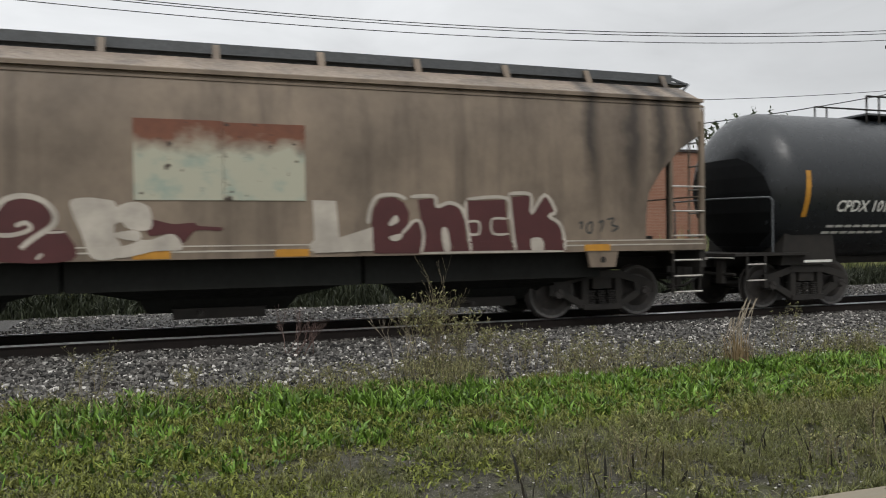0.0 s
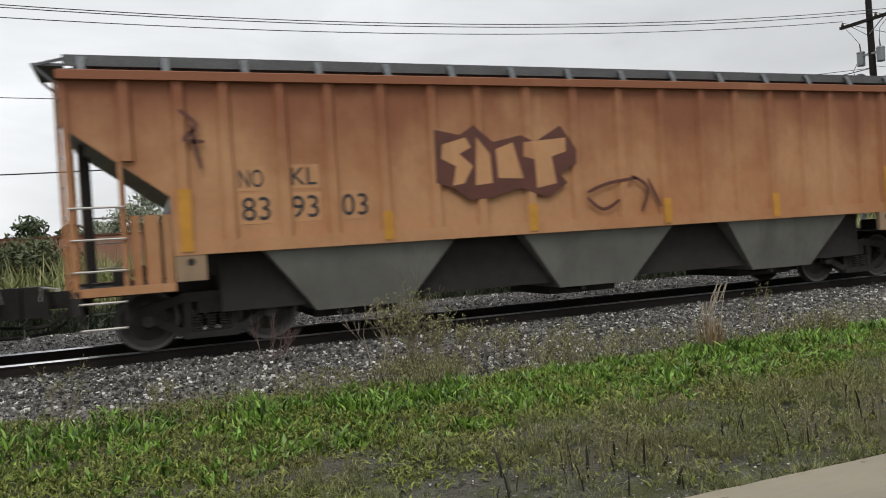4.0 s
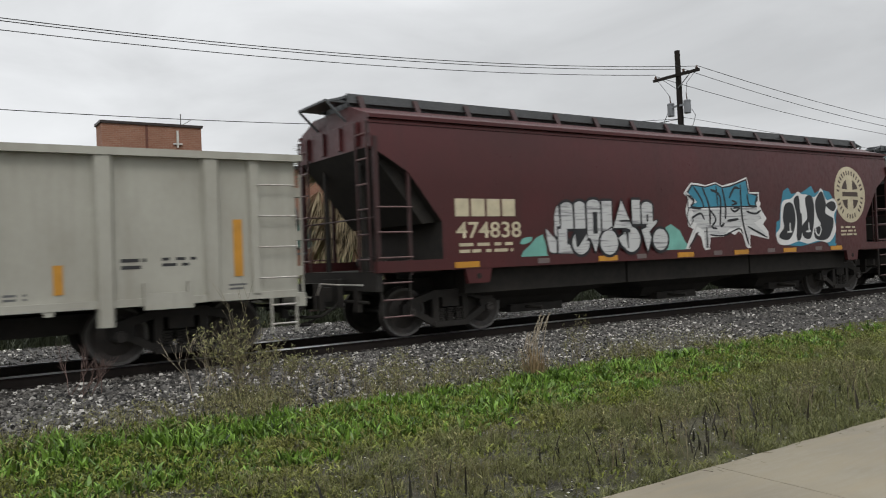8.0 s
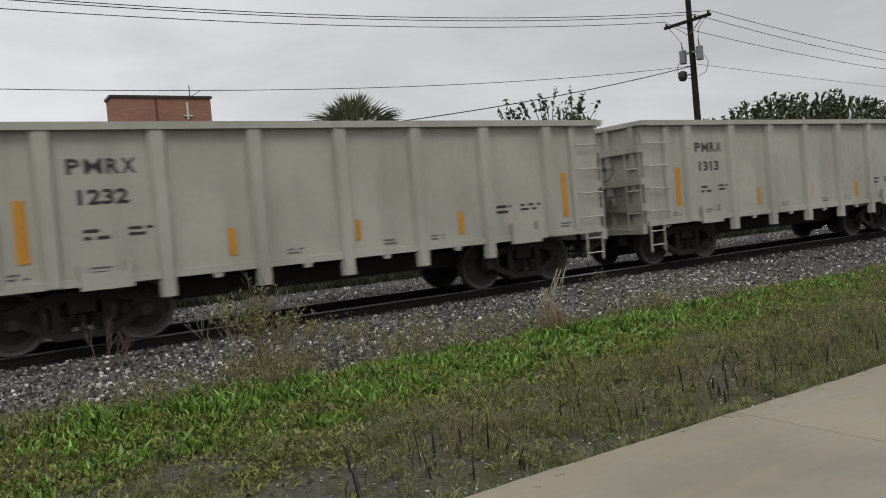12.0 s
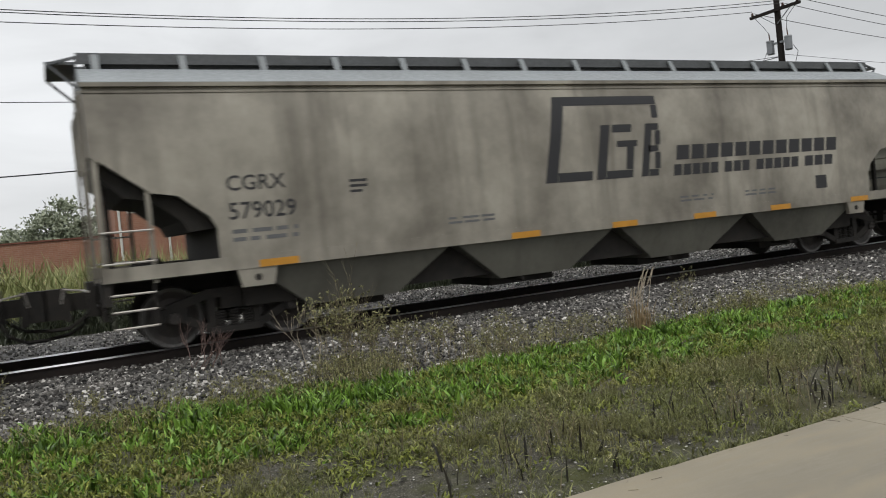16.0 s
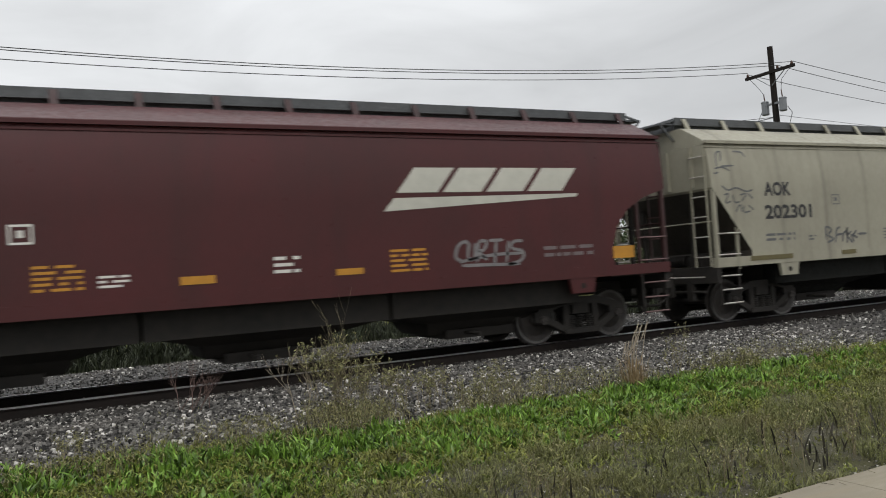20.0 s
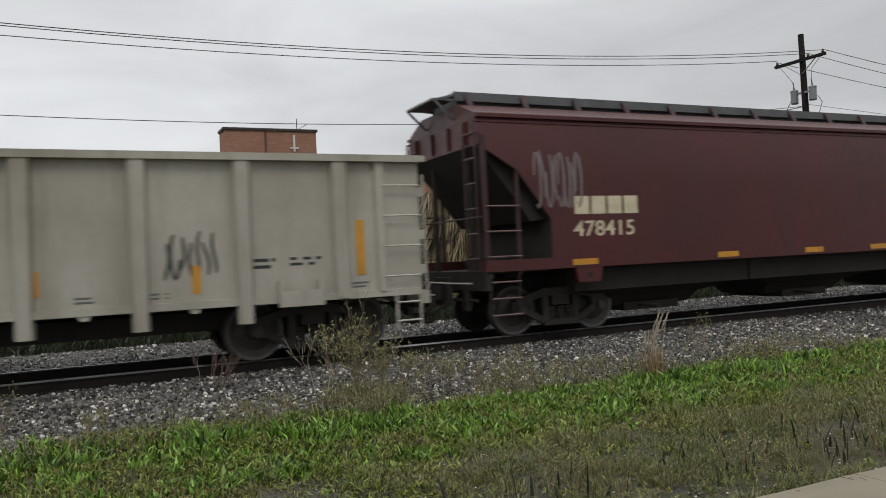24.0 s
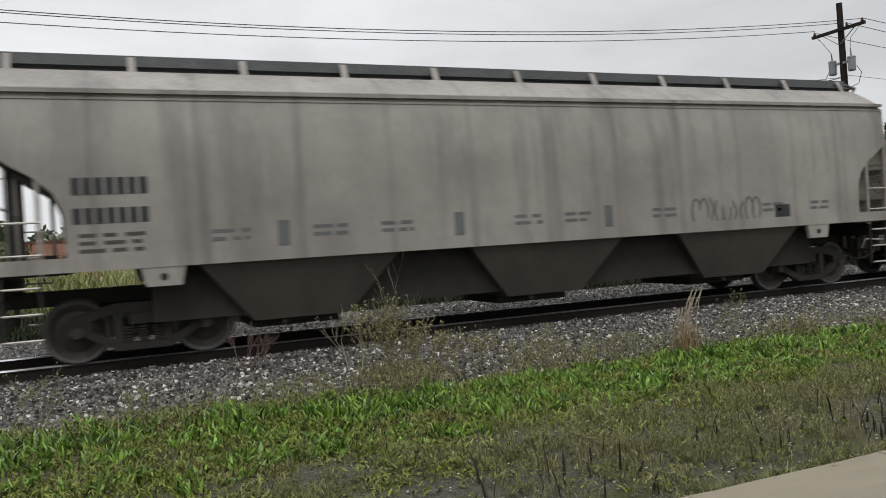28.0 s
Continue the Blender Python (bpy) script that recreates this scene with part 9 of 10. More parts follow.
tree("dark rounded tree further along the field", 98.0, 40.0, 9.2, 6.0, 3.0, 10000, 0.26, LEAF_DARK, 25, 130, 0.3)
tree("round green tree far behind the low wall", 0.7, 75.0, 6.9, 2.2, 3.0, 5000, 0.17, LEAF_HAZY, 26, 40, 0.4)
tree("round green tree far behind the low wall", 3.7, 75.0, 6.0, 1.9, 2.8, 4200, 0.17, LEAF_HAZY, 27, 36, 0.4)
tree("small bushy tree far across the field", -2.6, 75.0, 5.0, 2.0, 1.0, 4200, 0.17, LEAF_HAZY, 28, 36, 0.4)
tree("bushy tree at the edge of the field", -3.0, 27.5, 2.5, 1.3, 0.4, 4200, 0.09, LEAF_OLIVE, 29, 36, 0.3)
for k in range(7):
    tree("thick dark shrub beyond the brick building", 28.5 + k * 4.6, 33.0 + 1.5 * math.sin(k * 2.1), 3.6 + 0.5 * math.sin(k * 3.7), 2.7, 0.5, 3200, 0.17, LEAF_DARK, 90 + k, 40, 0.4)
for k in range(9):
    tree("distant low tree on the horizon", -40 + k * 9.0 + 3 * math.sin(k * 5.0), 120 + 9 * math.cos(k * 3.0), 6.0 + 1.6 * math.sin(k * 2.3), 4.4, 1.2, 1800, 0.42, LEAF_DARK, 60 + k, 26, 0.4)


def blades(name, label, xy, height, width, mat, lean=0.35, seed=0, z=None, segs=2, category="grass", curl=0.35):
    """Many curved blades as one object: xy and height are arrays."""
    r = np.random.RandomState(seed)
    n = len(xy)
    az, ln = r.uniform(0, math.tau, n), lean * r.uniform(0.2, 1.6, n)
    d = np.stack([np.cos(az), np.sin(az), np.zeros(n)], 1)
    fa = r.uniform(0, math.tau, n)
    side = np.stack([np.cos(fa), np.sin(fa), np.zeros(n)], 1)
    base = np.stack([xy[:, 0], xy[:, 1], z], 1)
    rings = []
    for k in range(segs + 1):
        f = k / segs
        up = np.array([0, 0, 1]) * (f * (1 - curl * f * ln))[:, None]
        p = base + (up + d * (ln * f ** 1.7)[:, None]) * height[:, None]
        w = (width * math.sin(math.pi * (0.22 + 0.78 * f)))[:, None] * side * 0.5
        rings.append((p - w, p + w) if k < segs else (p,))
    per = 2 * segs + 1
    v = np.empty((n, per, 3))
    for k in range(segs):
        v[:, 2 * k], v[:, 2 * k + 1] = rings[k]
    v[:, 2 * segs] = rings[segs][0]
    base_i = np.arange(n) * per
    faces = []
    for k in range(segs - 1):
        faces.append(np.stack([base_i + 2 * k, base_i + 2 * k + 1, base_i + 2 * k + 3, base_i + 2 * k + 2], 1))
    tri = np.stack([base_i + 2 * segs - 2, base_i + 2 * segs - 1, base_i + 2 * segs], 1)
    me = bpy.data.meshes.new(name)
    me.from_pydata(v.reshape(-1, 3).tolist(), [], (np.concatenate(faces).tolist() if faces else []) + tri.tolist())
    me.materials.append(mat)
    return tagged(new(name, me), label, category, kind="stuff")


def heights(ys):
    return np.interp(ys, [4.04, 6, 8.2, 11.0, 15.6, 19.5, 21, 4000], [-0.19, -0.17, -0.14, -0.045, -0.045, -0.11, -0.21, -0.21])


def build_field():
    r = np.random.RandomState(77)
    n = 26000
    xy = np.stack([r.uniform(-9, 48, n), 22.3 + 8.7 * r.power(0.8, n)], 1)
    clump = np.array([noise.noise((x * 0.35, y * 0.35, 4.0)) for x, y in xy])
    h = np.clip(1.45 + 0.2 * np.clip((3.5 - xy[:, 0]) / 2, 0, 1) + 1.0 * clump + 0.35 * r.normal(0, 1, n), 0.4, 2.4) * np.interp(xy[:, 1], [22.3, 23.2], [0.6, 1.0])
    m = leaf_material("field_weeds", (0.11, 0.135, 0.045), (0.29, 0.30, 0.12), dry=(0.33, 0.30, 0.17))
    blades("tall_field_weeds", "tall yellow-green weeds in the field behind the track", xy, h, 0.055 * r.uniform(0.5, 1.5, n), m, 0.4, 78, heights(xy[:, 1]), 3, "weeds")
    n = 22000
    xy = np.stack([r.uniform(-9, 48, n), r.uniform(20.9, 22.5, n)], 1)
    clump = np.array([noise.noise((x * 0.7, y * 0.7, 8.0)) for x, y in xy])
    h = np.clip(0.74 + 0.30 * clump + 0.10 * r.normal(0, 1, n), 0.15, 1.05) * np.interp(xy[:, 1], [20.9, 21.6], [0.35, 1.0])
    # weed green taken down to near black for the shade beneath the train
    m = leaf_material("trackside_weeds", (0.016, 0.020, 0.011), (0.042, 0.050, 0.026))
    blades("trackside_weeds", "knee-high green weeds along the far edge of the ballast, darkened for train shade", xy, h, 0.04 * r.uniform(0.5, 1.5, n), m, 0.5, 79, heights(xy[:, 1]), 2, "weeds")


build_field()

# ---- ballast and verge ----


def stone_material():
    n = Nodes("ballast_stone", rough=0.65, spec=0.45)
    i = n.island()
    c = n.mix(n.ramp(i, 0.10, 0.85), (0.009, 0.0086, 0.0080), (0.155, 0.147, 0.134))
    c = n.mix(n.ramp(i, 0.87, 0.96), c, (0.52, 0.50, 0.465))
    c = n.mix(n.ramp(n.noise(0.7, 4), 0.5, 0.8, 0, 0.4), c, (0.10, 0.085, 0.072))
    n.colour(c).bump(n.noise(60, 3), 0.3, 0.01)
    return n.mat


def build_ballast():
    r = np.random.RandomState(12)
    spots = []
    for x0, x1, y0, y1, n in [(-3, 14, 8.3, 12.55, 50000), (14, 40, 8.0, 12.55, 15000), (-3, 26, 12.6, 14.0, 5000), (-3, 40, 14.1, 20.2, 26000)]:
        spots.append(np.stack([r.uniform(x0, x1, n), r.uniform(y0, y1, n)], 1))
    xy = np.concatenate(spots)
    # the grass side of the bed thins out along an uneven line
    edge = 8.45 + 0.9 * np.clip((2.5 - xy[:, 0]) / 3.5, 0, 1) + 0.35 * np.sin(xy[:, 0] * 1.1) + 0.2 * np.sin(xy[:, 0] * 2.9)
    keep = r.uniform(0, 1, len(xy)) < np.clip((xy[:, 1] - edge + 0.35) / 0.7, 0.04, 1)
    xy = xy[keep]
    n = len(xy)
    cube = np.array([[-1, -1, -1], [1, -1, -1], [1, 1, -1], [-1, 1, -1], [-1, -1, 1], [1, -1, 1], [1, 1, 1], [-1, 1, 1]], float)
    s = 0.011 + 0.025 * r.power(0.75, (n, 1, 1))
    v = cube[None] * s * r.uniform(0.40, 1.0, (n, 1, 3)) * r.uniform(0.65, 1.15, (n, 8, 1))
    a, b = r.uniform(0, math.tau, n), r.normal(0, 0.9, n)
    ca, sa, cb, sb = np.cos(a), np.sin(a), np.cos(b), np.sin(b)
    rot = np.zeros((n, 3, 3))
    rot[:, 0, 0], rot[:, 0, 1], rot[:, 0, 2] = ca, -sa * cb, sa * sb
    rot[:, 1, 0], rot[:, 1, 1], rot[:, 1, 2] = sa, ca * cb, -ca * sb
    rot[:, 2, 1], rot[:, 2, 2] = sb, cb
    v = np.einsum("nij,nkj->nki", rot, v)
    ctr = np.stack([xy[:, 0], xy[:, 1], heights(xy[:, 1]) + r.uniform(0.0, 0.03, n)], 1)
    v += ctr[:, None]
    q = np.array([[0, 3, 2, 1], [4, 5, 6, 7], [0, 1, 5, 4], [1, 2, 6, 5], [2, 3, 7, 6], [3, 0, 4, 7]])
    f = (q[None] + (np.arange(n) * 8)[:, None, None]).reshape(-1, 4)
    me = bpy.data.meshes.new("ballast")
    me.from_pydata(v.reshape(-1, 3).tolist(), [], f.tolist())
    me.materials.append(stone_material())
    tagged(new("ballast_stones", me), "grey crushed-stone ballast with pale chips", "ballast", kind="stuff")


build_ballast()

GRASS_LUSH = leaf_material("grass_lush", (0.018, 0.040, 0.006), (0.170, 0.295, 0.042), rough=0.38)
GRASS_MID = leaf_material("grass_verge", (0.036, 0.047, 0.009), (0.205, 0.228, 0.044), dry=(0.135, 0.118, 0.040))
GRASS_OLIVE = leaf_material("grass_olive", (0.050, 0.056, 0.020), (0.190, 0.196, 0.074), dry=(0.130, 0.118, 0.050))
STEM_BROWN = leaf_material("stems_brown", (0.04, 0.034, 0.022), (0.215, 0.18, 0.11))
STEM_DARK = leaf_material("stems_dark", (0.012, 0.011, 0.008), (0.035, 0.030, 0.020))
STEM_PALE = leaf_material("stems_pale", (0.14, 0.115, 0.085), (0.34, 0.29, 0.215))
STEM_RED = leaf_material("stems_reddish", (0.05, 0.03, 0.026), (0.11, 0.07, 0.058))
LEAF_WEED = leaf_material("weed_leaf", (0.05, 0.056, 0.022), (0.27, 0.255, 0.11))


def scatter(r, n, x0, x1, y0, y1, accept):
    xy = np.stack([r.uniform(x0, x1, n), r.uniform(y0, y1, n)], 1)
    return xy[accept(xy)]


def patch(xy, scale, seed):
    return np.array([noise.noise((x * scale, y * scale, seed)) for x, y in xy])


def tufts(r, centres, per, radius):
    """Blade feet gathered round tuft centres, with each blade's tuft."""
    which = np.repeat(np.arange(len(centres)), per)
    return centres[which] + r.normal(0, radius, (len(which), 2)), which


NEAR_EDGE = lambda x: np.interp(x, [-3, 0, 1.0, 1.8, 2.6, 3.6, 5.2, 7, 10, 14, 30], [5.2, 5.5, 5.9, 5.75, 5.9, 6.1, 6.15, 6.1, 6.3, 6.8, 7.2])
FAR_EDGE = lambda x: np.interp(x, [-3, 0, 1.5, 3, 5, 7.5, 11, 14, 30], [9.0, 9.0, 8.8, 8.5, 8.3, 8.5, 8.6, 8.3, 8.2])


def build_verge():
    r = np.random.RandomState(31)
    # lush broad upright leaves in mounded tufts along the middle of the verge
    def lush(xy):
        near, far = NEAR_EDGE(xy[:, 0]) + 0.15, FAR_EDGE(xy[:, 0])
        f = np.minimum((xy[:, 1] - near) / 0.8, (far - xy[:, 1]) / 0.25)
        rich = np.interp(xy[:, 0], [-3, 0.3, 1.6, 3.0, 7.5, 9.0, 12, 20], [0.22, 0.35, 0.6, 1.0, 1.0, 0.42, 0.22, 0.16])
        return r.uniform(0, 1, len(xy)) < np.clip((np.clip(f, 0, 1) * 1.15 + 0.75 * patch(xy, 1.2, 2.0) * (f > 0)) * rich, 0, 1)
    c = scatter(r, 9500, -3, 22, 5.2, 9.0, lush)
    xy, which = tufts(r, c, 13, 0.042)
    mound = np.clip(0.10 + 0.05 * np.clip((c[:, 1] - 7.2) / 0.8, 0, 1) + 0.10 * patch(c, 1.5, 5.0) + 0.08 * patch(c, 4.0, 6.0) + 0.02 * r.normal(0, 1, len(c)), 0.03, 0.2)
    h = mound[which] * r.uniform(0.55, 1.15, len(xy))
    blades("lush_grass", "bright lush green broad-leaved grass on the verge", xy, h, 0.027 * r.uniform(0.55, 1.35, len(xy)), GRASS_LUSH, 0.62, 32, heights(xy[:, 1]) + 0.25 * mound[which] * r.uniform(0, 1, len(xy)), 4, curl=0.45)
    # short mixed tufts all over, thinning towards the pavement and the ballast
    def mixed(xy):
        bare = np.clip((xy[:, 0] - 0.6) / 1.5, 0, 1)
        d = np.clip((xy[:, 1] - 4.15 - 1.15 * bare) / 0.9, 0.05 + 0.30 * (1 - bare), 1) * np.clip((FAR_EDGE(xy[:, 0]) + 0.35 - xy[:, 1]) / 0.45, 0, 1)
        return r.uniform(0, 1, len(xy)) < np.clip(d * (0.80 + 1.5 * patch(xy, 1.1, 9.0)), 0, 1)
    c = scatter(r, 38000, -3, 26, 4.08, 9.4, mixed)
    xy, which = tufts(r, c, 11, 0.035)
    tall = np.clip(0.06 + 0.07 * patch(c, 1.8, 7.0) + 0.05 * patch(c, 5.0, 8.0) + 0.02 * r.normal(0, 1, len(c)), 0.015, 0.16)
    up = tall[which] * r.uniform(0, 1, len(xy)) ** 0.7
    blades("verge_grass", "short patchy yellow-green verge plants", xy, r.uniform(0.025, 0.065, len(xy)), 0.015 * r.uniform(0.5, 1.5, len(xy)), GRASS_MID, 1.0, 33, heights(xy[:, 1]) + up, 2)
    # separate feathery olive sprigs beside the pavement, closer and taller farther along
    def olive(xy):
        f = np.interp(xy[:, 0], [-3, 1, 3, 7, 12], [0.12, 0.3, 0.5, 0.85, 1.0]) * np.clip((NEAR_EDGE(xy[:, 0]) + 0.7 - xy[:, 1]) / 0.8, 0.05, 1)
        return r.uniform(0, 1, len(xy)) < np.clip(f * (0.5 + 2.0 * patch(xy, 1.3, 61.0)), 0.0, 1)
    c = np.concatenate([scatter(r, 9500, -2, 12, 4.08, 7.6, olive), scatter(r, 9000, 12, 40, 4.08, 8.0, olive)])
    xy, which = tufts(r, c, 9, 0.03)
    tall = np.clip(np.interp(c[:, 0], [0, 6, 12, 20], [0.12, 0.17, 0.22, 0.27]) + 0.07 * patch(c, 0.9, 3.0) + 0.05 * r.normal(0, 1, len(c)), 0.05, 0.38)
    h = tall[which] * r.uniform(0.4, 1.1, len(xy))
    blades("olive_grass", "fine feathery olive sprigs beside the pavement", xy, h, 0.0055 * r.uniform(0.6, 1.5, len(xy)), GRASS_OLIVE, 0.45, 34, heights(xy[:, 1]), 3)
    near = np.flatnonzero(xy[:, 0] < 14)
    m = 90000
    pick = near[r.randint(0, len(near), m)]
    f = r.uniform(0.15, 1.0, m)
    feet = xy[pick] + r.normal(0, 0.018, (m, 2))
    blades("sprig_leaves", "tiny olive leaves along the feathery sprigs", feet, 0.026 * r.uniform(0.6, 1.6, m), 0.006 * r.uniform(0.6, 1.6, m), GRASS_OLIVE, 1.0, 44, heights(feet[:, 1]) + h[pick] * f * 0.9, 2)
    # fringe that leans over the pavement's edge
    c = scatter(r, 1500, -3, 22, 3.99, 4.14, lambda q: r.uniform(0, 1, len(q)) < np.clip(0.6 + 1.6 * patch(q, 1.3, 71.0), 0.05, 1))
    xy, which = tufts(r, c, 6, 0.02)
    xy[:, 1] = np.maximum(xy[:, 1], PAVE_Y + 0.025)
    blades("edge_fringe", "ragged grass fringe along the pavement edge", xy, r.uniform(0.05, 0.15, len(xy)), 0.008 * r.uniform(0.6, 1.6, len(xy)), GRASS_OLIVE, 0.8, 39, heights(xy[:, 1]), 3)
    # thin brown weeds along the toe of the ballast and on the bare verge
    def brown(xy):
        return r.uniform(0, 1, len(xy)) < np.clip(0.4 + 1.6 * patch(xy, 0.8, 21.0), 0.02, 1)
    a = scatter(r, 1500, -2, 22, 4.12, 5.9, brown)
    b = scatter(r, 5000, -2, 12, 8.15, 9.6, lambda q: brown(q) & (r.uniform(0, 1, len(q)) < np.clip((9.65 - q[:, 1]) / 0.9 - 0.3 * np.clip((1.5 - q[:, 0]), 0, 1), 0.04, 1)))
    e = scatter(r, 1600, 2.6, 6.2, 8.6, 9.5, brown)
    xy = np.concatenate([a, b, e])
    h = np.clip(0.20 + 0.09 * r.normal(0, 1, len(xy)), 0.05, 0.42)
    blades("dry_weed_stems", "thin brown dry weed stems", xy, h, 0.0055 * r.uniform(0.6, 1.6, len(xy)), STEM_BROWN, 0.3, 35, heights(xy[:, 1]), 3, "weeds")
    m = 22000
    pick = r.randint(0, len(xy), m)
    f = r.uniform(0.2, 1.0, m)
    base = np.stack([xy[pick, 0] + r.normal(0, 0.03, m), xy[pick, 1] + r.normal(0, 0.03, m)], 1)
    blades("weed_leaves", "small dull leaves on the dry weeds", base, 0.032 * r.uniform(0.6, 1.6, m), 0.009 * r.uniform(0.6, 1.5, m), LEAF_WEED, 1.2, 36, heights(base[:, 1]) + h[pick] * f, 2, "weeds")
    # low broad ground leaves in patches
    xy = scatter(r, 26000, -3, 12, 4.3, 6.9, lambda q: r.uniform(0, 1, len(q)) < np.clip(0.15 + 1.6 * patch(q, 0.8, 40.0), 0, 1) * np.clip((4.0 - q[:, 0]) / 3, 0.35, 1))
    blades("ground_leaves", "small broad green ground leaves", xy, 0.05 * r.uniform(0.6, 1.5, len(xy)), 0.024 * r.uniform(0.6, 1.4, len(xy)), GRASS_MID, 1.5, 37, heights(xy[:, 1]) + 0.01, 2)
    # blackened upright stalks on the bare wet soil
    xy = np.concatenate([scatter(r, 150, 2.0, 9.5, 4.25, 5.2, lambda q: r.uniform(0, 1, len(q)) < 0.75), scatter(r, 90, 9.5, 15, 4.3, 5.8, lambda q: r.uniform(0, 1, len(q)) < 0.8)])
    blades("dark_stalks", "blackened upright weed stalks on the bare soil", xy, r.uniform(0.12, 0.32, len(xy)), 0.021 * r.uniform(0.6, 1.4, len(xy)), STEM_DARK, 0.22, 38, heights(xy[:, 1]), 3, "weeds")


build_verge()


def puddle_material():
    n = Nodes("puddle_water", rough=0.08, spec=0.5)
    n.colour((0.03, 0.027, 0.023)).bump(n.noise(14, 3), 0.10, 0.01)
    return n.mat


def build_puddles():
    water = puddle_material()
    for x, y, a, b in [(2.6, 4.65, 0.6, 0.22), (5.6, 4.5, 0.6, 0.2), (7.6, 4.7, 0.5, 0.2)]:
        g = Geo()
        ring = [(x + a * (1 + 0.5 * noise.noise((math.cos(k), math.sin(k), x))) * math.cos(k), y + b * (1 + 0.5 * noise.noise((math.sin(k), math.cos(k), y))) * math.sin(k)) for k in [q * math.tau / 28 for q in range(28)]]
        z = float(heights(np.array([y]))[0]) + 0.002
        g.solid([(p, q, z - 0.02) for p, q in ring], [(p, q, z) for p, q in ring])
        tagged(part("puddle", g, water), "shallow rain puddle on the bare verge", "puddle", group="puddles", kind="structure")


build_puddles()


def branching(g, leaf, base, d, length, r, depth, rng, spread, leaf_size, tips):
    """A thin forked stem with small leaves."""
    d = Vector(d).normalized()
    p = Vector(base)
    n = 3
    for k in range(n):
        q = p + d * length / n
        g.rod(p, q, r * (1 - 0.2 * k / n), 5, r * (1 - 0.2 * (k + 1) / n))
        if depth and k:
            for _ in range(2):
                side = Vector((rng.uniform(-1, 1), rng.uniform(-1, 1), rng.uniform(0.1, 0.9)))
                branching(g, leaf, q, d + side * spread, length * rng.uniform(0.45, 0.7), r * 0.6, depth - 1, rng, spread, leaf_size, tips)
        d = (d + Vector((rng.uniform(-0.2, 0.2), rng.uniform(-0.2, 0.2), rng.uniform(-0.1, 0.15)))).normalized()
        p = q
    tips.append(p)
    if leaf is not None:
        for _ in range(3):
            c = p + Vector((rng.uniform(-1, 1), rng.uniform(-1, 1), rng.uniform(-1, 0.6))) * leaf_size
            a = Vector((rng.uniform(-1, 1), rng.uniform(-1, 1), rng.uniform(-1, 1))).normalized() * leaf_size
            b = a.cross(Vector((rng.uniform(-1, 1), 0.4, rng.uniform(-1, 1)))).normalized() * leaf_size * 0.35
            leaf.face([c - a, c + b, c + a, c - b])


def weed(label, x, y, height, stems, seed, stem_mat, leaf_mat, spread=0.6, depth=2, radius=0.25, leaf_size=0.03, thick=0.006, lean=0.25):
    rng = random.Random(seed)
    t = thing("weed_plant", label, "weed")
    z = ground_height(y) - 0.01
    for s in range(stems):
        g, leaf, tips = Geo(), Geo() if leaf_mat else None, []
        bx, by = x + rng.uniform(-radius, radius), y + rng.uniform(-radius, radius) * 0.7
        branching(g, leaf, (bx, by, z), (rng.uniform(-lean, lean), rng.uniform(-lean, lean), 1), height * rng.uniform(0.6, 1.0), thick, depth, rng, spread, leaf_size, tips)
        st = part("stem", g, stem_mat, t)
        if leaf_mat:
            part("leaves", leaf, leaf_mat, st)


weed("tall pale dead weed with forked bare branches", 2.74, 9.35, 0.66, 2, 43, STEM_PALE, None, 0.95, 2, 0.06, thick=0.005, lean=0.45)
weed("wispy yellow-brown weed at the ballast edge", 3.16, 9.45, 0.60, 18, 42, STEM_BROWN, LEAF_WEED, 0.95, 2, 0.22, 0.024, 0.004, 0.45)
weed("tall thin brown weed with bare tips", 3.18, 9.4, 0.80, 4, 48, STEM_BROWN, None, 0.6, 2, 0.12, thick=0.004)
weed("wispy olive weed at the ballast edge", 3.60, 9.3, 0.44, 16, 43, STEM_BROWN, LEAF_WEED, 0.95, 2, 0.36, 0.02, 0.004, 0.45)
weed("dull brown weed at the ballast edge", 4.3, 9.0, 0.34, 14, 44, STEM_BROWN, LEAF_WEED, 0.9, 2, 0.4, 0.018, 0.004, 0.4)
weed("dull brown weed at the ballast edge", 5.3, 8.85, 0.30, 14, 45, STEM_BROWN, LEAF_WEED, 0.9, 2, 0.45, 0.018, 0.004, 0.4)
weed("sprawling reddish bare weed in the ballast", 1.70, 11.1, 0.42, 8, 46, STEM_RED, None, 0.7, 2, 0.28, thick=0.006, lean=0.7)
weed("dry brown weed at the edge of the grass", 2.0, 8.9, 0.22, 6, 47, STEM_BROWN, LEAF_WEED, 0.9, 2, 0.3, 0.016, 0.003, 0.4)
for k, (x, y, h) in enumerate([(-0.9, 9.2, 0.35), (0.2, 9.0, 0.22), (6.2, 8.75, 0.24), (8.05, 8.6, 0.42), (9.3, 8.4, 0.25), (5.3, 4.45, 0.3), (6.0, 4.4, 0.34), (7.3, 4.6, 0.34), (3.2, 4.9, 0.24), (4.6, 4.45, 0.25), (8.4, 4.5, 0.34), (9.6, 4.6, 0.34)]):
    weed("thin dull weed on the verge", x, y, h, 5, 400 + k, STEM_BROWN, LEAF_WEED, 0.7, 2, 0.16, 0.015, 0.003)


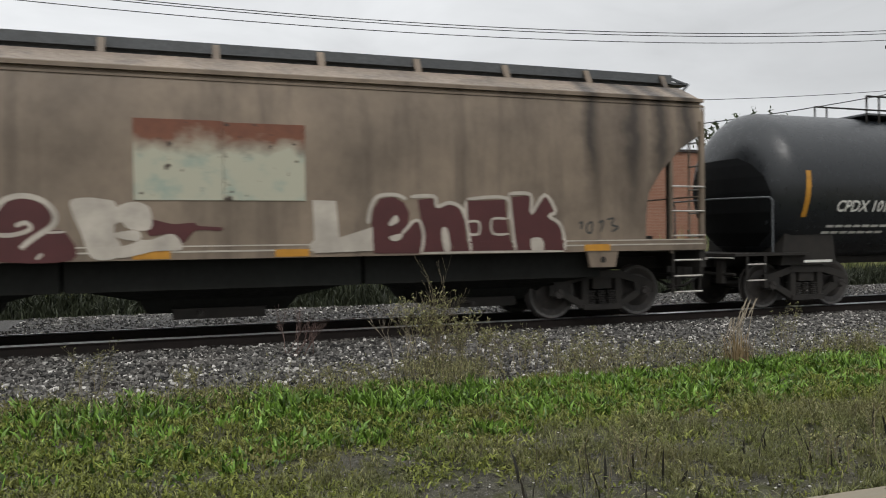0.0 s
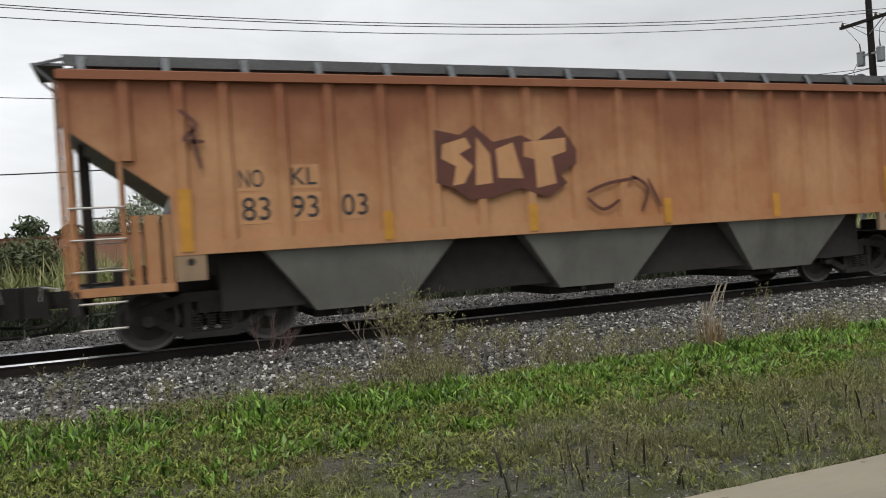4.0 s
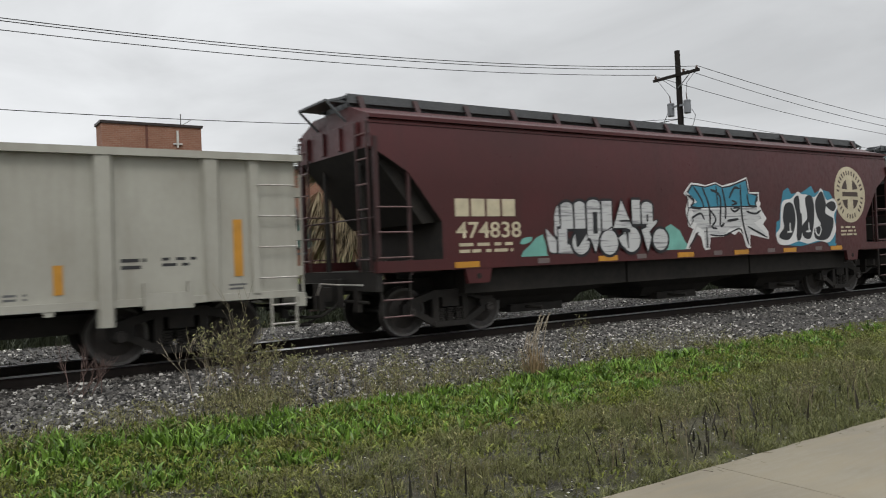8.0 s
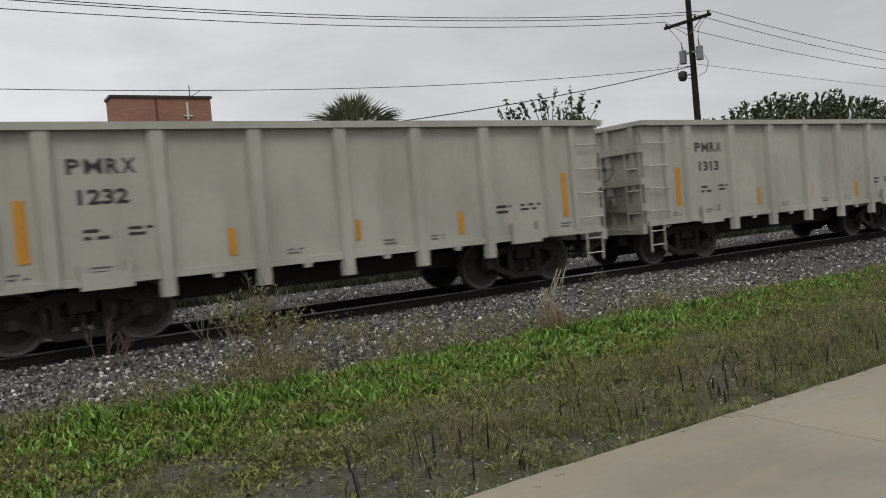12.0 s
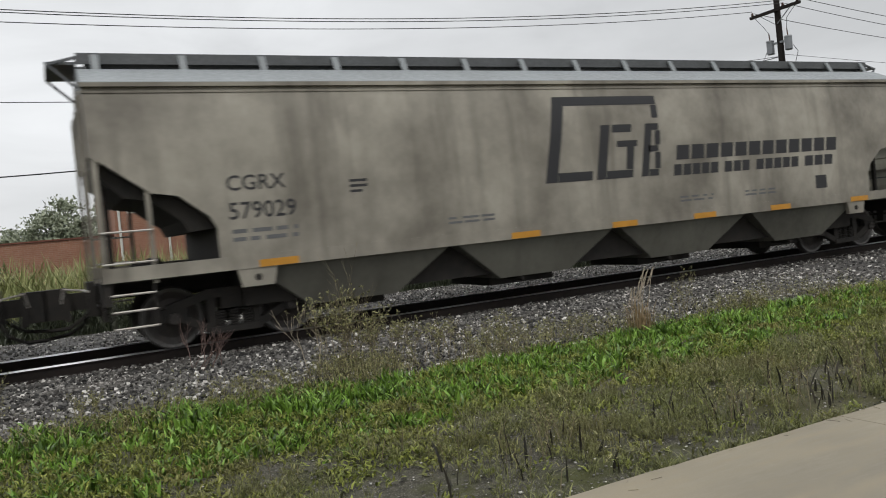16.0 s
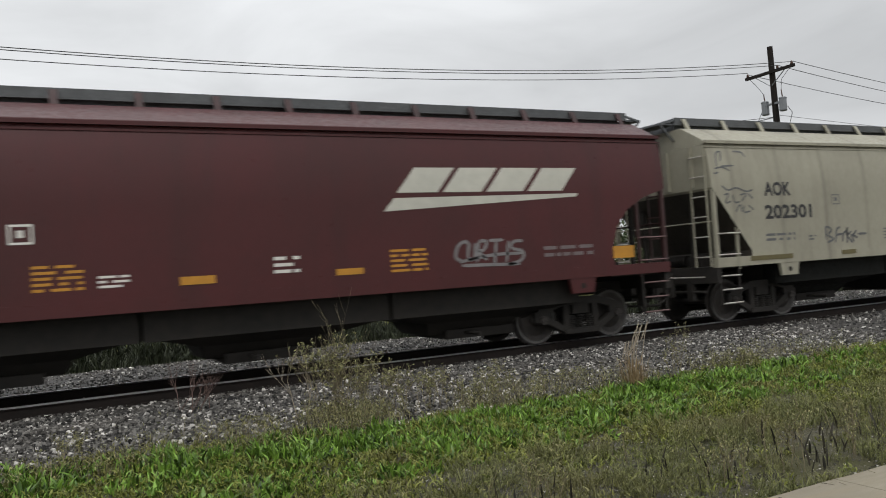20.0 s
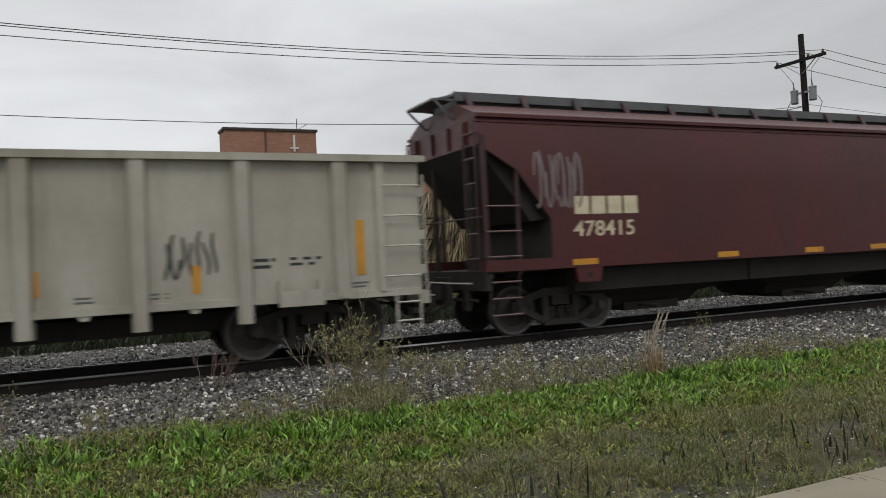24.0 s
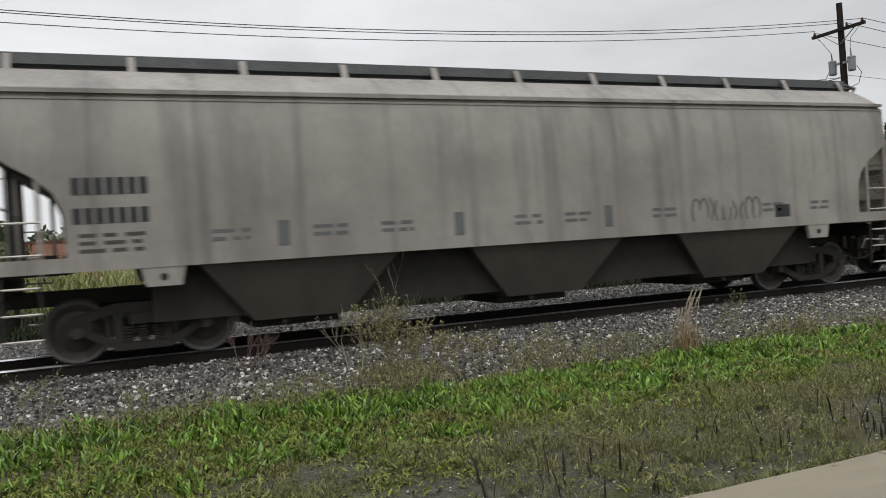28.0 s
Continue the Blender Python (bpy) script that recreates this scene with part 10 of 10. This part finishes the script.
def build_plume_grass():
    rng = random.Random(52)
    t = thing("plume_grass", "dry tan plume grass clump with feathery heads", "grass clump")
    x, y = 7.05, 8.35
    z = ground_height(y)
    for s in range(8):
        g = Geo()
        p = Vector((x + rng.uniform(-0.09, 0.09), y + rng.uniform(-0.08, 0.08), z))
        d = Vector((rng.uniform(-0.10, 0.10), rng.uniform(-0.15, 0.15), 1)).normalized()
        length = rng.uniform(0.62, 0.92)
        for k in range(5):
            q = p + d * length / 5
            g.rod(p, q, 0.005, 5)
            p, d = q, (d + Vector((0.03 + 0.03 * k, 0, -0.02 * k))).normalized()
        for k in range(46):
            f = rng.random()
            c = p - d * 0.26 * f
            a = (d + Vector((rng.uniform(-0.5, 0.5), rng.uniform(-0.5, 0.5), rng.uniform(-0.3, 0.3)))).normalized() * 0.05
            b = a.cross(Vector((1, 0.3, 0.2))).normalized() * 0.005
            g.face([c - a * 0.3 - b, c - a * 0.3 + b, c + a])
        part("plume", g, STEM_PALE, t, "feathery tan seed head on a stalk")
    r = np.random.RandomState(53)
    g = Geo()
    for k in range(120):
        a, q = rng.uniform(0, math.tau), rng.uniform(0, 0.2)
        bx, by = x + q * math.cos(a), y + q * math.sin(a)
        h, ln = rng.uniform(0.2, 0.55), rng.uniform(0.03, 0.16)
        b = Vector((math.sin(a), -math.cos(a), 0)) * 0.005
        m = Vector((bx + ln * 0.4 * math.cos(a), by + ln * 0.4 * math.sin(a), z + h * 0.7))
        tip = Vector((bx + ln * math.cos(a), by + ln * math.sin(a), z + h))
        g.face([Vector((bx, by, z)) - b, Vector((bx, by, z)) + b, m + b, m - b])
        g.face([m - b, m + b, tip])
    part("tuft", g, leaf_material("tuft_straw", (0.14, 0.095, 0.05), (0.30, 0.22, 0.12)), t, "straw-coloured basal tuft")


build_plume_grass()


def build_litter():
    """Pale chips, twigs and leaves on the verge and the pavement's edge."""
    rng = random.Random(91)
    g = Geo()
    for k in range(8000):
        x, y = rng.uniform(-2, 15), 4.05 + 2.6 * rng.random() ** 1.3
        s = rng.uniform(0.003, 0.010) * rng.uniform(0.6, 1.2)
        z = ground_height(y) + 0.012
        g.box(x - s, x + s, y - s * 0.7, y + s * 0.7, z, z + s * 0.8)
    tagged(part("pale_chips", g, stone_material()), "pale stone chips strewn on the bare verge", "gravel", kind="stuff")
    t = Geo()
    for k in range(26):
        x, y = rng.uniform(1, 12), PAVE_Y - abs(rng.gauss(0, 0.12))
        a, l = rng.uniform(0, math.tau), rng.uniform(0.02, 0.09)
        t.rod((x, y, PAVE_Z + 0.004), (x + l * math.cos(a), y + l * math.sin(a), PAVE_Z + 0.006), 0.0016, 4)
    tagged(part("twigs", t, STEM_BROWN), "dry grass bits along the pavement edge", "litter", kind="stuff")


build_litter()

# ---- what moves: the train ----


def travelled(t):
    return 10.7126 * t + 0.031029 * t * t + 0.00002967 * t ** 3


def motions():
    for car in CARS:
        x = car.location.x
        walk(car, [(t, pose(x + travelled(t), TRACK_Y, RAIL_Z)) for t in range(29)])
    # wheels roll while their car passes; outside that stretch they are far out of sight
    first = {car: car["x0"] for car in CARS}
    for ws, car, dx in ROLLING:
        x0 = first[car]
        rows, z, turned = [], AXLE_Z, 0.0
        for k in range(28 * 30 + 1):
            t = k / 30
            x = x0 + travelled(t)
            near = -22 < x < 52
            if near or k in (0, 28 * 30):
                rows.append((t, pose(dx, 0, z, 0, math.degrees(turned) % 360, 0)))
            if near:
                turned += (travelled(t + 1 / 30) - travelled(t)) / WHEEL_R
        walk(ws, rows)


for car in CARS:
    car["x0"] = car.location.x
motions()
